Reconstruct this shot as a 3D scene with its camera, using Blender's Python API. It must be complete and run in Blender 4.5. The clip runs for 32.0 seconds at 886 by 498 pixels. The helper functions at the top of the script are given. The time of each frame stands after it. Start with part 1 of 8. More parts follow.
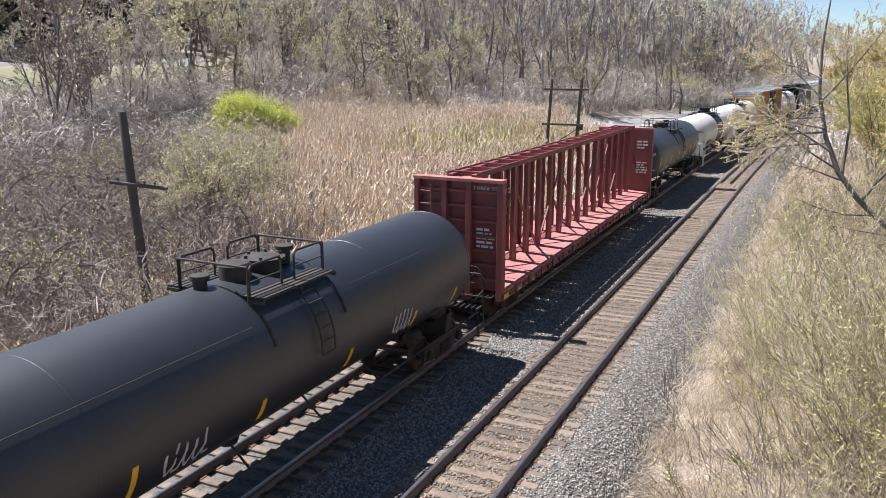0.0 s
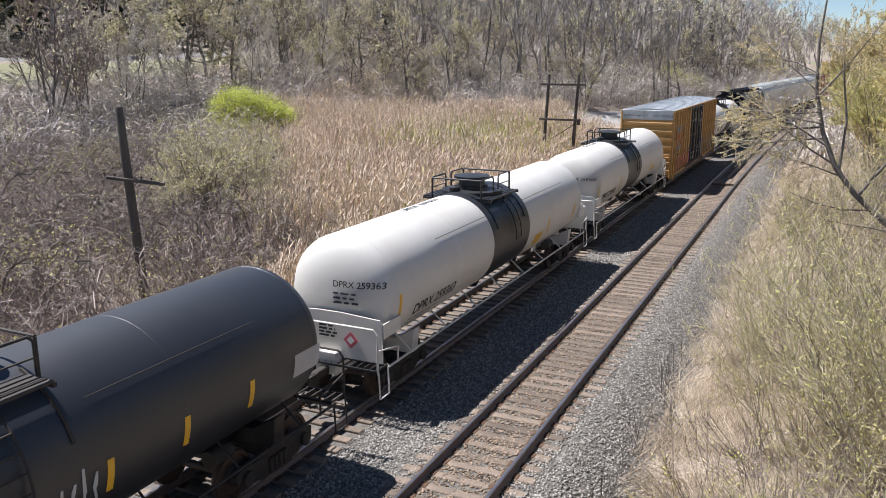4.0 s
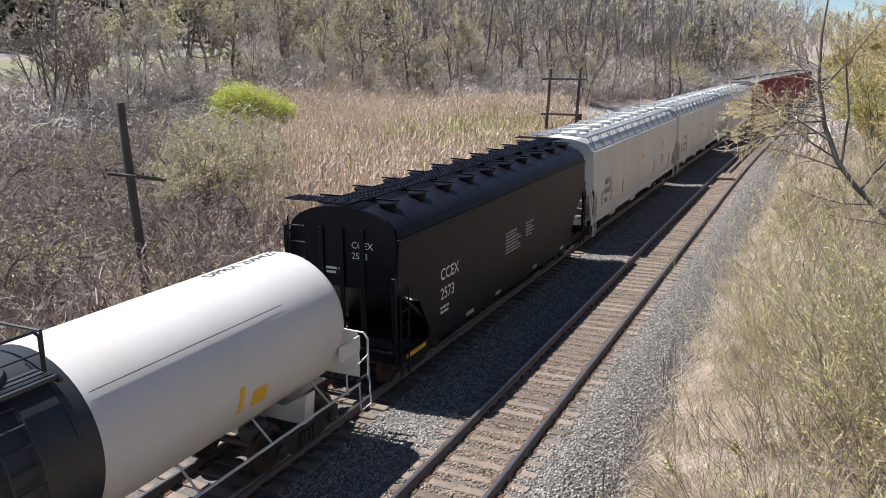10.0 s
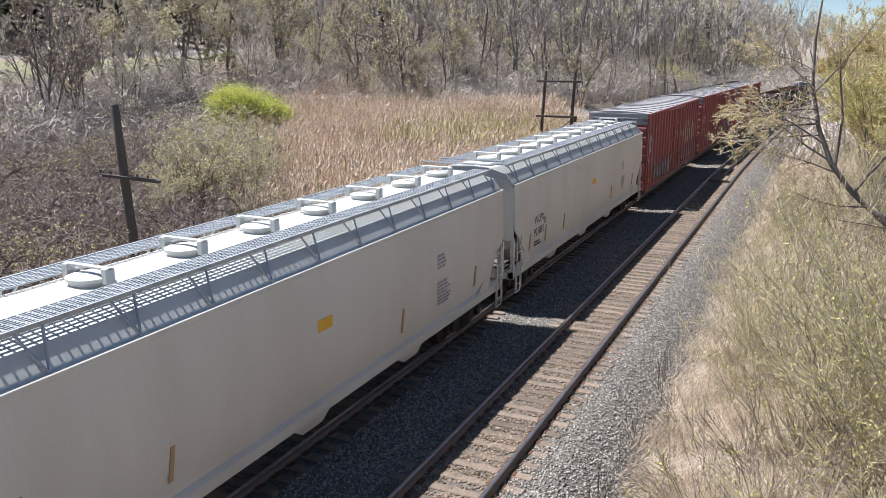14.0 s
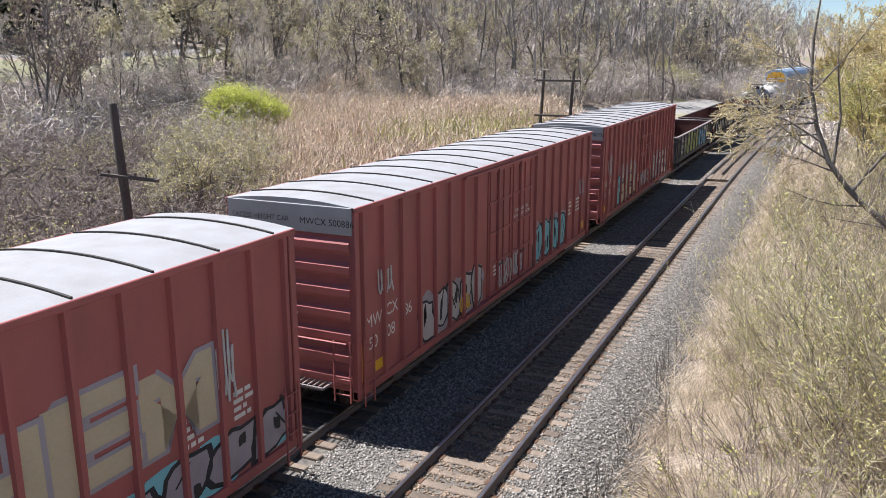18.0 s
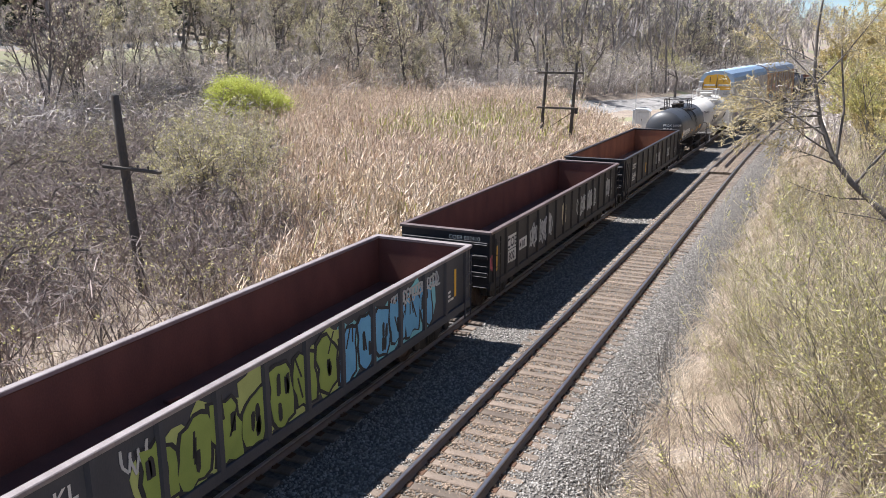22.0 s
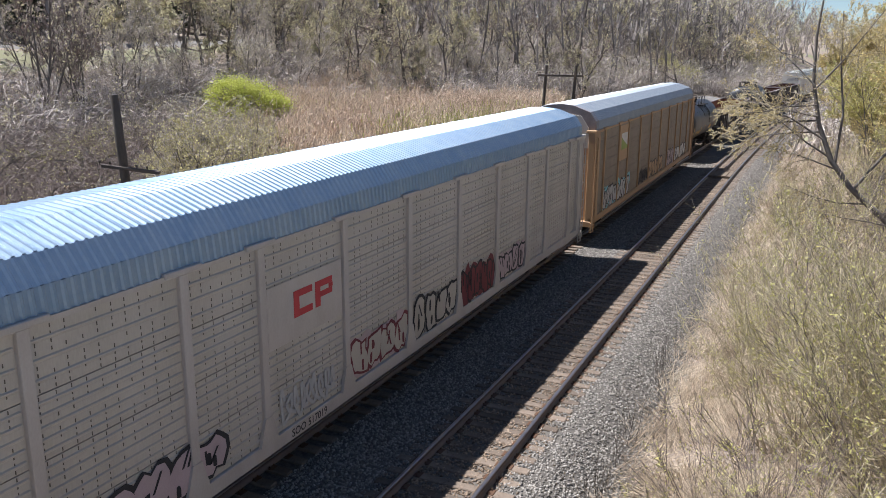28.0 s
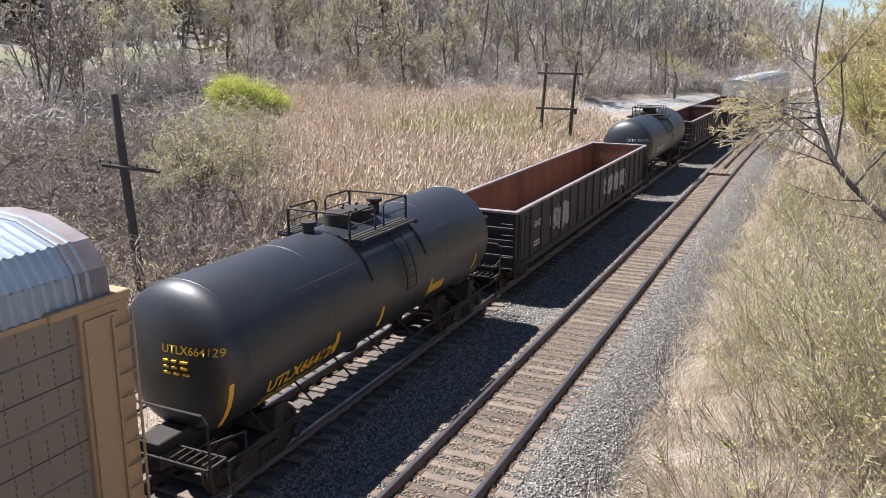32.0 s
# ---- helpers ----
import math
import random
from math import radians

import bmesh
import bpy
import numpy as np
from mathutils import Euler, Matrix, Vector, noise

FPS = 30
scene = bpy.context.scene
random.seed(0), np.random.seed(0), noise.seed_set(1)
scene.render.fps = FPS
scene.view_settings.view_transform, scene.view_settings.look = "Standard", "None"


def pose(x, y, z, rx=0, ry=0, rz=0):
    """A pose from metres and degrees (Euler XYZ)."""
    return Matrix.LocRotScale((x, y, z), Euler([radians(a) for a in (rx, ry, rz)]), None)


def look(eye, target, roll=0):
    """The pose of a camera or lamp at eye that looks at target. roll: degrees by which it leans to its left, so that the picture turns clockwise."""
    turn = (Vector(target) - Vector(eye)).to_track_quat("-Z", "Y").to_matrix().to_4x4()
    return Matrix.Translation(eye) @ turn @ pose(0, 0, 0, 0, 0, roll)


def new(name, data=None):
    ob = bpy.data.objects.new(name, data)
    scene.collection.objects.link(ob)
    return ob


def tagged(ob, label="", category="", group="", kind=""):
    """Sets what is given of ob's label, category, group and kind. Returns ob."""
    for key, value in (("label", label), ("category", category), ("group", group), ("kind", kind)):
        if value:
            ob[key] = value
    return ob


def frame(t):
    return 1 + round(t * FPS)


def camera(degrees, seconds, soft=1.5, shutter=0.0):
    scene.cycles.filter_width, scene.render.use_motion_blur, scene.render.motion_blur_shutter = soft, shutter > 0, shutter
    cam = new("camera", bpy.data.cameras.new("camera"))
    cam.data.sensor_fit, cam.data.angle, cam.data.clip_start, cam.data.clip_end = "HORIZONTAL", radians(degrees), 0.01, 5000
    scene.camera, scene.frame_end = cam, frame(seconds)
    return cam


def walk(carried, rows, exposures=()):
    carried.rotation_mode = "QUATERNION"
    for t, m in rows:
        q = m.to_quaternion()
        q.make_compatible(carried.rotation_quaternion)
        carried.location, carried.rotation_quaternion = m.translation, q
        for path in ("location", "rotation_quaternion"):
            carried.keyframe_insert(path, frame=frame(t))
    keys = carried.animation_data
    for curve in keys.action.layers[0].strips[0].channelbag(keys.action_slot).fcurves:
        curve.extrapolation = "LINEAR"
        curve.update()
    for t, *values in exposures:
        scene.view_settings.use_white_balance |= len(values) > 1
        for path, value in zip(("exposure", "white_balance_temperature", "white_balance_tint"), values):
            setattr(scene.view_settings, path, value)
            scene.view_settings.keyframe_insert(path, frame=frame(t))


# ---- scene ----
# one standing camera on a road bridge, held by hand: it only turns a little
EYE = (5.707, 0.0, 7.780)
cam = camera(57.36, 32.0, soft=0.7)
TURNS = [(0, -25.396, -12.920, 0.073), (0.5, -25.389, -12.932, 0.053), (1, -25.430, -12.984, 0.030), (1.5, -25.459, -13.052, 0.032),
         (2, -25.476, -13.131, 0.060), (2.5, -25.439, -13.193, 0.044), (3, -25.333, -13.212, 0.056), (3.5, -25.270, -13.239, 0.079),
         (5.5, -25.045, -13.261, -0.083), (6, -25.078, -13.272, -0.084), (6.5, -25.173, -13.304, -0.139), (7, -25.286, -13.316, -0.185),
         (7.5, -25.393, -13.352, -0.199), (8, -25.440, -13.404, -0.200), (8.5, -25.421, -13.440, -0.204), (9, -25.423, -13.473, -0.174),
         (9.5, -25.385, -13.526, -0.147), (10, -25.331, -13.596, -0.117), (10.5, -25.294, -13.651, -0.077), (11, -25.283, -13.694, -0.062),
         (11.5, -25.267, -13.714, -0.102), (12, -25.247, -13.708, -0.131), (12.5, -25.194, -13.677, -0.075), (13, -25.106, -13.632, -0.021),
         (13.5, -25.039, -13.564, -0.004), (14, -24.977, -13.453, -0.001), (14.5, -24.912, -13.336, 0.036), (16.5, -24.628, -13.176, 0.122),
         (17, -24.716, -13.258, 0.076), (17.5, -24.794, -13.378, 0.054), (18, -24.863, -13.514, 0.019), (18.5, -24.931, -13.715, -0.027),
         (19, -24.992, -13.979, -0.074), (19.5, -25.077, -14.149, -0.161), (20, -25.141, -14.211, -0.148), (20.5, -25.163, -14.231, -0.100),
         (21, -25.148, -14.200, -0.115), (21.5, -25.107, -14.126, -0.048), (22, -25.009, -14.051, 0.085), (22.5, -24.933, -13.970, 0.166),
         (23, -24.894, -13.880, 0.270), (23.5, -24.914, -13.820, 0.339), (24, -24.951, -13.799, 0.374), (24.5, -24.979, -13.839, 0.454),
         (25, -25.025, -13.868, 0.445), (25.5, -25.053, -13.893, 0.493), (27.5, -24.975, -13.905, 0.499), (28, -24.905, -13.914, 0.496),
         (28.5, -24.872, -13.935, 0.522), (29, -24.861, -13.949, 0.535), (29.5, -24.857, -13.956, 0.526), (30, -24.845, -13.960, 0.513),
         (30.5, -24.864, -13.977, 0.497), (31, -24.887, -14.013, 0.475), (31.5, -24.901, -14.019, 0.390), (32, -24.933, -14.038, 0.317)]


def held(yaw, pitch, roll):
    return pose(*EYE, 90 + pitch, 0, -yaw) @ pose(0, 0, 0, 0, 0, roll)


# the film camera's own exposure drifts as dark and pale cars pass
EXPOSURE = ((0, 1.22), (1, 1.25), (2, 1.08), (3, 1.03), (3.5, 1.03), (6, 0.84), (7, 0.95), (9, 0.99), (12, 1.06), (14, 1.07), (18, 1.16), (20, 1.2), (24, 1.2), (25.5, 1.16), (28, 0.93), (29, 0.91), (30, 1.1), (32, 1.18))
walk(cam, [(t, held(a, b, c)) for t, a, b, c in TURNS], EXPOSURE)

# ---- light ----
world = bpy.data.worlds.new("sky")
world.use_nodes = True
scene.world = world
wn = world.node_tree
sky = wn.nodes.new("ShaderNodeTexSky")
sky.sky_type = "NISHITA"
sky.sun_disc = False
sky.sun_elevation = radians(61)
sky.sun_rotation = radians(270)
sky.air_density, sky.dust_density, sky.ozone_density = 0.7, 0.0, 3.0
wn.links.new(sky.outputs[0], wn.nodes["Background"].inputs[0])
wn.nodes["Background"].inputs[1].default_value = 0.058
SUN = bpy.data.lights.new("sun", "SUN")
SUN.energy, SUN.angle, SUN.color = 4.9, radians(0.53), (0.975, 0.965, 0.985)
sun = new("sun", SUN)
sun.matrix_world = look((-48.5, -3.0, 87.5), (0, 0, 0))

# ---- materials ----
def material(name, rgb, rough=0.8, metal=0.0, dark=None, scale=3.0, amount=0.5, fine=40.0, bump=0.15,
             streak=0.0, island=0.0, per_object=0.0, spec=0.4):
    """A surface: base colour, worn towards a second colour at a coarse and a fine scale, with relief."""
    m = bpy.data.materials.new(name)
    m.use_nodes = True
    t = m.node_tree
    n, l = t.nodes, t.links
    b = n["Principled BSDF"]
    b.inputs["Roughness"].default_value, b.inputs["Metallic"].default_value = rough, metal
    b.inputs["Specular IOR Level"].default_value = spec
    dark = dark or tuple(c * 0.6 for c in rgb)
    co = n.new("ShaderNodeTexCoord")
    mp = n.new("ShaderNodeMapping")
    mp.inputs["Scale"].default_value = (1, 1, 1 - 0.9 * streak) if streak else (1, 1, 1)
    l.new(co.outputs["Object"], mp.inputs[0])
    big = n.new("ShaderNodeTexNoise")
    big.inputs["Scale"].default_value, big.inputs["Detail"].default_value = scale, 6
    small = n.new("ShaderNodeTexNoise")
    small.inputs["Scale"].default_value, small.inputs["Detail"].default_value = fine, 4
    l.new(mp.outputs[0], big.inputs["Vector"])
    l.new(mp.outputs[0], small.inputs["Vector"])
    add = n.new("ShaderNodeMath")
    add.operation = "MULTIPLY_ADD"
    l.new(small.outputs[0], add.inputs[0])
    add.inputs[1].default_value = 0.5
    l.new(big.outputs[0], add.inputs[2])
    ramp = n.new("ShaderNodeMapRange")
    ramp.inputs["From Min"].default_value, ramp.inputs["From Max"].default_value = 0.52, 1.02
    ramp.inputs["To Max"].default_value = amount
    l.new(add.outputs[0], ramp.inputs[0])
    mix = n.new("ShaderNodeMix")
    mix.data_type = "RGBA"
    mix.inputs["A"].default_value, mix.inputs["B"].default_value = (*rgb, 1), (*dark, 1)
    l.new(ramp.outputs[0], mix.inputs["Factor"])
    colour = mix.outputs["Result"]
    if island or per_object:
        info = n.new("ShaderNodeNewGeometry" if island else "ShaderNodeObjectInfo")
        hsv = n.new("ShaderNodeHueSaturation")
        rg = n.new("ShaderNodeMapRange")
        k = island or per_object
        rg.inputs["To Min"].default_value, rg.inputs["To Max"].default_value = 1 - k, 1 + k
        l.new(info.outputs["Random Per Island" if island else "Random"], rg.inputs[0])
        l.new(rg.outputs[0], hsv.inputs["Value"])
        l.new(colour, hsv.inputs["Color"])
        colour = hsv.outputs[0]
    l.new(colour, b.inputs["Base Color"])
    if bump:
        bp = n.new("ShaderNodeBump")
        bp.inputs["Strength"].default_value, bp.inputs["Distance"].default_value = bump, 0.02
        l.new(small.outputs[0], bp.inputs["Height"])
        l.new(bp.outputs[0], b.inputs["Normal"])
    return m


def leafy(m, share_=0.45):
    """Thin leaf: part of the light comes through."""
    n, l = m.node_tree.nodes, m.node_tree.links
    b, o = n["Principled BSDF"], n["Material Output"]
    tr, mx = n.new("ShaderNodeBsdfTranslucent"), n.new("ShaderNodeMixShader")
    l.new(b.inputs["Base Color"].links[0].from_socket, tr.inputs["Color"])
    mx.inputs[0].default_value = share_
    l.new(b.outputs[0], mx.inputs[1])
    l.new(tr.outputs[0], mx.inputs[2])
    l.new(mx.outputs[0], o.inputs["Surface"])
    return m


M_BLACK = material("black_tank_paint", (0.012, 0.0135, 0.018), 0.46, dark=(0.026, 0.026, 0.030), scale=1.2, amount=0.5, streak=0.7, bump=0.03, spec=0.75)
M_GREYTANK = material("charcoal_tank_paint", (0.032, 0.034, 0.040), 0.5, dark=(0.05, 0.048, 0.046), scale=1.2, amount=0.5, streak=0.7, bump=0.03, spec=0.7)
M_WHITE = material("white_tank_paint", (0.60, 0.585, 0.555), 0.42, dark=(0.48, 0.43, 0.365), scale=0.8, amount=0.45, streak=0.8, bump=0.02)
M_BAND = material("black_band_paint", (0.02, 0.021, 0.024), 0.4, dark=(0.04, 0.04, 0.04), scale=2, amount=0.5, bump=0.03)
M_STEEL = material("sooty_underframe_steel", (0.025, 0.023, 0.022), 0.75, dark=(0.06, 0.045, 0.035), scale=4, amount=0.7)
M_WHEEL = material("worn_wheel_steel", (0.10, 0.07, 0.055), 0.6, 0.5, dark=(0.05, 0.035, 0.03), scale=5)
M_RED = material("oxide_red_paint", (0.20, 0.045, 0.045), 0.6, dark=(0.15, 0.065, 0.055), scale=1.6, amount=0.8, streak=0.5, bump=0.06)
M_DECK = material("pink_faded_red_deck", (0.42, 0.17, 0.155), 0.8, dark=(0.26, 0.09, 0.08), scale=2.5, amount=0.9)
M_YELLOW = material("mustard_boxcar_paint", (0.47, 0.27, 0.085), 0.6, dark=(0.36, 0.20, 0.08), scale=1.1, amount=0.7, streak=0.7, bump=0.04)
M_DOOR = material("black_door_paint", (0.02, 0.02, 0.022), 0.55, dark=(0.06, 0.055, 0.05), scale=2, amount=0.7, streak=0.6)
M_GALV = material("galvanised_roof", (0.30, 0.325, 0.345), 0.5, 0.4, dark=(0.50, 0.52, 0.54), scale=2.2, amount=0.9, fine=9, bump=0.05)
M_HOPPER = material("light_grey_hopper_paint", (0.64, 0.62, 0.57), 0.55, dark=(0.50, 0.465, 0.40), scale=0.9, amount=0.6, streak=0.8, bump=0.02)
M_HOPROOF = material("pale_hopper_roof", (0.54, 0.55, 0.53), 0.5, dark=(0.45, 0.44, 0.40), scale=1.5, amount=0.6, bump=0.03)
M_BLKHOP = material("black_hopper_paint", (0.006, 0.006, 0.010), 0.42, dark=(0.012, 0.011, 0.015), scale=1.0, amount=0.6, streak=0.7, bump=0.03, spec=0.10)
M_BROWN = material("brown_boxcar_paint", (0.375, 0.105, 0.10), 0.6, dark=(0.24, 0.085, 0.08), scale=1.2, amount=0.8, streak=0.7, bump=0.05)
M_WHROOF = material("white_sealed_roof", (0.285, 0.29, 0.30), 0.75, dark=(0.20, 0.185, 0.18), scale=1.8, amount=0.7, bump=0.06)
M_GONDOLA = material("black_gondola_paint", (0.013, 0.0125, 0.016), 0.6, dark=(0.034, 0.029, 0.030), scale=1.6, amount=0.8, streak=0.6)
M_GONGREY = material("faded_grey_gondola_paint", (0.038, 0.042, 0.055), 0.62, dark=(0.065, 0.065, 0.075), scale=1.6, amount=0.8, streak=0.6)
M_RUST = material("rusty_inner_plate", (0.155, 0.072, 0.055), 0.85, dark=(0.085, 0.042, 0.036), scale=1.4, amount=0.9, streak=0.5)
M_RUSTBRIGHT = material("orange_rusty_inner_plate", (0.27, 0.14, 0.085), 0.85, dark=(0.12, 0.06, 0.045), scale=1.0, amount=0.9, streak=0.5)
M_RIM = material("worn_pale_top_rim", (0.27, 0.235, 0.23), 0.6, dark=(0.15, 0.12, 0.12), scale=3, amount=0.9)
M_DARKRIM = material("rust_stained_top_rim", (0.125, 0.09, 0.088), 0.65, dark=(0.07, 0.048, 0.045), scale=3, amount=0.9)
M_RACK = material("weathered_rack_panel", (0.52, 0.49, 0.44), 0.6, 0.1, dark=(0.38, 0.35, 0.30), scale=0.9, amount=0.8, streak=0.8, bump=0.05)
M_RACK2 = material("dusty_brown_rack_panel", (0.27, 0.225, 0.18), 0.65, 0.1, dark=(0.20, 0.16, 0.125), scale=0.9, amount=0.8, streak=0.8, bump=0.05)
M_POST = material("pale_rack_post", (0.50, 0.47, 0.44), 0.55, dark=(0.38, 0.34, 0.30), scale=2, amount=0.7, streak=0.6)
M_ORANGE = material("rack_end_orange", (0.62, 0.34, 0.03), 0.55, dark=(0.5, 0.27, 0.05), scale=2, amount=0.6)
M_TAN = material("faded_tan_door_paint", (0.44, 0.28, 0.155), 0.6, dark=(0.34, 0.22, 0.13), scale=1.5, amount=0.7, streak=0.6)
M_YMARK = material("reflector_yellow", (0.75, 0.42, 0.02), 0.5, dark=(0.6, 0.35, 0.05), scale=6, amount=0.6)
M_LETTER = material("white_stencil", (0.70, 0.69, 0.66), 0.7, dark=(0.5, 0.48, 0.45), scale=6, amount=0.7)
M_INK = material("black_stencil", (0.03, 0.03, 0.035), 0.7, scale=6)
M_SIGNRED = material("faded_red_sign", (0.50, 0.05, 0.06), 0.6, scale=3)
M_BLUE = material("blue_spray", (0.15, 0.42, 0.66), 0.6, dark=(0.05, 0.2, 0.4), scale=2)
M_CYAN = material("cyan_spray", (0.20, 0.52, 0.60), 0.6, scale=2)
M_PINK = material("pink_spray", (0.60, 0.13, 0.17), 0.6, scale=2)
M_GREEN = material("olive_spray", (0.28, 0.35, 0.08), 0.6, dark=(0.14, 0.22, 0.05), scale=2)
M_LIMESPRAY = material("pale_lime_spray", (0.42, 0.47, 0.16), 0.6, scale=2)
M_LILAC = material("grey_lilac_spray", (0.34, 0.31, 0.35), 0.6, scale=2)
M_SAND = material("sand_spray", (0.52, 0.44, 0.30), 0.6, scale=2)
M_SILVER = material("silver_spray", (0.48, 0.48, 0.48), 0.55, scale=2)
M_RAIL = material("rusty_rail_web", (0.17, 0.135, 0.125), 0.55, 0.35, scale=6)
M_RAILTOP = material("worn_rail_head", (0.42, 0.41, 0.43), 0.3, 0.9, dark=(0.26, 0.22, 0.21), scale=3, amount=0.7)
M_TIE = material("weathered_tie_wood", (0.20, 0.155, 0.12), 0.9, dark=(0.09, 0.07, 0.056), scale=3, amount=0.9, fine=30, bump=0.5, per_object=0.3)
M_TIEFAR = material("weathered_tie_wood_far", (0.215, 0.165, 0.12), 0.9, dark=(0.11, 0.085, 0.065), scale=3, amount=0.9, fine=30, bump=0.5, island=0.3)
M_PLATE = material("rusty_tie_plate", (0.12, 0.065, 0.04), 0.8, 0.3, scale=8)
M_BALLAST = material("ballast_bed", (0.17, 0.15, 0.13), 0.95, dark=(0.05, 0.048, 0.046), scale=9, amount=1.0, fine=28, bump=1.0)
M_STONE = material("ballast_stone", (0.29, 0.272, 0.25), 0.9, dark=(0.17, 0.15, 0.13), scale=9, amount=0.7, island=0.55, spec=0.2)
M_STONEBROWN = material("dusty_brown_stone", (0.27, 0.205, 0.15), 0.9, dark=(0.15, 0.11, 0.085), scale=9, amount=0.8, island=0.5, spec=0.2)
M_POLE = material("grey_weathered_pole", (0.11, 0.095, 0.082), 0.9, dark=(0.055, 0.046, 0.04), scale=3, amount=0.9, fine=25, streak=0.8, bump=0.5)
M_BARK = material("grey_bark", (0.20, 0.175, 0.155), 0.9, dark=(0.075, 0.065, 0.06), scale=4, amount=0.9, bump=0.4)
M_TWIG = material("grey_brown_twigs", (0.31, 0.255, 0.23), 0.9, dark=(0.15, 0.115, 0.105), scale=0.6, amount=0.9, bump=0, island=0.5)
M_THICKET = material("mauve_brown_thicket", (0.53, 0.475, 0.44), 0.9, dark=(0.34, 0.295, 0.265), scale=0.12, amount=0.9, bump=0, island=0.5)
M_TWIGPALE = material("pale_willow_twigs", (0.54, 0.47, 0.33), 0.85, dark=(0.36, 0.305, 0.21), scale=0.6, amount=0.9, bump=0, island=0.5)
M_BUD = material("yellow_green_buds", (0.55, 0.51, 0.21), 0.75, dark=(0.42, 0.40, 0.15), scale=1.5, amount=0.8, bump=0, island=0.35)
M_BUDDULL = material("olive_tan_buds", (0.58, 0.52, 0.28), 0.8, dark=(0.43, 0.40, 0.20), scale=0.5, amount=0.9, bump=0, island=0.4)
M_BUDGOLD = material("golden_tan_buds", (0.60, 0.49, 0.24), 0.75, dark=(0.44, 0.36, 0.16), scale=0.8, amount=0.9, bump=0, island=0.4)
M_OLIVE = material("olive_grey_leaves", (0.58, 0.53, 0.36), 0.8, dark=(0.45, 0.42, 0.26), scale=0.15, amount=1.0, bump=0, island=0.4)
M_LIME = material("lime_spring_leaves", (0.54, 0.56, 0.15), 0.7, dark=(0.44, 0.47, 0.12), scale=1.5, bump=0, island=0.25)
M_NEEDLE = material("dark_conifer_needles", (0.045, 0.06, 0.038), 0.8, dark=(0.075, 0.088, 0.055), scale=0.8, bump=0, island=0.3)
M_REED = material("dry_reed", (0.69, 0.60, 0.465), 0.9, dark=(0.56, 0.43, 0.325), scale=0.14, amount=1.0, fine=3, streak=1.0, bump=0, island=0.4)
M_PLUME = material("reed_plume", (0.62, 0.51, 0.41), 0.95, dark=(0.43, 0.315, 0.245), scale=0.14, amount=1.0, bump=0, island=0.45)
M_STRAW = material("straw_grass", (0.64, 0.545, 0.42), 0.9, dark=(0.36, 0.28, 0.21), scale=0.9, amount=1.0, bump=0, island=0.5)
M_SHOOT = material("green_reed_blades", (0.50, 0.50, 0.19), 0.85, dark=(0.42, 0.41, 0.16), scale=0.7, amount=0.9, bump=0, island=0.35)
M_MAROON = material("maroon_spray", (0.17, 0.028, 0.04), 0.6, scale=2)
M_ROSE = material("pale_rose_spray", (0.50, 0.40, 0.42), 0.6, scale=2)
# galvanised rack roof: the sky's reflection is put into the base colour as blue
M_RACKROOF = material("sky_tinted_rack_roof", (0.22, 0.32, 0.45), 0.46, 0.6, dark=(0.32, 0.40, 0.49), scale=1.5, amount=0.8, fine=12, bump=0.04)
M_RACKROOFPALE = material("pale_galvanised_rack_roof", (0.27, 0.315, 0.37), 0.48, 0.6, dark=(0.36, 0.39, 0.43), scale=1.5, amount=0.8, fine=12, bump=0.04)
M_VERGE = material("pale_new_grass", (0.19, 0.195, 0.105), 0.95, dark=(0.20, 0.175, 0.12), scale=0.35, amount=0.9, fine=9, bump=0.5)
M_WOODS = material("grey_brown_woods", (0.42, 0.38, 0.365), 0.9, dark=(0.26, 0.225, 0.21), scale=0.06, amount=0.9, bump=0, island=0.5)
M_TRUNK = material("pale_grey_trunks", (0.27, 0.245, 0.23), 0.9, dark=(0.12, 0.105, 0.10), scale=0.5, amount=0.9, bump=0, island=0.4)
M_CONCRETE = material("bridge_concrete", (0.40, 0.39, 0.37), 0.9, dark=(0.28, 0.27, 0.25), scale=1.5)
M_ASPHALT = material("grey_road", (0.20, 0.19, 0.18), 0.9, scale=1.5)
M_PATH = material("dirt_path", (0.33, 0.285, 0.235), 0.95, dark=(0.25, 0.21, 0.165), scale=1.2)
M_GRAVEL = material("broken_grey_stone", (0.32, 0.305, 0.29), 0.95, dark=(0.16, 0.15, 0.14), scale=1.6, amount=1.0, fine=7, bump=1.0)
# dark colour that stands for the shade inside the rack's air holes
M_HOLESHADE = material("painted_hole_shade", (0.11, 0.095, 0.08), 0.8, scale=4)
M_CABIN = material("silver_cabinet_paint", (0.60, 0.62, 0.64), 0.45, 0.4, scale=2)


for m in (M_OLIVE, M_BUD, M_BUDGOLD, M_BUDDULL, M_LIME, M_NEEDLE):
    leafy(m)


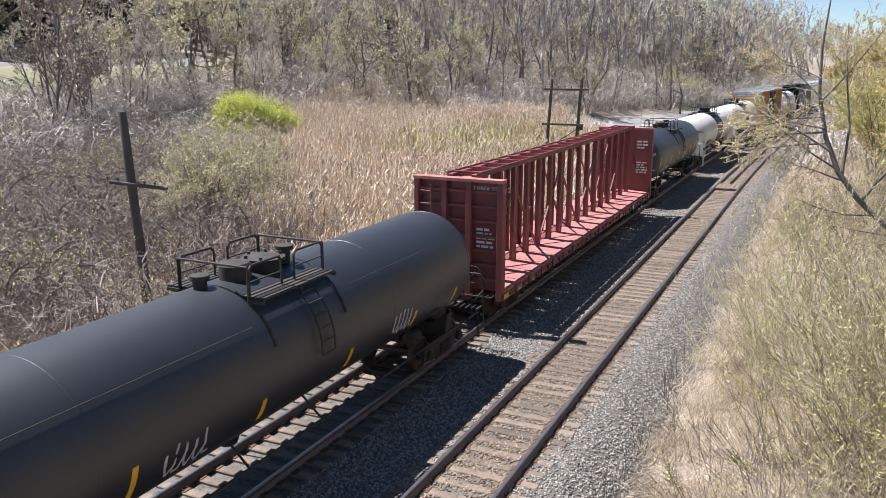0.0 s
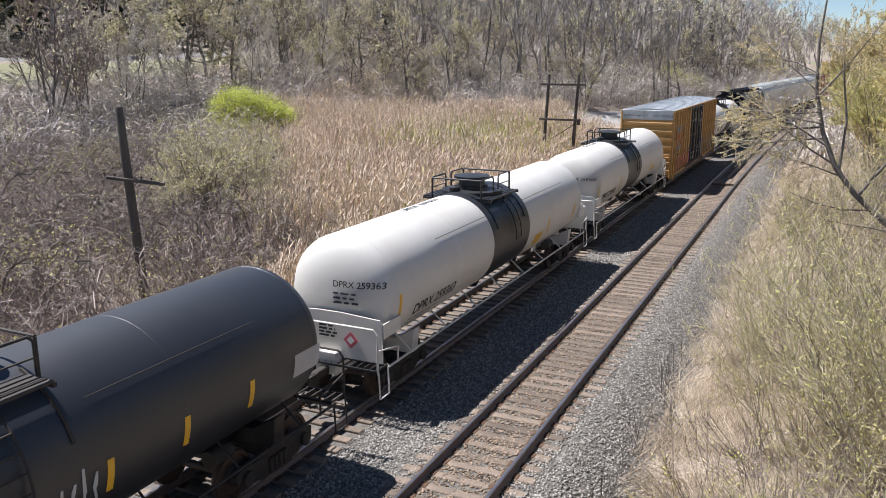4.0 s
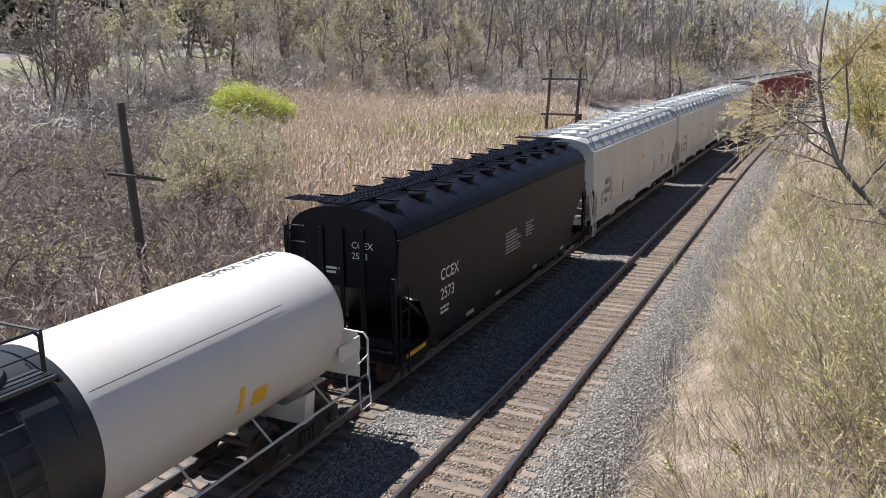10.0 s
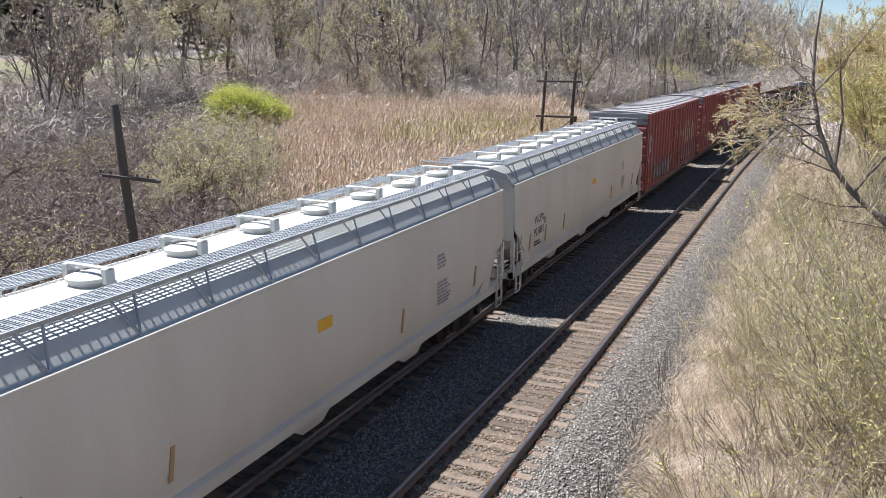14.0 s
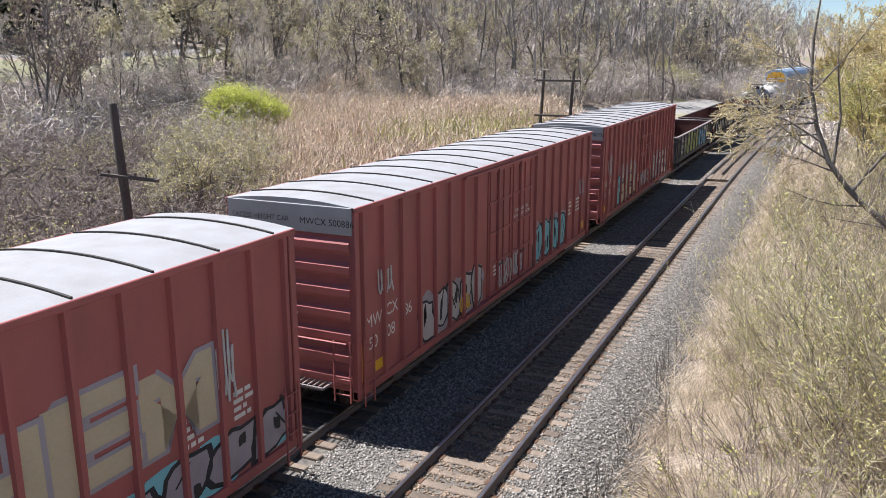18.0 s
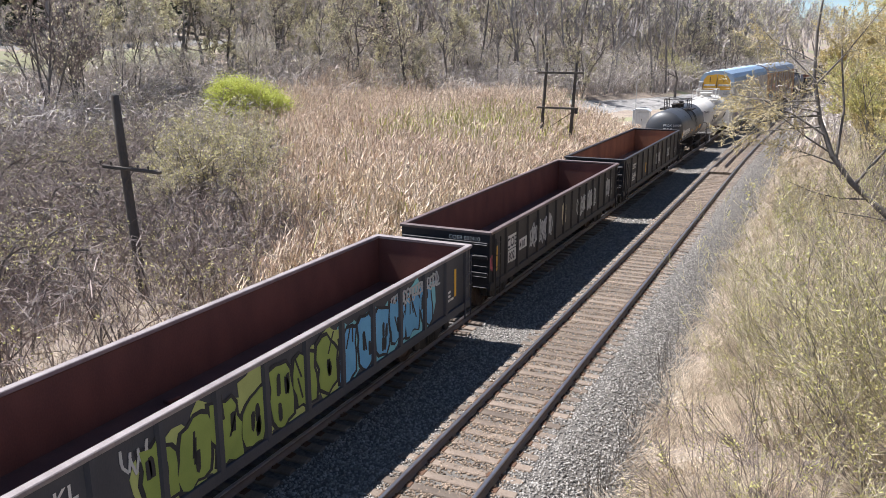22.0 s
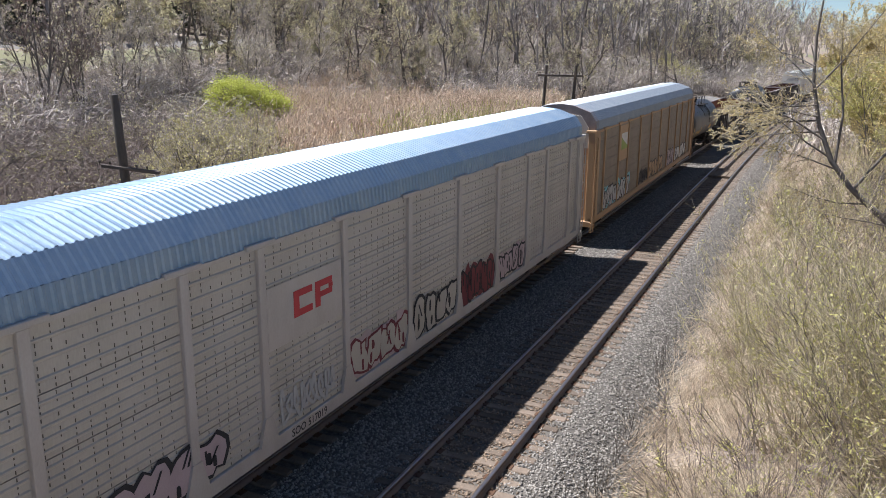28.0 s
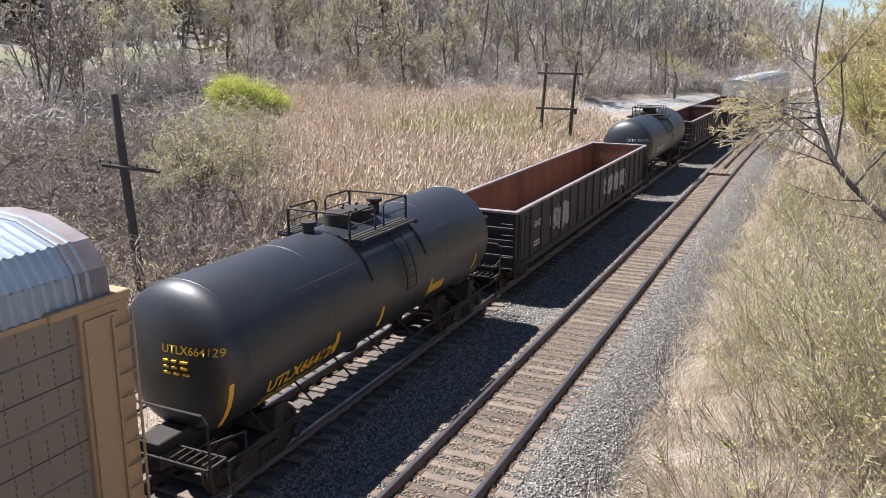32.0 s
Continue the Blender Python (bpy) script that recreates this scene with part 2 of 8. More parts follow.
def ground_material():
    """Earth, leaf litter, dry straw and a little new grass, mixed by slope-free noise at three scales."""
    m = bpy.data.materials.new("litter_and_dry_grass")
    m.use_nodes = True
    n, l = m.node_tree.nodes, m.node_tree.links
    b = n["Principled BSDF"]
    b.inputs["Roughness"].default_value = 0.95
    co = n.new("ShaderNodeTexCoord")
    tex = []
    for sc, det in ((0.09, 5), (0.9, 6), (14.0, 5)):
        t = n.new("ShaderNodeTexNoise")
        t.inputs["Scale"].default_value, t.inputs["Detail"].default_value = sc, det
        l.new(co.outputs["Object"], t.inputs["Vector"])
        tex.append(t)

    def blend(a, c, fac, lo, hi):
        r = n.new("ShaderNodeMapRange")
        r.inputs["From Min"].default_value, r.inputs["From Max"].default_value = lo, hi
        l.new(fac, r.inputs[0])
        x = n.new("ShaderNodeMix")
        x.data_type = "RGBA"
        l.new(r.outputs[0], x.inputs["Factor"])
        for s, v in (("A", a), ("B", c)):
            if isinstance(v, tuple):
                x.inputs[s].default_value = (*v, 1)
            else:
                l.new(v, x.inputs[s])
        return x.outputs["Result"]

    straw = blend((0.33, 0.27, 0.21), (0.19, 0.15, 0.115), tex[2].outputs[0], 0.35, 0.7)
    litter = blend((0.27, 0.215, 0.175), (0.13, 0.10, 0.085), tex[2].outputs[0], 0.35, 0.7)
    green = blend((0.26, 0.28, 0.13), (0.15, 0.17, 0.075), tex[2].outputs[0], 0.35, 0.7)
    c = blend(straw, litter, tex[1].outputs[0], 0.42, 0.62)
    c = blend(c, green, tex[0].outputs[0], 0.56, 0.70)
    l.new(c, b.inputs["Base Color"])
    bp = n.new("ShaderNodeBump")
    bp.inputs["Strength"].default_value, bp.inputs["Distance"].default_value = 0.6, 0.05
    l.new(tex[2].outputs[0], bp.inputs["Height"])
    l.new(bp.outputs[0], b.inputs["Normal"])
    return m


M_GROUND = ground_material()

# ---- shape tools ----
class Shape:
    """Collects vertices and faces of one part."""

    def __init__(self):
        self.v, self.f = [], []

    def add(self, v, f):
        k = len(self.v)
        self.v += [tuple(p) for p in v]
        self.f += [tuple(i + k for i in q) for q in f]
        return self

    def box(self, x0, x1, y0, y1, z0, z1, c=0.0):
        """A box; c chamfers its edges."""
        if not c:
            v = [(x, y, z) for x in (x0, x1) for y in (y0, y1) for z in (z0, z1)]
            return self.add(v, [(0, 1, 3, 2), (4, 6, 7, 5), (0, 4, 5, 1), (2, 3, 7, 6), (0, 2, 6, 4), (1, 5, 7, 3)])
        lo, hi, v, idx = (x0, y0, z0), (x1, y1, z1), [], {}
        for s in range(8):
            b = [(s >> a) & 1 for a in range(3)]
            for a in range(3):
                p = [(hi[i] if b[i] else lo[i]) + (0 if i == a else (-c if b[i] else c)) for i in range(3)]
                idx[s, a] = len(v)
                v.append(p)
        f = []
        for a in range(3):
            i, j = 1 << ((a + 1) % 3), 1 << ((a + 2) % 3)
            for side in (0, 1):
                o = side << a
                q = [idx[o, a], idx[o | i, a], idx[o | i | j, a], idx[o | j, a]]
                f.append(q if side else q[::-1])
            for s in (0, i, j, i | j):
                b, d = (a + 1) % 3, (a + 2) % 3
                q = [idx[s, b], idx[s | 1 << a, b], idx[s | 1 << a, d], idx[s, d]]
                f.append(q)
        for s in range(8):
            f.append([idx[s, 0], idx[s, 1], idx[s, 2]])
        return self.add(v, f)

    def tube(self, p, q, r, n=8, r2=None, caps=True):
        p, q = Vector(p), Vector(q)
        d = (q - p).normalized()
        a = d.orthogonal().normalized()
        b = d.cross(a)
        r2 = r if r2 is None else r2
        v = []
        for c, rad in ((p, r), (q, r2)):
            v += [c + rad * (math.cos(2 * math.pi * k / n) * a + math.sin(2 * math.pi * k / n) * b) for k in range(n)]
        f = [(k, (k + 1) % n, n + (k + 1) % n, n + k) for k in range(n)]
        if caps:
            f += [tuple(range(n))[::-1], tuple(range(n, 2 * n))]
        return self.add(v, f)

    def bar(self, pts, r, n=6):
        """A bent round bar through the points."""
        for a, b in zip(pts, pts[1:]):
            self.tube(a, b, r, n)
        return self

    def lathe(self, profile, n=32, axis="y", centre=(0, 0, 0), caps=False):
        """Turn (along, radius) pairs round an axis."""
        v, f = [], []
        for s, r in profile:
            for k in range(n):
                a = 2 * math.pi * k / n
                x, z = r * math.cos(a), r * math.sin(a)
                p = (x, s, z) if axis == "y" else (x, z, s) if axis == "z" else (s, x, z)
                v.append((p[0] + centre[0], p[1] + centre[1], p[2] + centre[2]))
        for i in range(len(profile) - 1):
            for k in range(n):
                f.append((i * n + k, i * n + (k + 1) % n, (i + 1) * n + (k + 1) % n, (i + 1) * n + k))
        if caps:
            f += [tuple(range(n)), tuple(range((len(profile) - 1) * n, len(profile) * n))]
        return self.add(v, f)

    def prism(self, poly, a0, a1, axis="y"):
        """Push a polygon along an axis: (x, z) for y, (y, z) for x, (x, y) for z."""
        n, v = len(poly), []
        for a in (a0, a1):
            for s, t in poly:
                v.append((s, a, t) if axis == "y" else (a, s, t) if axis == "x" else (s, t, a))
        f = [(k, (k + 1) % n, n + (k + 1) % n, n + k) for k in range(n)]
        f += [tuple(range(n)), tuple(range(n, 2 * n))]
        return self.add(v, f)

    def moved(self, m):
        self.v = [tuple(m @ Vector(p)) for p in self.v]
        return self

    def mesh(self, name, mat, smooth=0):
        me = bpy.data.meshes.new(name)
        me.from_pydata(self.v, [], self.f)
        if len(self.f) < 20000:
            bm = bmesh.new()
            bm.from_mesh(me)
            bmesh.ops.recalc_face_normals(bm, faces=bm.faces)
            bm.to_mesh(me)
            bm.free()
        me.materials.append(mat)
        if smooth:
            me.polygons.foreach_set("use_smooth", np.ones(len(me.polygons), bool))
            me.set_sharp_from_angle(angle=radians(smooth))
        return me


def part(name, shape, mat, parent=None, label="", smooth=35):
    ob = new(name, shape.mesh(name, mat, smooth))
    ob.parent = parent
    return tagged(ob, label)


def share(name, mesh, parent, m=None, label=""):
    """Another object on a mesh that is there already."""
    ob = new(name, mesh)
    ob.parent = parent
    if m is not None:
        ob.matrix_basis = m
    return tagged(ob, label)


def thing(name, label, category, group=""):
    return tagged(new(name), label, category, group)


def quick_mesh(name, verts, faces, mat, smooth=False):
    """A mesh from arrays; faces all have the same number of corners."""
    me = bpy.data.meshes.new(name)
    verts, faces = np.asarray(verts, np.float32), np.asarray(faces, np.int32)
    k = faces.shape[1]
    me.vertices.add(len(verts))
    me.vertices.foreach_set("co", verts.ravel())
    me.loops.add(faces.size)
    me.loops.foreach_set("vertex_index", faces.ravel())
    me.polygons.add(len(faces))
    me.polygons.foreach_set("loop_start", np.arange(0, faces.size, k, dtype=np.int32))
    me.update(calc_edges=True)
    me.materials.append(mat)
    if smooth:
        me.polygons.foreach_set("use_smooth", np.ones(len(me.polygons), bool))
    return me


# ---- the lie of the land ----
BEND, RADIUS = 50.0, 1050.0
FAR = -4.15


def bend(y):
    """How far the line has swung to the right at y, and its heading."""
    if y < BEND:
        return 0.0, 0.0
    return (y - BEND) ** 2 / (2 * RADIUS), (y - BEND) / RADIUS


def on_line(y, off=0.0, z=0.0):
    b, a = bend(y)
    return (b + off * math.cos(a), y - off * math.sin(a), z)


LEFT = [(7.4, -0.95), (9.5, -1.45), (14, -1.6)]
RIGHT = [(2.9, -0.72), (4.0, -0.45), (6.5, 0.5), (9.0, 1.7), (13.0, 3.6), (20.0, 5.0), (40.0, 6.0), (90, 7), (400, 12), (4000, 30)]


def foot(y):
    """Where the wooded hill begins, from the line."""
    return 52 - 34 * float(np.clip((y - 85) / 60.0, 0, 1))


def height(x, y):
    """The ground's height; the track bed lies on it."""
    d = x - bend(y)[0]
    if -7.4 <= d <= 2.9:
        z = -0.95 if d < -6 else -0.75
        if d < -6:
            return np.interp(d, [-7.4, -6], [-0.95, -0.75])
        return z
    if d > 0:
        z = float(np.interp(d, [p[0] for p in RIGHT], [p[1] for p in RIGHT]))
        rough = min(1, (d - 2.9) / 3)
    else:
        e, f = -d, foot(y)
        hill = [(f, -1.5), (f + 10, 0.8), (f + 32, 7.2), (f + 44, 7.8), (f + 80, 11.0), (f + 160, 22.0), (f + 500, 40.0), (4000, 70.0)]
        pts = LEFT + hill
        z = float(np.interp(e, [p[0] for p in pts], [p[1] for p in pts]))
        rough = min(1, (e - 7.4) / 4)
    return z + rough * (0.22 * noise.noise((x * 0.35, y * 0.35, 3)) + 0.5 * noise.noise((x * 0.06, y * 0.06, 7)))

# ---- ground, track bed, rails ----
def ground():
    def steps(a, b, k):
        return list(np.linspace(a, b, k, endpoint=False))
    xs = steps(-2500, -300, 10) + steps(-300, -120, 20) + steps(-120, -40, 50) + steps(-40, -7.4, 60) + \
        [-7.4, -6.0, -4, -2, 0, 1.5, 2.9] + steps(3.4, 16, 36)[0:] + steps(16, 60, 24) + steps(60, 300, 16) + steps(300, 2501, 10) + [2500]
    ys = steps(-2500, -200, 10) + steps(-200, -10, 24) + steps(-10, 60, 110) + steps(60, 140, 80) + steps(140, 420, 70) + steps(420, 2500, 20) + [2500]
    v, f = [], []
    for y in ys:
        b = bend(min(y, 700))[0]
        for x in xs:
            v.append((x + b, y, height(x + bend(y)[0], y)))
    n = len(xs)
    for j in range(len(ys) - 1):
        for i in range(n - 1):
            f.append((j * n + i, j * n + i + 1, (j + 1) * n + i + 1, (j + 1) * n + i))
    me = quick_mesh("ground", v, f, M_GROUND, True)
    return tagged(new("ground", me), "uneven ground of dry straw, leaf litter and new grass", "ground", kind="structure")


ground()

YS = list(np.arange(-60, 50, 5.0)) + list(np.arange(50, 640, 6.0))
for k, y in enumerate((-460, -360, -260, -160, -100)):
    YS.insert(k, y)


def swept(profile, ys, closed=True):
    """A section (off, z) carried along the line."""
    v, f, n = [], [], len(profile)
    for y in ys:
        v += [on_line(y, o, z) for o, z in profile]
    for j in range(len(ys) - 1):
        for i in range(n if closed else n - 1):
            k = (i + 1) % n
            f.append((j * n + i, j * n + k, (j + 1) * n + k, (j + 1) * n + i))
    return v, f


def bed():
    prof = [(-7.6, -1.2), (-7.3, -0.98), (-6.2, -0.26), (-5.5, -0.235), (-2.8, -0.24), (-2.1, -0.26), (-1.35, -0.205),
            (1.35, -0.205), (1.75, -0.25), (2.75, -0.72), (2.95, -1.0)]
    v, f = swept(prof, YS, False)
    ob = new("track_bed", quick_mesh("track_bed", v, f, M_BALLAST, True))
    return tagged(ob, "grey crushed-stone ballast bed under two tracks", "track bed", kind="structure")


BED = bed()
RAIL_WEB = [(-0.075, -0.172), (0.075, -0.172), (0.07, -0.155), (0.012, -0.135), (0.010, -0.045), (0.036, -0.038), (0.036, -0.012),
            (-0.036, -0.012), (-0.036, -0.038), (-0.010, -0.045), (-0.012, -0.135), (-0.07, -0.155)]
RAIL_HEAD = [(-0.0375, -0.030), (0.0375, -0.030), (0.0375, -0.006), (0.028, 0.0), (-0.028, 0.0), (-0.0375, -0.006)]


def rails():
    for c in (0.0, FAR):
        for s in (-1, 1):
            o = c + s * 0.7525
            v, f = swept([(o + a, z) for a, z in RAIL_WEB], YS)
            r = tagged(new("rail", quick_mesh("rail", v, f, M_RAIL)), "rusty steel rail with a bright worn head", "rail",
                       "rails of the two tracks", "structure")
            v, f = swept([(o + a, z) for a, z in RAIL_HEAD], YS)
            h = new("rail_head", quick_mesh("rail_head", v, f, M_RAILTOP))
            h.parent = r


rails()


def crossing():
    """Far off a plank crossing and an inner guard rail lie in the near track."""
    t = tagged(new("guard_rail"), "rusty inner guard rail lying in the near track", "rail", kind="structure")
    ys = list(np.arange(57.5, 130, 5.0))
    v, f = swept([(-0.1 + a, z + 0.005) for a, z in RAIL_WEB], ys)
    ob = new("rail", quick_mesh("guard", v, f, M_RAIL))
    ob.parent = t
    c = thing("plank_crossing", "weathered plank panel between the rails of the near track", "crossing")
    rng = random.Random(4)
    for k in range(5):
        x = -0.56 + k * 0.28
        part("plank", Shape().box(x - 0.13, x + 0.13, 54.4 + rng.uniform(-.05, .05), 56.6, -0.235, -0.03 + rng.uniform(-.01, .01), 0.012), M_TIEFAR, c)


crossing()


def draped(name, d0, d1, y0, y1, mat, label, category, from_foot=False, lift=0.06, wave=0.0):
    """A strip that follows the ground."""
    v, f = [], []
    n = 5
    ys = np.arange(y0, y1, 2.0)
    for y in ys:
        for k in range(n):
            o = d0 + (d1 - d0) * k / (n - 1) + wave * math.sin(y * 0.11)
            x = bend(y)[0] - o - (foot(y) if from_foot else 0)
            v.append((x, y, height(x, y) + (lift if 0 < k < n - 1 else -0.15)))
    for j in range(len(ys) - 1):
        for k in range(n - 1):
            f.append((j * n + k, j * n + k + 1, (j + 1) * n + k + 1, (j + 1) * n + k))
    return tagged(new(name, quick_mesh(name, v, f, mat, True)), label, category, kind="structure")


draped("road", 86.0, 91.5, -20, 190, M_ASPHALT, "pale grey road along the hillside", "road", False, 0.35)
draped("path", 65.0, 67.6, 0, 90, M_PATH, "pale dirt path behind the brush", "path", False, 0.12, 0.6)
draped("gravel_bank", -6.0, 5.0, 108, 165, M_GRAVEL, "grey bank of broken stone at the hill's foot", "gravel bank", True, 0.35)
draped("grass_verge", 75.0, 85.8, 25, 116, M_VERGE, "pale green grass verge below the road", "grass verge", False, 0.15)

# ---- the train: tools ----
CARS = []          # each car and its middle along the train
MESHES = {}


def once(key, make):
    if key not in MESHES:
        MESHES[key] = make()
    return MESHES[key]


def set_type(jobs):
    """Turn several words into flat meshes at one go, plain and bold."""
    jobs = list(dict.fromkeys([*jobs, *((w, 0.0) for w, b in jobs)]))
    obs = []
    for words, bold in jobs:
        cu = bpy.data.curves.new("lettering", "FONT")
        cu.body, cu.size, cu.offset, cu.resolution_u = words, 1.0, bold, 3
        ob = bpy.data.objects.new("lettering", cu)
        scene.collection.objects.link(ob)
        obs.append(ob)
    bpy.context.view_layer.update()
    deps = bpy.context.evaluated_depsgraph_get()
    for (words, bold), ob in zip(jobs, obs):
        MESHES["text", words, bold] = bpy.data.meshes.new_from_object(ob.evaluated_get(deps))
    for ob in obs:
        bpy.data.objects.remove(ob)


set_type((
    ('CGTX 30408', 0.014), ('CGTX 30408', 0.006), ('DPRX 259363', 0.014), ('DPRX 259363', 0.012), ('DPRX 259363', 0.006), ('DPRX 259568', 0.014),
    ('DPRX 259568', 0.012), ('DPRX 259568', 0.006), ('DPRX 259427', 0.014), ('DPRX 259427', 0.012), ('DPRX 259427', 0.006), ('TANX 524412', 0.012),
    ('TANX', 0.012), ('42', 0.012), ('NOKL', 0.02), ('323843', 0.02), ('323843', 0.012), ('COER', 0.02),
    ('802', 0.02), ('410', 0.02), ('COER 802410', 0.012), ('UCRY', 0.02), ('526466', 0.02), ('UCRY 526466', 0.012),
    ('PROX 16909', 0.014), ('PROX 16909', 0.006), ('PROX 17843', 0.014), ('PROX 17843', 0.006), ('UTLX664129', 0.014), ('UTLX664129', 0.006),
    ('GNTX', 0.02), ('5000', 0.012), ('CBTX 200171', 0.014), ('CBTX 200171', 0.006), ('EXCESS HEIGHT CAR', 0.0), ('TBOX 643605', 0.012),
    ('next', 0.02), ('load', 0.02), ('any', 0.02), ('road', 0.02), ('TB', 0.02), ('OX', 0.02),
    ('64', 0.02), ('36', 0.02), ('05', 0.02), ('R', 0.012), ('A', 0.012), ('I', 0.012),
    ('L', 0.012), ('O', 0.012), ('D', 0.012), ('N', 0.012), ('G', 0.012), ('E', 0.012),
    ('X', 0.012), ('P', 0.012), ('T', 0.012), ('S', 0.012), ('MWCX 500888', 0.012), ('MW', 0.02),
    ('CX', 0.02), ('50', 0.02), ('08', 0.02), ('88', 0.02), ('CLOSE AND LOCK', 0.012), ('BOTH DOORS BEFORE', 0.012),
    ('MOVING CAR', 0.012), ('H', 0.085), ('H', 0.045), ('E', 0.085), ('E', 0.045), ('M', 0.085),
    ('M', 0.045), ('MWCX 500886', 0.012), ('86', 0.02), ('MWCX 500932', 0.012), ('09', 0.02), ('32', 0.02),
    ('G', 0.085), ('G', 0.045), ('A', 0.085), ('A', 0.045), ('R', 0.085), ('R', 0.045),
    ('Y', 0.085), ('Y', 0.045), ('P', 0.085), ('P', 0.045), ('S', 0.085), ('S', 0.045),
    ('WLPX', 0.012), ('921093', 0.012), ('921034', 0.012), ('921081', 0.012), ('921055', 0.012), ('921060', 0.012),
    ('CCEX', 0.012), ('2573', 0.012), ('EXCESS HEIGHT CAR', 0.002), ('SOO', 0.012), ('517019', 0.012), ('2868', 0.012),
    ('SOO 517019', 0.012),
))


def text_mesh(words, bold=0.0):
    if ("text", words, bold) not in MESHES:
        set_type(((words, bold),))
    return MESHES["text", words, bold]


def words_on(parent, words, mat, size, m, bold=0.012, curl=None, label=""):
    """Lettering: x of the text runs along the pose's x axis. curl=(radius, height over the axis) wraps it on a tank."""
    me = text_mesh(words, bold).copy()
    me.materials.clear()
    me.materials.append(mat)
    ob = new("lettering", me)
    ob.parent = parent
    for v in me.vertices:
        x, y = v.co.x * size, v.co.y * size
        if curl:
            r, h = curl
            a = math.asin(max(-0.98, min(0.98, h / r))) + y / r
            v.co = (r * math.cos(a), x, r * math.sin(a))
        else:
            v.co = (x, y, 0)
    ob.matrix_basis = m
    return tagged(ob, label)


def side_words(parent, words, mat, size, y, z, hw, bold=0.012):
    return words_on(parent, words, mat, size, Matrix(((0, 0, 1, hw + 0.006), (1, 0, 0, y), (0, 1, 0, z), (0, 0, 0, 1))), bold)


def end_words(parent, words, mat, size, x, z, y, bold=0.0):
    return words_on(parent, words, mat, size, Matrix(((1, 0, 0, x), (0, 0, -1, y - 0.006), (0, 1, 0, z), (0, 0, 0, 1))), bold)


def small_print(parent, mat, plane, at, rows, width, step=0.085, seed=1):
    """Rows of writing too small to read, as plain bars; plane is side or end, at is (hw, y, z) or (y, x, z)."""
    s, rng = Shape(), random.Random(seed)
    for k in range(rows):
        a, stop = 0.0, width * rng.uniform(0.6, 1.0)
        while a < stop:
            w = min(rng.uniform(0.08, 0.3), stop - a + 0.02)
            z = at[2] - k * step
            if plane == "side":
                s.box(at[0], at[0] + 0.006, at[1] + a, at[1] + a + w, z, z + step * 0.55)
            else:
                s.box(at[1] + a, at[1] + a + w, at[0] - 0.006, at[0], z, z + step * 0.55)
            a += w + 0.05
    tagged(part("small_print", s, mat, parent, smooth=0), kind="stuff")


def side_mark(parent, mat, hw, y, z, w, h, name="reflector"):
    return part(name, Shape().box(hw - 0.002, hw + 0.006, y - w / 2, y + w / 2, z - h / 2, z + h / 2), mat, parent, smooth=0)


def blob(rng, cx, cz, w, h, n=18, rough=0.22):
    """A lumpy closed outline."""
    ph, out = rng.uniform(0, 6.3), []
    for k in range(n):
        a = 2 * math.pi * k / n
        e = 1 + rough * (math.sin(2 * a + ph) * 0.5 + rng.uniform(-0.5, 0.5))
        c, s = math.cos(a), math.sin(a)
        p = max(abs(c), abs(s)) ** 0.55
        out.append((cx + w / 2 * c / p * e, cz + h / 2 * s / p * e))
    return out


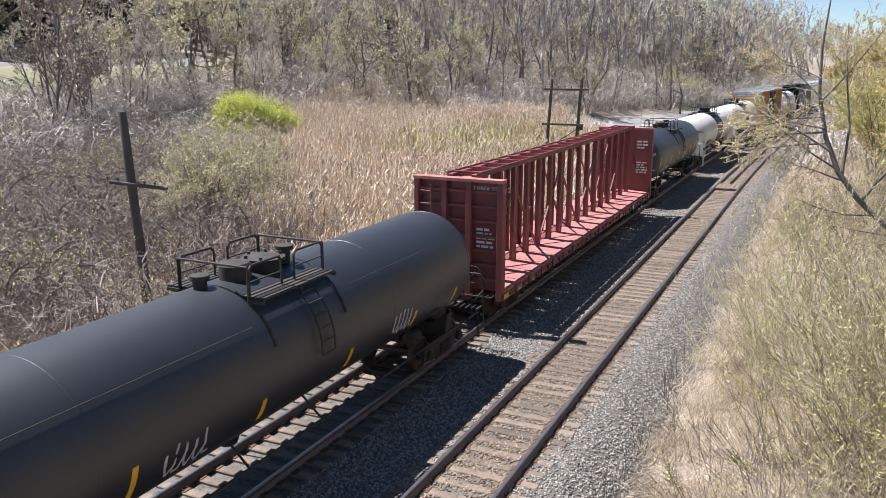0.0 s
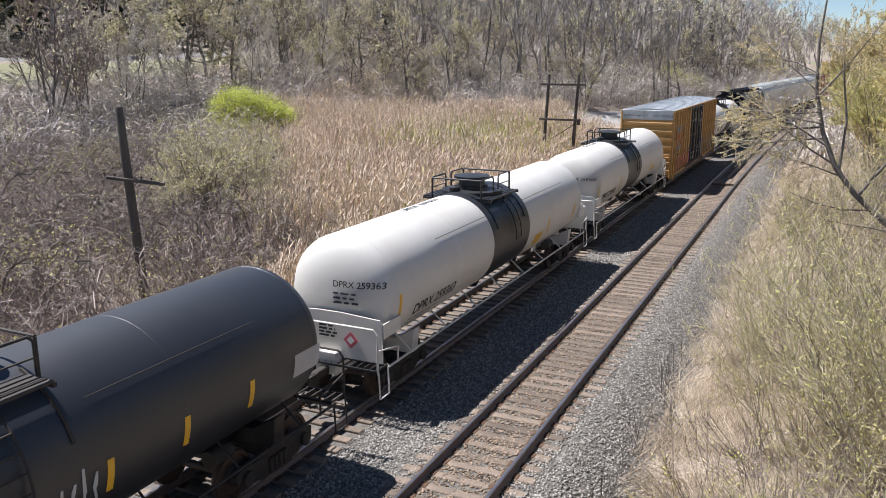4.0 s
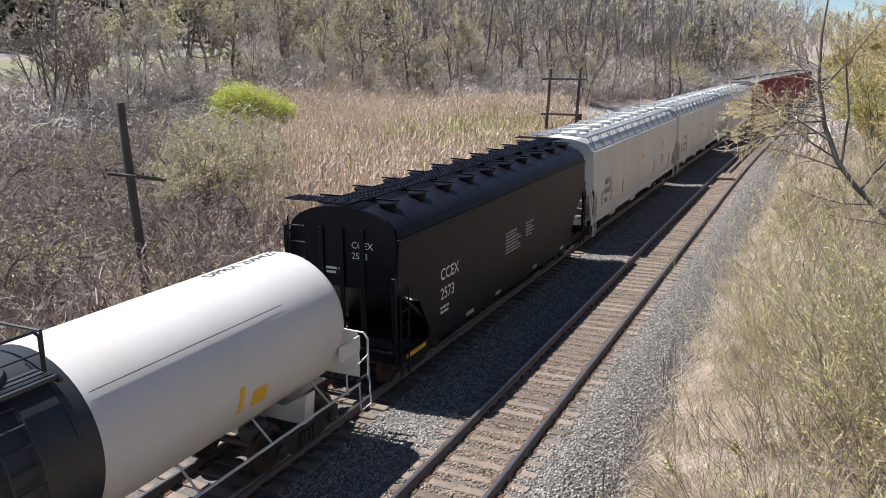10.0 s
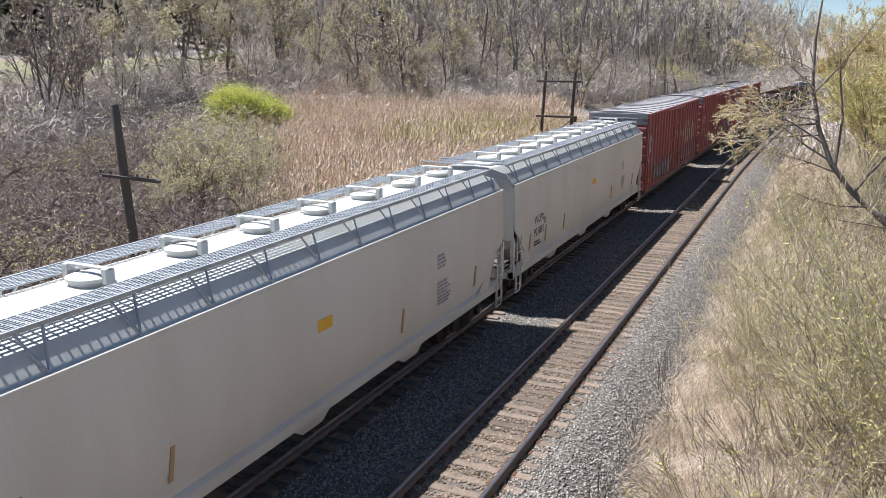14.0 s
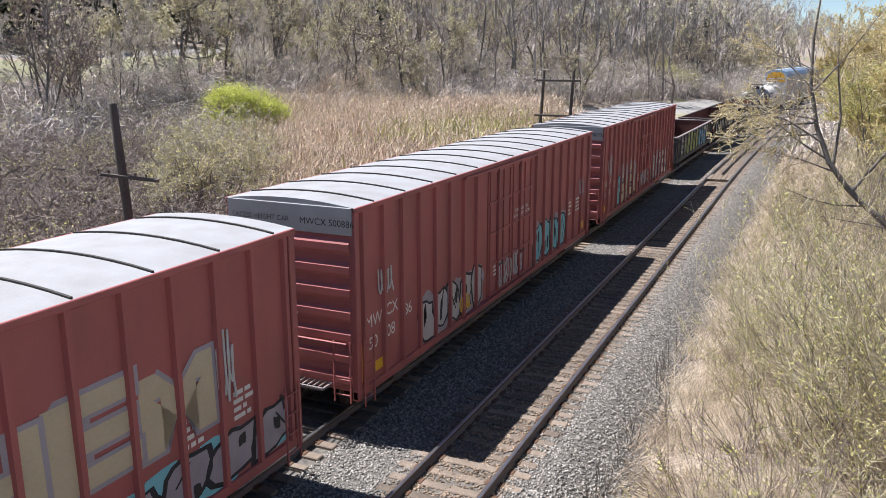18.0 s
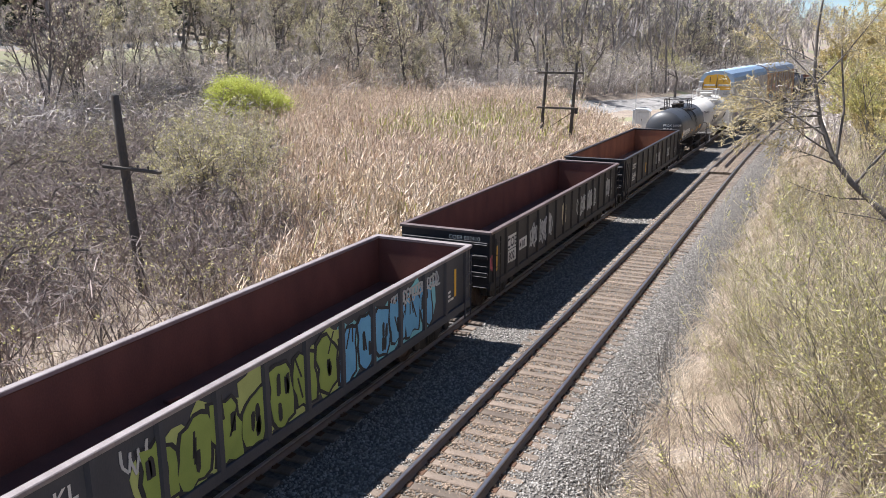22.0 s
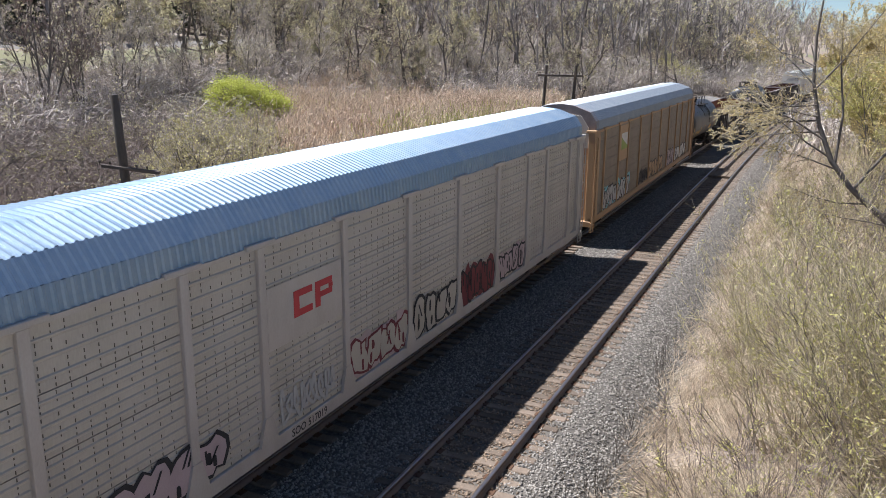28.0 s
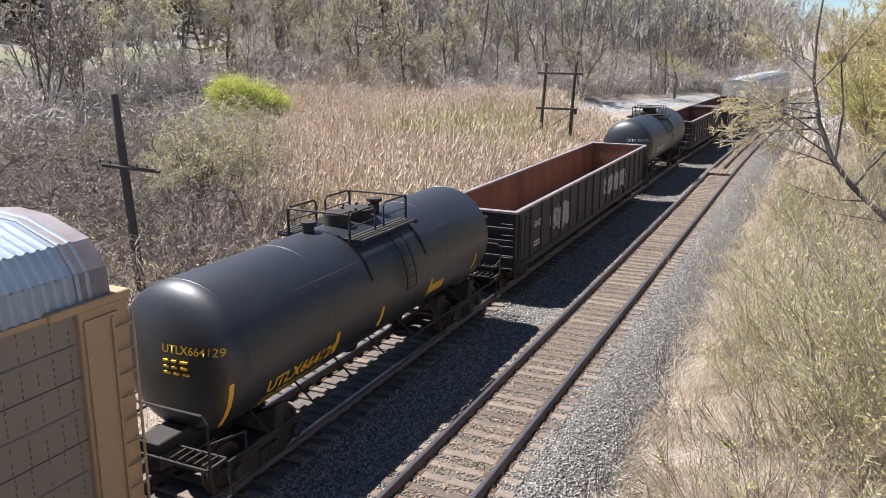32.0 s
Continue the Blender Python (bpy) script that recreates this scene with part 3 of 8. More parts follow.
def graffiti(parent, hw, y0, y1, z0, z1, back, fill, line, seed, count=5, label="sprayed graffiti", word=""):
    """A sprayed piece: a cloud, fat unreadable letter shapes over a dark outline, inner strokes and drips."""
    rng = random.Random(seed)
    base = Shape()
    if back:
        n = count + 2
        for k in range(n):
            c = y0 + (y1 - y0) * (k + 0.5) / n
            base.prism(blob(rng, c, (z0 + z1) / 2 + rng.uniform(-.1, .1), (y1 - y0) / n * 1.5, (z1 - z0) * rng.uniform(0.85, 1.1), 16, 0.3), hw, hw + 0.003 + 0.0004 * k, "x")
        piece = part("graffiti", base, back, parent, label, smooth=0)
    else:
        piece = None
    w = (y1 - y0) / count
    home = parent if piece is None else piece
    for k in range(count):
        c, h = y0 + w * (k + 0.5), (z1 - z0) * rng.uniform(0.78, 0.95)
        zc = (z0 + z1) / 2 + rng.uniform(-.06, .06) * (z1 - z0)
        if word:
            # a readable fat letter, drawn to fill its place, over its own outline
            for nm, m, bold, d in (("graffiti_outline", line, 0.085, 0.009), ("graffiti_letter", fill, 0.045, 0.014)):
                if m:
                    ob = words_on(home, word[k % len(word)], m, 1.0, Matrix.Identity(4), bold)
                    ob.name = nm
                    xs, ys = [v.co.x for v in ob.data.vertices], [v.co.y for v in ob.data.vertices]
                    mx, my, sx, sy = (min(xs) + max(xs)) / 2, (min(ys) + max(ys)) / 2, (max(xs) - min(xs)), (max(ys) - min(ys))
                    grow = 1.0 if nm == "graffiti_letter" else 1.12
                    ob.matrix_basis = Matrix(((0, 0, 1, hw + d), (w * 0.97 * grow / sx, 0, 0, c - mx * w * 0.97 * grow / sx), (0.05, h * grow / sy, 0, zc - my * h * grow / sy), (0, 0, 0, 1)))
            continue
        st = rng.getstate()
        if line:
            part("graffiti_outline", Shape().prism(blob(rng, c, zc, w * 1.08 + 0.05, h + 0.10, 16, 0.3), hw + 0.006, hw + 0.009 + 0.0003 * k, "x"), line, home, smooth=0)
        rng.setstate(st)
        part("graffiti_letter", Shape().prism(blob(rng, c, zc, w * 0.92, h - 0.03, 16, 0.3), hw + 0.012, hw + 0.015 + 0.0003 * k, "x"), fill, home, smooth=0)
        for j in range(rng.randint(2, 4)):
            a, b = c + rng.uniform(-.3, .25) * w, zc + rng.uniform(-.32, .25) * h
            e = rng.uniform(-.3, .3) * w
            poly = blob(rng, a, b, w * 0.16, h * 0.34, 8, 0.3) if rng.random() < 0.5 else [(a, b), (a + 0.05, b), (a + e + 0.05, b + h * 0.4), (a + e, b + h * 0.4)]
            if line:
                part("graffiti_stroke", Shape().prism(poly, hw + 0.019, hw + 0.021, "x"), line, home, smooth=0)


def scrawl(parent, mat, hw, y0, y1, z0, z1, seed, turns=9, thick=0.022, curl=None):
    """A quick sprayed tag: one looping line."""
    rng = random.Random(seed)
    s, pts = Shape(), []
    for k in range(turns * 5):
        u = k / (turns * 5 - 1)
        a = 2 * math.pi * k / 5 + rng.uniform(-.5, .5)
        pts.append((y0 + (y1 - y0) * (u * 0.86 + 0.07 + 0.06 * math.cos(a)), (z0 + z1) / 2 + (z1 - z0) / 2 * math.sin(a) * rng.uniform(0.5, 1)))
    for k, ((a, b), (c, d)) in enumerate(zip(pts, pts[1:])):
        lift = 0.00025 * k
        L = math.hypot(c - a, d - b) + 1e-6
        nx, nz = -(d - b) / L * thick, (c - a) / L * thick
        poly = [(a + nx, b + nz), (a - nx, b - nz), (c - nx, d - nz), (c + nx, d + nz)]
        if curl:
            r, zc = curl
            v = []
            for rr in (r + 0.003, r + 0.008 + lift):
                for p, q in poly:
                    x = math.sqrt(max(0.01, rr * rr - (q - zc) ** 2))
                    v.append((x, p, q))
            s.add(v, [(0, 1, 5, 4), (1, 2, 6, 5), (2, 3, 7, 6), (3, 0, 4, 7), (0, 1, 2, 3), (4, 5, 6, 7)])
        else:
            s.prism(poly, hw + 0.003, hw + 0.010 + lift, "x")
    tagged(part("graffiti_tag", s, mat, parent, smooth=0), kind="stuff")


def wheelset_mesh():
    s = Shape()
    s.tube((-0.9, 0, 0.46), (0.9, 0, 0.46), 0.075, 10)
    for k in (-1, 1):
        x = 0.7525 * k
        s.lathe([(x - 0.065 * k - 0.0, 0.20), (x - 0.065 * k, 0.485), (x - 0.03 * k, 0.485), (x - 0.02 * k, 0.458), (x + 0.065 * k, 0.455),
                 (x + 0.065 * k, 0.39), (x + 0.02 * k, 0.36), (x + 0.02 * k, 0.18), (x + 0.07 * k, 0.14)], 28, "x", (0, 0, 0.46), True)
    return s.mesh("wheelset", M_WHEEL, 40)


def truck_mesh():
    s = Shape()
    side = [(-1.15, 0.62), (-1.02, 0.66), (-0.45, 0.66), (-0.3, 0.78), (0.3, 0.78), (0.45, 0.66), (1.02, 0.66), (1.15, 0.62), (1.15, 0.44),
            (0.95, 0.36), (0.72, 0.36), (0.45, 0.20), (-0.45, 0.20), (-0.72, 0.36), (-0.95, 0.36), (-1.15, 0.44)]
    for k in (-1, 1):
        s.prism(side, k * 0.93, k * 1.08, "x")
        for y in (-0.2, -0.07, 0.07, 0.2):
            s.tube((k * 1.10, y, 0.26), (k * 1.10, y, 0.56), 0.055, 8)
        for y in (-0.88, 0.88):
            s.lathe([(k * 1.08, 0.14), (k * 1.16, 0.14), (k * 1.18, 0.09)], 12, "x", (0, y, 0.46), True)
    s.box(-1.05, 1.05, -0.2, 0.2, 0.50, 0.74, 0.03)
    return s.mesh("truck", M_STEEL, 35)


def trucks(t, ys):
    for y in ys:
        k = share("truck", once("truck", truck_mesh), t, pose(0, y, 0), "cast steel truck frame with coil springs")
        for d in (-0.88, 0.88):
            share("wheelset", once("wheelset", wheelset_mesh), k, pose(0, d, 0), "rusty steel wheels on an axle")


def coupler_mesh():
    s = Shape().box(-0.09, 0.09, -0.1, 0.55, 0.74, 0.94, 0.02)
    s.prism([(-0.17, 0.5), (-0.2, 0.72), (-0.08, 0.80), (-0.05, 0.68), (0.10, 0.66), (0.12, 0.84), (0.20, 0.80), (0.19, 0.5)], 0.68, 0.99, "z")
    s.bar([(0.32, 0.1, 0.75), (0.33, 0.3, 0.42), (0.30, 0.6, 0.32)], 0.028, 6)
    return s.mesh("coupler", M_STEEL, 35)


def couplers(t, L):
    share("coupler", once("coupler", coupler_mesh), t, pose(0, L - 0.05, 0))
    share("coupler", once("coupler", coupler_mesh), t, pose(0, -L + 0.05, 0, 0, 0, 180))


def ladder(parent, mat, p, q, across, rungs, r=0.016, stiles=True, name="ladder"):
    """Rungs from p up to q; across is the half width as a vector."""
    p, q, w = Vector(p), Vector(q), Vector(across)
    if stiles:
        s = Shape().bar([p - w, q - w], r * 1.3).bar([p + w, q + w], r * 1.3)
        parent = part(name, s, mat, parent, smooth=40)
    for k in range(rungs):
        c = p + (q - p) * (k + 0.5) / rungs
        part("rung" if stiles else name, Shape().tube(c - w, c + w, r, 6), mat, parent, smooth=40)
    return parent


def brake_wheel(parent, mat, x, y, z, r=0.27):
    s = Shape()
    n = 20
    pts = [(x + r * math.cos(2 * math.pi * k / n), y, z + r * math.sin(2 * math.pi * k / n)) for k in range(n + 1)]
    s.bar(pts, 0.016, 5)
    for k in range(0, n, 4):
        s.tube((x, y, z), pts[k], 0.012, 5)
    s.tube((x, y - 0.03, z), (x, y + 0.16, z), 0.05, 8)
    return part("brake_wheel", s, mat, parent, smooth=40)


def platform(parent, mat, x0, x1, y0, y1, z, bars=9, along="y", name="end_platform"):
    """Open steel grating in a frame."""
    s = Shape()
    for a in (x0, x1):
        s.box(a - 0.02, a + 0.02, y0, y1, z - 0.05, z)
    for a in (y0, y1):
        s.box(x0, x1, a - 0.02, a + 0.02, z - 0.05, z)
    for k in range(1, bars):
        if along == "y":
            x = x0 + (x1 - x0) * k / bars
            s.box(x - 0.012, x + 0.012, y0, y1, z - 0.035, z)
        else:
            y = y0 + (y1 - y0) * k / bars
            s.box(x0, x1, y - 0.012, y + 0.012, z - 0.035, z)
    return part(name, s, mat, parent, smooth=0)


def finish(t, a, b):
    CARS.append((t, (a + b) / 2))


# ---- tank cars ----
def tank_car(a, b, r, zc, paint, fit, label, inset=0.45, head=0.62, band=None, rail=None, dome="bowl", p0=-2.5, p1=2.5,
             marks=(), mark_z=None, mark_h=0.5, title=None, title_y=-6.4, title_z=-0.5, title_size=0.42, ink=M_LETTER, endtitle=True, shield=False,
             seed=1, tag=None, panel=None, top_title=0, brand=None, rise=0.44):
    L = (b - a) / 2
    t = thing("tank_car", label, "tank car", "cars of the freight train")
    e = L - inset
    rail = rail or fit
    low = M_WHITE if paint is M_WHITE else rail
    prof = [(-e + head * (1 - math.cos(k * math.pi / 14)), max(0.001, r * math.sin(k * math.pi / 14) ** 0.8)) for k in range(8)]
    prof[-1] = (-e + head, r)
    belt = list(np.linspace(-e + head, e - head, 7))[1:-1]
    prof += [(y, r) for y in belt] + [(-y, q) for y, q in prof[::-1]]
    part("barrel", Shape().lathe(prof, 56, "y", (0, 0, zc)), paint, t, smooth=50)
    for y in (-e + head, e - head, -(e - head) * 0.5, (e - head) * 0.5):
        part("weld_seam", Shape().lathe([(y - 0.02, r - 0.002), (y - 0.012, r + 0.004), (y + 0.012, r + 0.004), (y + 0.02, r - 0.002)], 48, "y", (0, 0, zc)), paint, t)
    if band:
        part("painted_band", Shape().lathe([(band[0], r - 0.001), (band[0], r + 0.006), (band[1], r + 0.006), (band[1], r - 0.001)], 56, "y", (0, 0, zc)), M_BAND, t, "black painted band round the middle", smooth=50)
    # long guide wires on the shoulder
    for y0, y1 in ((-e * 0.62, p0 - 0.4), (p1 + 0.4, e * 0.72)):
        q = radians(38)
        part("guide_wire", Shape().tube(((r + 0.02) * math.cos(q), y0, zc + (r + 0.02) * math.sin(q)), ((r + 0.02) * math.cos(q), y1, zc + (r + 0.02) * math.sin(q)), 0.008, 5), rail, t)
    # stub sills, bolsters and draft gear
    for k in (-1, 1):
        s = Shape().box(-0.28, 0.28, min(k * (L - 0.1), k * (L - 3.0)), max(k * (L - 0.1), k * (L - 3.0)), 0.72, zc - r + 0.25, 0.02)
        yb = k * (L - 2.1)
        s.prism([(-1.25, 0.80), (1.25, 0.80), (1.32, zc - r * 0.72), (0.8, zc - r * 0.93), (-0.8, zc - r * 0.93), (-1.32, zc - r * 0.72)], yb - 0.16, yb + 0.16)
        part("stub_sill", s, fit if paint is not M_WHITE else M_WHITE, t, "end sill and saddle under the tank")
        platform(t, fit, -1.35, 1.35, min(k * (L - 0.02), k * (L - 0.5)), max(k * (L - 0.02), k * (L - 0.5)), 1.05, 16)
        # end hand rail, a bent pipe across the end
        y = k * (L - 0.05)
        s = Shape().bar([(1.4, y, 0.95), (1.4, y, 1.85), (1.3, y, 1.98), (-1.3, y, 1.98), (-1.4, y, 1.85), (-1.4, y, 0.95)], 0.024, 7)
        s.bar([(1.4, y, 1.5), (1.42, y - k * 0.9, 1.35), (1.42, y - k * 0.9, 0.95)], 0.02, 6)
        part("end_handrail", s, low, t, smooth=40)
        for sx in (-1, 1):
            s = Shape().bar([(sx * 1.42, y, 1.0), (sx * 1.45, y, 0.38), (sx * 1.45, y - k * 0.42, 0.38), (sx * 1.42, y - k * 0.42, 1.0)], 0.02, 6)
            part("sill_step", s, low, t, smooth=40)
    # side rails with struts
    for sx in (-1, 1):
        s = Shape().tube((sx * 1.43, -L + 0.45, 1.0), (sx * 1.43, L - 0.45, 1.0), 0.028, 7)
        part("side_rail", s, low, t, smooth=40)
        for y in np.linspace(-L + 1.6, L - 1.6, 8):
            q = radians(-48)
            s = Shape().tube((sx * 1.43, y, 1.0), (sx * r * math.cos(q), y + 0.05, zc + r * math.sin(q)), 0.022, 6)
            part("rail_strut", s, low, t, smooth=40)
    trucks(t, (-L + 1.95, L - 1.95))
    couplers(t, L)
    brake_wheel(t, M_STEEL, -0.6, -L + 0.12, 1.75, 0.24)
    part("brake_cylinder", Shape().tube((0.75, L - 3.4, 1.0), (0.75, L - 2.9, 1.0), 0.16, 12), fit, t)
    part("bottom_outlet", Shape().lathe([(zc - r - 0.35, 0.16), (zc - r - 0.3, 0.2), (zc - r + 0.02, 0.3)], 14, "z", (0, 0, 0), True), fit, t)
    # the top platform, manway, valves and railing
    top = zc + r
    yc = (p0 + p1) / 2
    if dome == "bowl":
        part("manway", Shape().lathe([(top - 0.15, 0.50), (top + 0.12, 0.50), (top + 0.13, 0.42), (top + 0.32, 0.40), (top + 0.33, 0.55), (top + 0.40, 0.56), (top + 0.43, 0.35), (top + 0.45, 0.0)], 26, "z", (0, yc, 0)), fit, t, smooth=35)
        part("valve", Shape().lathe([(top - 0.1, 0.17), (top + 0.12, 0.17), (top + 0.15, 0.10), (top + 0.2, 0.0)], 14, "z", (-0.25, yc - 0.75, 0)), fit, t)
        part("manway_pad", Shape().lathe([(top - 0.2, 0.95), (top - 0.02, 0.95), (top, 0.85), (top + 0.01, 0.0)], 24, "z", (0, yc, 0)), fit, t)
    else:
        part("vent_drum", Shape().lathe([(top - 0.2, 0.30), (top + 0.26, 0.30), (top + 0.30, 0.27), (top + 0.33, 0.0)], 20, "z", (0, yc - 0.55, 0)), fit, t)
        part("manway", Shape().lathe([(top - 0.2, 0.36), (top + 0.16, 0.36), (top + 0.17, 0.43), (top + 0.23, 0.43), (top + 0.25, 0.2), (top + 0.28, 0.0)], 24, "z", (0, yc + 0.30, 0)), fit, t)
        part("valve", Shape().lathe([(top - 0.2, 0.13), (top + 0.16, 0.13), (top + 0.16, 0.18), (top + 0.24, 0.18), (top + 0.26, 0.0)], 14, "z", (-0.1, p0 - 0.25, 0)), fit, t)
        part("valve", Shape().lathe([(top - 0.2, 0.12), (top + 0.28, 0.12), (top + 0.28, 0.19), (top + 0.36, 0.19), (top + 0.38, 0.0)], 14, "z", (0.1, p1 - 0.3, 0)), fit, t)
        for k in range(6):
            g = 2 * math.pi * k / 6
            part("bolt", Shape().tube((0.36 * math.cos(g), yc + 0.30 + 0.36 * math.sin(g), top + 0.16), (0.36 * math.cos(g), yc + 0.30 + 0.36 * math.sin(g), top + 0.29), 0.035, 6), fit, t)
    for sx in (-1, 1):
        zp = zc + r * 0.80
        s = Shape()
        for k in range(5):
            x = sx * (0.55 + 0.13 * k)
            s.box(x - 0.04, x + 0.04, p0, p1, zp + 0.12, zp + 0.16)
        for y in (p0, yc, p1):
            s.box(min(sx * 0.5, sx * 1.12), max(sx * 0.5, sx * 1.12), y - 0.03, y + 0.03, zp + 0.06, zp + 0.12)
        part("walkway", s, fit, t, smooth=0)
        for y in (p0, p1):
            q = radians(42)
            part("walkway_strap", Shape().bar([(sx * (r + .01) * math.cos(radians(g)), y, zc + (r + .01) * math.sin(radians(g))) for g in (70, 55, 42, 30, 18)], 0.03, 5), fit, t)
        x = sx * 0.80
        h = top + rise
        for y0, y1 in ((p0, yc - 0.2), (yc + 0.2, p1)):
            s = Shape().bar([(x, y0, zp + 0.1), (x, y0, h - 0.08), (x, y0 + 0.08, h), (x, y1 - 0.08, h), (x, y1, h - 0.08), (x, y1, zp + 0.1)], 0.024, 7)
            s.tube((x, y0, zp + 0.42), (x, y1, zp + 0.42), 0.015, 6)
            part("railing", s, rail, t, smooth=40)
    for y in (p0 - 0.03, p1 + 0.03):
        s = Shape().bar([(-0.8, y, zc + r * 0.85), (-0.8, y, top + rise - 0.02), (0.8, y, top + rise - 0.02), (0.8, y, zc + r * 0.85)], 0.024, 7)
        part("end_railing", s, rail, t, smooth=40)
    for sx in (-1, 1):
        pts = [((r + 0.09) * math.cos(radians(g)), (r + 0.09) * math.sin(radians(g))) for g in (46, 36, 26, 16, 6, -4)]
        for k, (x, z) in enumerate(pts):
            part("rung", Shape().tube((sx * x, yc + 0.05, zc + z), (sx * x, yc + 0.5, zc + z), 0.017, 6), fit, t)
        for y in (yc + 0.05, yc + 0.5):
            part("stile", Shape().bar([(sx * x, y, zc + z) for x, z in pts], 0.02, 6), fit, t, smooth=40)
    # reflectors, lettering
    mz = (mark_z if mark_z is not None else zc - 0.5) - zc
    for k, y in enumerate(marks):
        h = mark_h * (1.7 if k == 0 else 1)
        v = []
        for rr in (r + 0.002, r + 0.007):
            for g in np.linspace(-h / 2, h / 2, 5):
                q = math.asin((mz + g) / r)
                for d in (-0.06, 0.06):
                    v.append((rr * math.cos(q), y + d, zc + rr * math.sin(q)))
        f = [(10 + 2 * i, 10 + 2 * i + 1, 10 + 2 * i + 3, 10 + 2 * i + 2) for i in range(4)] + [(2 * i, 2 * i + 1, 2 * i + 3, 2 * i + 2) for i in range(4)]
        f += [(2 * i, 2 * i + 2, 12 + 2 * i, 10 + 2 * i) for i in range(4)] + [(2 * i + 1, 2 * i + 3, 13 + 2 * i, 11 + 2 * i) for i in range(4)] + [(0, 1, 11, 10), (8, 9, 19, 18)]
        part("reflector", Shape().add(v, f), M_YMARK, t, "yellow reflective strip", smooth=0)
    if title:
        words_on(t, title, ink, title_size, Matrix.Translation((0, title_y, zc)), 0.024, (r + 0.006, title_z))
        s, rng = Shape(), random.Random(seed)
        for k in range(3):
            q = math.asin((title_z - 0.14 - 0.1 * k) / r)
            y = title_y
            for _ in range(5):
                w = rng.uniform(0.15, 0.4)
                s.box(r * math.cos(q), r * math.cos(q) + 0.008, y, y + w, zc + r * math.sin(q), zc + r * math.sin(q) + 0.03)
                y += w + 0.07
        tagged(part("small_print", s, ink, t, smooth=0), kind="stuff")
        if top_title:
            m = Matrix.Translation((0, top_title, zc)) @ Matrix.Rotation(radians(-90), 4, "Y")
            words_on(t, title, ink, 0.36, m, 0.012, (r + 0.006, 0.0))
        if endtitle:
            # the head bulges, so the title is bent with it
            me_r = e + 0.012
            ob = words_on(t, title, ink, 0.21, Matrix.Identity(4), 0.006)
            for v in ob.data.vertices:
                x, z = v.co.x + 0.03, v.co.y + 0.30
                q = min(0.999, math.hypot(x, z) / r)
                v.co = (x, -e + head * (1 - math.sqrt(1 - q ** 2.5)) - 0.02, zc + z)
            s, rng = Shape(), random.Random(seed + 5)
            for k in range(3):
                x = 0.05
                for _ in range(3):
                    w = rng.uniform(0.08, 0.2)
                    z = 0.14 - 0.11 * k
                    q = min(0.99, math.hypot(x + w / 2, z) / r)
                    y = -e + head * (1 - math.sqrt(1 - q ** 2.5)) - 0.02
                    s.box(x, x + w, y - 0.02, y + 0.02, zc + z, zc + z + 0.035)
                    x += w + 0.08
            tagged(part("small_print", s, ink, t, smooth=0), kind="stuff")
    if shield:
        for k in (-1, 1):
            y = k * (e + 0.10)
            poly = [(-1.36, 1.1), (1.36, 1.1), (1.36, zc - 0.45), (1.30, zc - 0.32), (0.3, zc - 0.26), (-0.3, zc - 0.26), (-1.30, zc - 0.32), (-1.36, zc - 0.45)]
            part("head_shield", Shape().prism(poly, y - 0.02, y + 0.02), M_WHITE, t, "white steel half-height head shield")
            for sx in (-1, 1):
                part("shield_wing", Shape().box(min(sx * 1.36, sx * 1.40), max(sx * 1.36, sx * 1.40), min(y, y - k * 0.8), max(y, y - k * 0.8), zc - 0.75, zc - 0.40, 0.01), M_WHITE, t)
        d = Shape().prism([(0.55 + 0.2, 1.55), (0.55, 1.75), (0.55 - 0.2, 1.55), (0.55, 1.35)], -e - 0.135, -e - 0.125)
        part("hazard_placard", d, M_PINK, t, "red and white diamond hazard placard")
        d = Shape().prism([(0.55 + 0.1, 1.55), (0.55, 1.65), (0.55 - 0.1, 1.55), (0.55, 1.45)], -e - 0.140, -e - 0.136)
        part("placard_centre", d, M_LETTER, t)
        small_print(t, M_INK, "end", (-e - 0.125, -0.3, 1.8), 4, 0.5, 0.08, seed)
    if tag:
        for k, (y0, y1, z0, z1, m) in enumerate(tag):
            scrawl(t, m, r, y0, y1, z0, z1, seed * 7 + k, 5, 0.02, (r, zc))
    if brand:
        # a maker's sign: plain upright blocks, and a taller leaf shape before them
        y0, y1, z0, z1 = brand
        step = (y1 - y0) / 7
        for k in range(7):
            w, hi = (0.42, z1 + 0.08) if k == 0 else (0.36, z1)
            ya = y0 + step * k
            v = []
            for rr in (r + 0.002, r + 0.008):
                for q in (z0 if k else z0 - 0.1, (z0 + hi) / 2, hi):
                    a_ = math.asin((q - zc) / r)
                    v += [(rr * math.cos(a_), ya + (0.06 if k == 0 and q == hi else 0), zc + rr * math.sin(a_)), (rr * math.cos(a_), ya + step * (w / 0.42) * 0.84, zc + rr * math.sin(a_))]
            f = [(6, 7, 9, 8), (8, 9, 11, 10), (0, 1, 3, 2), (2, 3, 5, 4), (0, 2, 8, 6), (2, 4, 10, 8), (1, 3, 9, 7), (3, 5, 11, 9), (4, 5, 11, 10), (0, 1, 7, 6)]
            part("sign_block", Shape().add(v, f), ink, t, smooth=0)
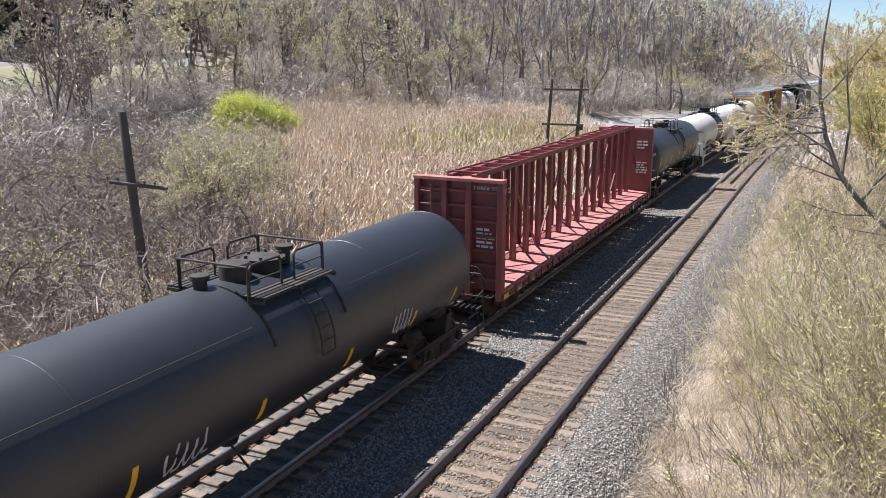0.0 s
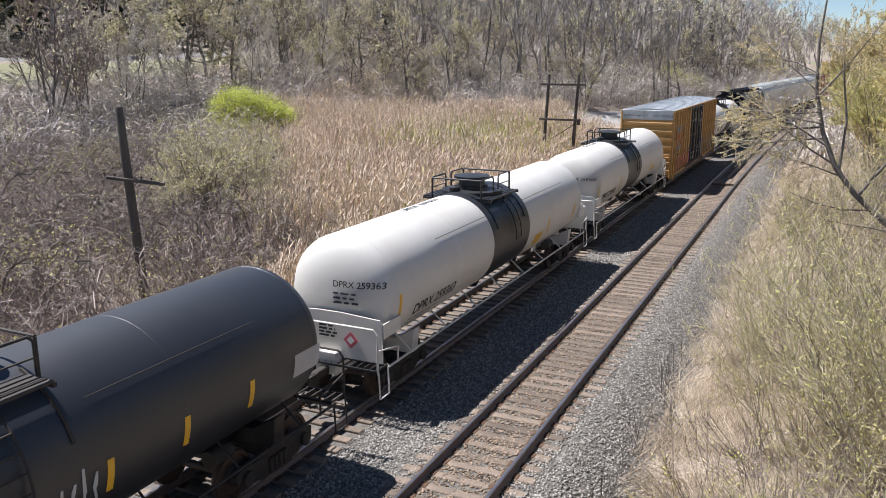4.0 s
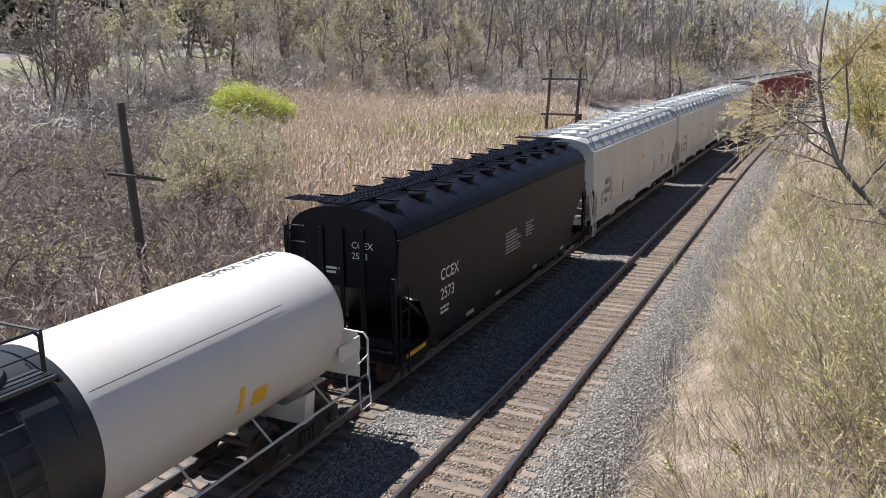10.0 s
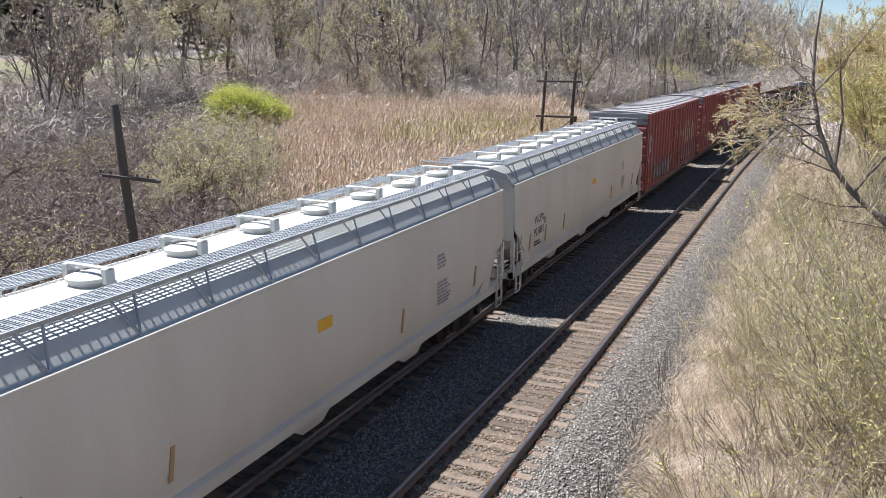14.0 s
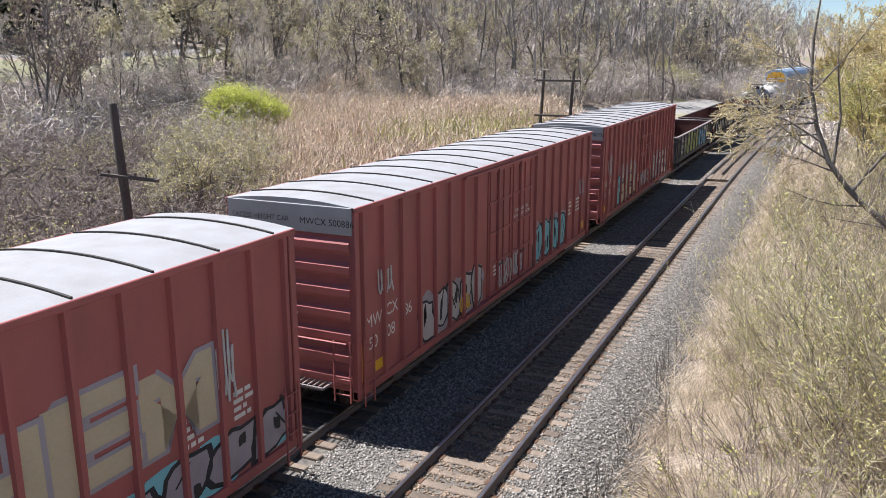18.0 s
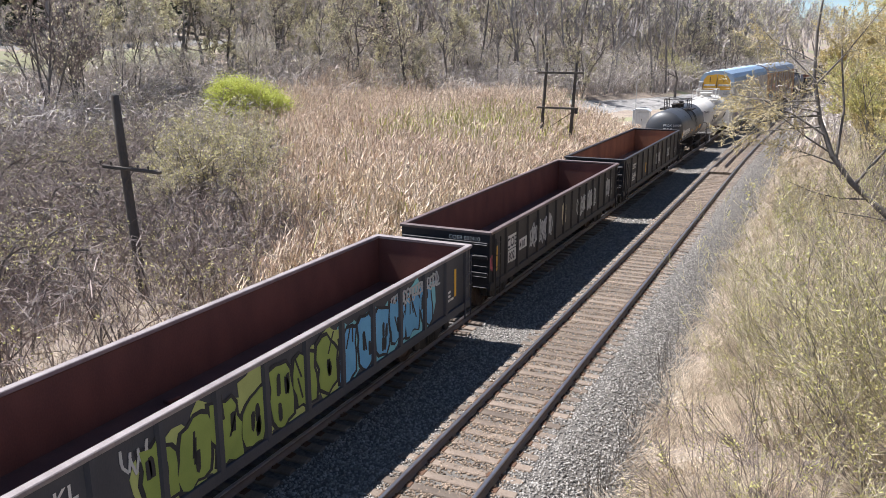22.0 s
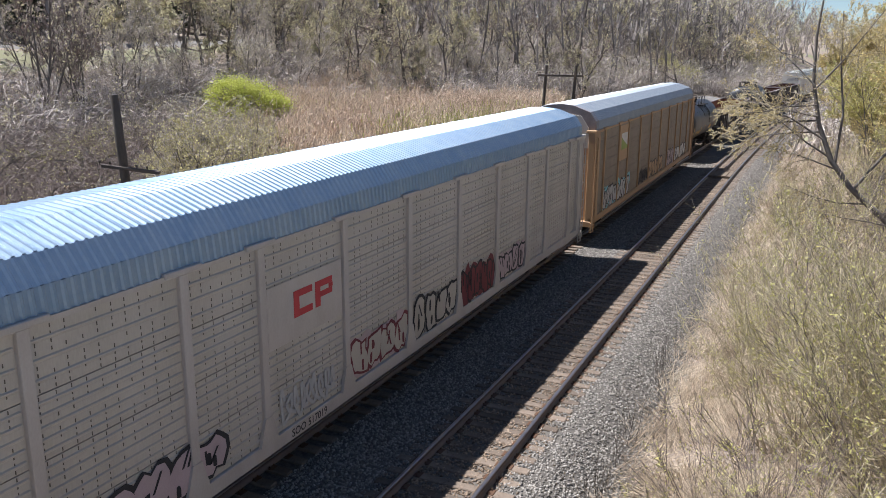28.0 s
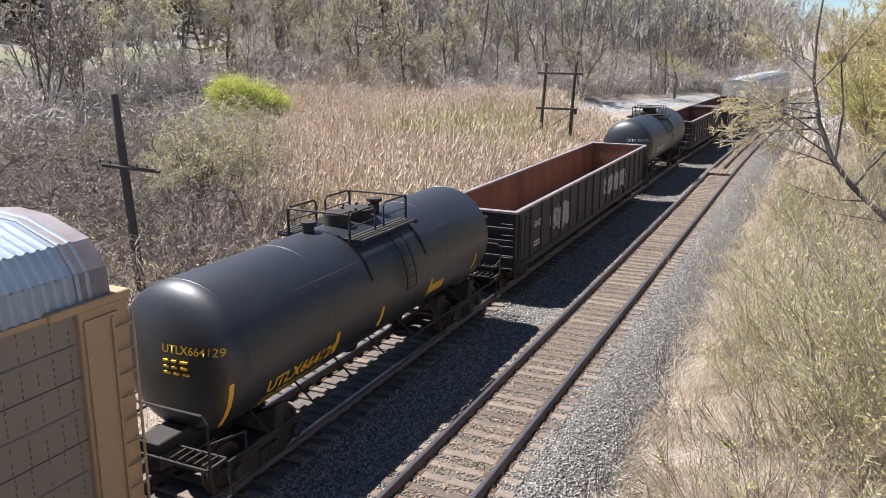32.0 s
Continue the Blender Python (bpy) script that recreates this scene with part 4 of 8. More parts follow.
    if panel:
        y0, y1, z0, z1, m = panel
        s = Shape()
        for k in range(2):
            q0, q1 = math.asin((z0 - zc) / r), math.asin((z1 - zc) / r)
        n = 5
        v = [(rr * math.cos(q), y, zc + rr * math.sin(q)) for rr in (r + 0.003, r + 0.008) for q in np.linspace(q0, q1, n) for y in (y0, y1)]
        f = [(2 * n + 2 * i, 2 * n + 2 * i + 1, 2 * n + 2 * i + 3, 2 * n + 2 * i + 2) for i in range(n - 1)] + [(2 * i, 2 * i + 1, 2 * i + 3, 2 * i + 2) for i in range(n - 1)]
        part("notice_panel", s.add(v, f), m, t, smooth=0)
    finish(t, a, b)
    return t


WHT = "cream-white tank car with a black band round the middle"
tank_car(1.8, 20.5, 1.41, 2.43, M_BLACK, M_STEEL, "matte black tank car with sprayed tags and yellow reflectors", dome="drum", p0=-0.1, p1=2.2,
         marks=(-3.5, -0.5, 2.4, 5.3, 7.6), mark_z=1.82, mark_h=0.42, seed=1, tag=((-3.0, -1.8, 1.5, 2.2, M_SILVER), (4.1, 5.2, 1.65, 2.3, M_SILVER)), endtitle=False,
         panel=(6.4, 7.5, 1.75, 2.1, M_GREYTANK))
tank_car(45.4, 61.2, 1.41, 2.43, M_BLACK, M_STEEL, "black tank car with white lettering and yellow reflectors", dome="drum", p0=-1.1, p1=1.4,
         marks=(-6.86, -5.31, -3.39, -0.83, 1.90, 3.40, 4.97), mark_z=2.18, mark_h=0.5, title="CGTX 30408", title_y=-6.03, title_z=-0.78, title_size=0.40, seed=2,
         tag=((-2.9, -1.2, 1.55, 1.9, M_SILVER), (0.8, 1.8, 1.7, 2.5, M_SILVER)), panel=(6.2, 7.0, 2.0, 2.45, M_SILVER))
tank_car(62.5, 79.6, 1.41, 2.43, M_WHITE, M_BAND, WHT, band=(-1.6, 1.5), rail=M_BAND, p0=-1.2, p1=1.1, marks=(-7.4, 3.6, 6.7), mark_z=2.1,
         title="DPRX 259363", title_y=-6.6, title_z=-0.66, ink=M_INK, shield=True, seed=3, top_title=-4.5, panel=(2.3, 3.1, 1.6, 2.0, M_YMARK))
tank_car(80.7, 96.9, 1.41, 2.43, M_WHITE, M_BAND, WHT, band=(-1.9, 1.1), rail=M_BAND, p0=-1.5, p1=0.8, marks=(-7.3, -3.4, 3.6), mark_z=2.1,
         title="DPRX 259568", title_y=-6.6, title_z=-0.66, ink=M_INK, shield=True, seed=4, top_title=-4.5, panel=(4.2, 4.7, 1.8, 2.1, M_YMARK))
tank_car(117.9, 134.2, 1.41, 2.43, M_WHITE, M_BAND, WHT, band=(-1.9, 1.1), rail=M_BAND, p0=-1.5, p1=0.8, marks=(-7.2, 4.0), mark_z=2.1,
         title="DPRX 259427", title_y=-6.5, title_z=-0.66, ink=M_INK, shield=True, seed=6, top_title=4.95, panel=(4.3, 4.7, 1.85, 2.15, M_YMARK))


# ---- the open lumber car ----
def lumber_car(a, b):
    t = thing("centerbeam_car", "empty oxide-red lumber flat car with a tall centre truss", "freight car", "cars of the freight train")
    L, hw, dz = (b - a) / 2, 1.45, 1.12
    yb = L - 0.25
    # deck plates, faded pink, with gaps
    n = 17
    w = 2 * (L - 0.45) / n
    for k in range(n):
        y = -L + 0.45 + w * k
        for s in (-1, 1):
            part("deck_plate", Shape().prism([(s * 0.18, dz - 0.02), (s * 0.18, dz + 0.05), (s * hw, dz - 0.02), (s * hw, dz - 0.09)], y + 0.02, y + w - 0.02), M_DECK, t, smooth=0)
            part("winch", Shape().tube((s * (hw + 0.02), y + 0.2, dz - 0.2), (s * (hw + 0.02), y + 0.55, dz - 0.2), 0.055, 8), M_RED, t)
            part("stake_pocket", Shape().box(min(s * hw, s * (hw + .05)), max(s * hw, s * (hw + .05)), y + w * 0.6, y + w * 0.6 + 0.14, dz - 0.32, dz - 0.05, 0.01), M_RED, t)
    for s in (-1, 1):
        part("side_sill", Shape().box(min(s * (hw - .1), s * hw), max(s * (hw - .1), s * hw), -L + .1, L - .1, dz - 0.34, dz - 0.10, 0.01), M_RED, t)
    part("centre_sill", Shape().box(-0.35, 0.35, -L + 0.1, L - 0.1, 0.72, dz + 0.02, 0.02), M_RED, t)
    # truss: posts in pairs, slanting braces, two top chords and cross ties
    top = 4.42
    ys = list(np.linspace(-yb + 0.95, yb - 0.95, 16))
    for k, y in enumerate(ys):
        for s in (-1, 1):
            x0, x1 = s * 0.42, s * 0.30
            sh = Shape().prism([(y - 0.15, dz), (y + 0.15, dz), (y + 0.10, top), (y - 0.10, top)], x0 - s * 0.03, x0 + s * 0.03, "x")
            part("post", sh, M_RED, t, smooth=0)
            part("post_flange", Shape().box(min(x0 - s * .03, x0 - s * .16), max(x0 - s * .03, x0 - s * .16), y - 0.02, y + 0.02, dz, top), M_RED, t, smooth=0)
    for k in range(0, 14, 2):
        y0, y1 = ys[k], ys[k + 2]
        if k % 4:
            y0, y1 = y1, y0
        for s in (-1, 1):
            x = s * 0.36
            mid = y0 + (y1 - y0) * 0.5
            d = 0.055
            part("brace", Shape().prism([(y0 - d, dz), (y0 + d, dz), (y1 + d, top - 0.6), (y1 - d, top - 0.6)], x - 0.025, x + 0.025, "x"), M_RED, t, smooth=0)
    for s in (-1, 1):
        part("top_chord", Shape().box(min(s * .30, s * .50), max(s * .30, s * .50), -yb + 0.1, yb - 0.1, top, top + 0.12, 0.01), M_RED, t)
        part("chord_lip", Shape().box(min(s * .47, s * .50), max(s * .47, s * .50), -yb + 0.1, yb - 0.1, top + 0.122, top + 0.17), M_RED, t)
    part("chord_web", Shape().box(-0.30, 0.30, -yb + 0.3, yb - 0.3, top - 0.06, top - 0.03), M_DECK, t)
    for y in np.linspace(-yb + 0.5, yb - 0.5, 19):
        part("cross_tie", Shape().box(-0.47, 0.47, y - 0.05, y + 0.05, top + 0.02, top + 0.165), M_RED, t, smooth=0)
    # bulkheads
    for e in (-1, 1):
        y = e * yb
        bh = part("bulkhead", Shape().box(-hw, hw, y - 0.05, y + 0.05, dz - 0.05, top - 0.05), M_RED, t, "tall ribbed end bulkhead", smooth=0)
        o = y + e * 0.05
        for x in (-hw + 0.09, -0.45, 0.35, hw - 0.09):
            part("bulkhead_post", Shape().box(x - 0.09, x + 0.09, min(o, o + e * 0.2), max(o, o + e * 0.2), dz - 0.3, top - 0.02, 0.01), M_RED, bh, smooth=0)
        for z in np.linspace(dz + 0.3, top - 0.35, 7):
            part("bulkhead_rib", Shape().box(-hw + 0.18, hw - 0.18, min(o, o + e * .10), max(o, o + e * .10), z - 0.05, z + 0.05, 0.01), M_RED, bh, smooth=0)
        part("bulkhead_cap", Shape().box(-hw - 0.02, hw + 0.02, min(y - e * .05, o + e * .22), max(y - e * .05, o + e * .22), top - 0.05, top + 0.05, 0.01), M_DECK, bh)
        ladder(t, M_RED, (-hw + 0.35, o + e * 0.22, dz), (-hw + 0.35, o + e * 0.22, top - 0.2), (0.22, 0, 0), 8)
        platform(t, M_STEEL, -1.2, 1.2, min(o + e * .05, o + e * .4), max(o + e * .05, o + e * .4), 0.98, 14)
    brake_wheel(t, M_STEEL, 0.6, -L - 0.12, 1.6, 0.26)
    end_words(t, "TANX 524412", M_LETTER, 0.20, 0.42, top - 0.32, -yb - 0.06)
    small_print(t, M_LETTER, "end", (-yb - 0.052, 0.55, 2.9), 5, 0.62, 0.13, 3)
    small_print(t, M_LETTER, "end", (yb - 0.052, -1.35, 4.1), 11, 0.62, 0.2, 8)
    small_print(t, M_LETTER, "end", (yb - 0.052, 0.65, 3.7), 3, 0.6, 0.16, 5)
    small_print(t, M_LETTER, "end", (yb - 0.052, 0.65, 2.6), 5, 0.6, 0.13, 6)
    part("warning_board", Shape().box(0.55, 0.60, yb - 0.30, yb - 0.28, 1.2, 4.2), M_RED, t)
    for y, s in ((-L + 1.2, "TANX"), (-L + 2.8, "42")):
        side_words(t, s, M_LETTER, 0.22, y, dz - 0.32, hw)
    side_mark(t, M_YMARK, hw, -L + 0.5, dz - 0.22, 0.5, 0.14)
    side_mark(t, M_YMARK, hw, L * 0.4, dz - 0.22, 0.5, 0.12)
    side_mark(t, M_LETTER, hw, L * 0.62, dz - 0.22, 0.3, 0.2)
    trucks(t, (-L + 1.9, L - 1.9))
    couplers(t, L - 0.1)
    finish(t, a, b)


lumber_car(21.75, 43.75)


# ---- gondolas ----
def gondola(a, b, paint, label, top=2.5, ribs=14, rim=M_RIM, hw=1.5, title=(), marks=(), seed=1, fill=(), inner=M_RUST, endtext=None, rubble=True):
    t = thing("gondola", label, "gondola car", "cars of the freight train")
    L, fz, lo = (b - a) / 2, 1.15, 0.95
    for s in (-1, 1):
        part("side_plate", Shape().box(min(s * (hw - .09), s * (hw - .07)), max(s * (hw - .09), s * (hw - .07)), -L + .05, L - .05, lo, top - 0.02), paint, t, smooth=0)
        part("inner_plate", Shape().box(min(s * (hw - .13), s * (hw - .092)), max(s * (hw - .13), s * (hw - .092)), -L + .1, L - .1, fz, top - 0.03), inner, t, "rust-brown inside wall plate", smooth=0)
        part("top_chord", Shape().box(min(s * (hw - .15), s * (hw + .01)), max(s * (hw - .15), s * (hw + .01)), -L, L, top - 0.02, top + 0.07, 0.015), rim, t, "worn pale top edge")
        part("side_sill", Shape().box(min(s * (hw - .12), s * (hw - .01)), max(s * (hw - .12), s * (hw - .01)), -L, L, lo - 0.16, lo + 0.06, 0.012), paint, t)
        for k in range(ribs):
            y = -L + 0.35 + (2 * L - 0.7) * k / (ribs - 1)
            part("rib", Shape().prism([(s * (hw - .07), y - 0.10), (s * (hw - .005), y - 0.055), (s * (hw - .005), y + 0.055), (s * (hw - .07), y + 0.10)], lo, top - 0.03, "z"), paint, t, smooth=0)
    for e in (-1, 1):
        y = e * (L - 0.06)
        part("end_plate", Shape().box(-hw + 0.06, hw - 0.06, y - 0.04, y + 0.04, lo - 0.1, top - 0.02), paint, t, smooth=0)
        part("inner_end_plate", Shape().box(-hw + 0.14, hw - 0.14, min(y - e * 0.045, y - e * 0.075), max(y - e * 0.045, y - e * 0.075), fz, top - 0.03), inner, t, smooth=0)
        part("end_chord", Shape().box(-hw + 0.02, hw - 0.02, y - 0.09, y + 0.09, top - 0.015, top + 0.075, 0.015), rim, t)
        for z in (lo + 0.35, lo + 0.85, lo + 1.25):
            part("end_rib", Shape().box(-hw + 0.1, hw - 0.1, min(y + e * .04, y + e * .12), max(y + e * .04, y + e * .12), z - 0.05, z + 0.05, 0.012), paint, t)
        ladder(t, paint, (hw - 0.3, y + e * 0.16, lo - 0.2), (hw - 0.3, y + e * 0.16, top - 0.15), (0.2, 0, 0), 5, stiles=False, name="grab_iron")
        ladder(t, paint, (hw + 0.06, y - e * 0.35, lo - 0.35), (hw + 0.06, y - e * 0.35, top - 0.15), (0, 0.19, 0), 5)
        platform(t, M_STEEL, -0.9, 0.9, min(y + e * .05, y + e * .35), max(y + e * .05, y + e * .35), 1.0, 12)
    brake_wheel(t, M_STEEL, -0.55, -L - 0.18, 1.85, 0.24)
    part("floor", Shape().box(-hw + 0.09, hw - 0.09, -L + 0.06, L - 0.06, fz - 0.08, fz), inner, t, "rusty floor with scrap crumbs", smooth=0)
    part("centre_sill", Shape().box(-0.3, 0.3, -L + 0.2, L - 0.2, 0.68, fz - 0.085), M_STEEL, t)
    for k in range(8):
        y = -L + 2.2 + (2 * L - 4.4) * k / 7
        part("cross_bearer", Shape().prism([(-hw + .12, 0.92), (hw - .12, 0.92), (hw - .12, 0.84), (0.3, 0.70), (-0.3, 0.70), (-hw + .12, 0.84)], y - 0.06, y + 0.06), M_STEEL, t)
    rng = random.Random(seed)
    if rubble:
        for k in range(9):
            y, x, q = rng.uniform(-L + 1, L - 1), rng.uniform(-1, 1), rng.uniform(0.1, 0.35)
            part("scrap", Shape().box(-q, q, -0.07, 0.09, 0, 0.08, 0.02).moved(pose(x, y, fz, 0, rng.uniform(-8, 8), rng.uniform(0, 180))), inner, t, smooth=0)
        part("debris_ridge", Shape().prism([(0.7, fz), (1.3, fz), (1.3, fz + 0.12), (1.1, fz + 0.16)], -L * 0.9, L * 0.9), inner, t)
    for txt, size, y, z in title:
        if seed == 2:
            # black stencil on a white painted patch
            w = 0.62 * size * len(txt)
            side_mark(t, M_LETTER, hw - 0.066, y + w / 2, z + size * 0.35, w + 0.14, size * 1.05, "number_patch")
        side_words(t, txt, M_INK if seed == 2 else M_LETTER, size, y, z, hw - 0.058, 0.02)
    for y, z, w, h in marks:
        side_mark(t, M_YMARK, hw - 0.065, y, z, w, h)
    for k, (y0, y1, z0, z1, back, fl, line, cnt) in enumerate(fill):
        if cnt:
            graffiti(t, hw - 0.066, y0, y1, z0, z1, back, fl, line, seed * 3 + k, cnt)
        else:
            scrawl(t, fl, hw - 0.066, y0, y1, z0, z1, seed * 5 + k, max(4, int((y1 - y0) * 6)), 0.022)
    if endtext:
        end_words(t, endtext, M_LETTER, 0.17, 0.15, top - 0.22, -L - 0.022)
        small_print(t, M_LETTER, "end", (-L - 0.022, -0.5, 1.9), 3, 0.5, 0.1, seed)
    small_print(t, M_LETTER, "side", (hw - 0.066, -L + 1.9, 1.35), 2, 0.8, 0.11, seed + 2)
    small_print(t, M_LETTER, "side", (hw - 0.066, L - 1.6, 1.5), 3, 0.5, 0.11, seed + 3)
    trucks(t, (-L + 1.8, L - 1.8))
    couplers(t, L)
    finish(t, a, b)


gondola(273.2, 288.98, M_GONGREY, "faded grey gondola with pale rim and green and blue graffiti", 2.46, 13, seed=1,
        title=(("NOKL", 0.34, -6.2, 2.0), ("323843", 0.34, -6.25, 1.55)), marks=((-7.2, 1.7, 0.12, 0.75), (6.9, 1.7, 0.12, 0.75)),
        fill=((-4.6, -3.9, 1.8, 2.3, None, M_SILVER, None, 0), (-4.2, 1.1, 0.98, 2.2, M_LIMESPRAY, M_GREEN, M_INK, 7), (1.1, 5.5, 0.98, 2.2, M_CYAN, M_BLUE, M_INK, 6),
              (3.2, 6.0, 1.9, 2.35, None, M_SILVER, None, 0)), endtext="323843")
gondola(290.4, 306.3, M_GONDOLA, "black gondola with rusty inside and white sprayed tags", 2.5, 16, seed=2, rim=M_DARKRIM,
        title=(("COER", 0.42, -6.5, 1.75), ("802", 0.36, -6.35, 1.33), ("410", 0.34, -5.35, 1.5)), marks=((-7.35, 1.65, 0.14, 0.75),),
        fill=((-4.7, -1.8, 1.15, 2.15, None, M_SILVER, None, 0), (1.1, 4.2, 1.2, 2.1, None, M_SILVER, None, 0), (-7.9, -7.45, 1.3, 1.9, None, M_PINK, None, 0), (5.6, 7.0, 1.3, 2.2, None, M_SILVER, None, 0),
              (-0.8, -0.2, 1.3, 2.2, None, M_SAND, M_INK, 1)), endtext="COER 802410")
gondola(307.55, 323.3, M_GONDOLA, "black gondola with rusty inside and pale lettering", 2.5, 12, seed=3, rim=M_GONDOLA, inner=M_RUSTBRIGHT,
        title=(("UCRY", 0.36, -6.02, 1.83), ("526466", 0.33, -6.02, 1.4)), marks=((6.3, 1.6, 0.12, 0.8), (-2.5, 1.5, 0.1, 0.5)),
        fill=((0.2, 1.6, 1.2, 2.1, None, M_SILVER, None, 0), (3.6, 4.6, 1.2, 2.0, None, M_SILVER, None, 0)), endtext="UCRY 526466")


tank_car(324.8, 336.2, 1.28, 2.25, M_GREYTANK, M_STEEL, "charcoal-grey tank car with white lettering", inset=0.55, dome="drum", p0=-0.75, p1=1.1, rise=0.58,
         marks=(-4.6, -0.9, -0.3, 1.5, 1.9), mark_z=1.85, mark_h=0.4, title="PROX 16909", title_y=-4.2, title_z=-0.62, title_size=0.30, seed=21, brand=(-4.55, -1.7, 1.88, 2.22), panel=(2.6, 3.3, 1.8, 2.1, M_YMARK))
tank_car(337.5, 349.2, 1.26, 2.25, M_WHITE, M_WHITE, "white tank car with white railing and dark lettering", inset=0.6, dome="bowl", p0=-1.5, p1=2.3, rise=0.7,
         marks=(), title="PROX 17843", title_y=-3.0, title_z=-0.62, title_size=0.28, brand=(-3.2, -0.5, 1.88, 2.22), ink=M_INK, seed=22, panel=(3.6, 4.5, 1.55, 2.0, M_INK), endtitle=True)
tank_car(406.1, 419.3, 1.42, 2.40, M_BLACK, M_STEEL, "black tank car with yellow lettering and reflectors", inset=0.6, dome="drum", p0=-1.10, p1=1.50,
         marks=(-5.92, -2.57, -0.71, 1.79, 4.64), mark_z=1.9, mark_h=0.48, title="UTLX664129", title_y=-4.82, title_z=-0.74, title_size=0.42, ink=M_YMARK, seed=23,
         panel=(1.7, 2.6, 1.72, 1.95, M_YMARK), top_title=False)
gondola(420.4, 440.5, M_GONDOLA, "tall black gondola with rusty inside and sprayed tags", 2.7, 18, seed=5, inner=M_RUSTBRIGHT,
        fill=((-6.5, -4.0, 1.2, 2.3, None, M_SILVER, None, 0), (1.0, 5.5, 1.3, 2.3, None, M_SILVER, None, 0)), endtext="5000", title=(("GNTX", 0.3, -8.2, 1.9),))
tank_car(441.6, 455.0, 1.40, 2.42, M_BLACK, M_STEEL, "black tank car with white lettering", inset=0.6, dome="bowl", p0=-1.1, p1=1.1, marks=(-5, -1, 3), title="CBTX 200171", title_y=-4, seed=24)
gondola(456.3, 472.6, M_GONDOLA, "black gondola with rusty inside", 2.7, 14, seed=6)
gondola(473.9, 490.1, M_GONDOLA, "black gondola with a rust-brown inside", 2.7, 14, seed=7)


# ---- boxcars ----
def roof_shape(hw, z, rise, y0, y1):
    n = 8
    pts = [(hw * (1 - 2 * k / n), z + rise * (1 - (1 - 2 * k / n) ** 2)) for k in range(n + 1)]
    return Shape().prism(pts + [(-hw, z - 0.05), (hw, z - 0.05)], y0, y1)


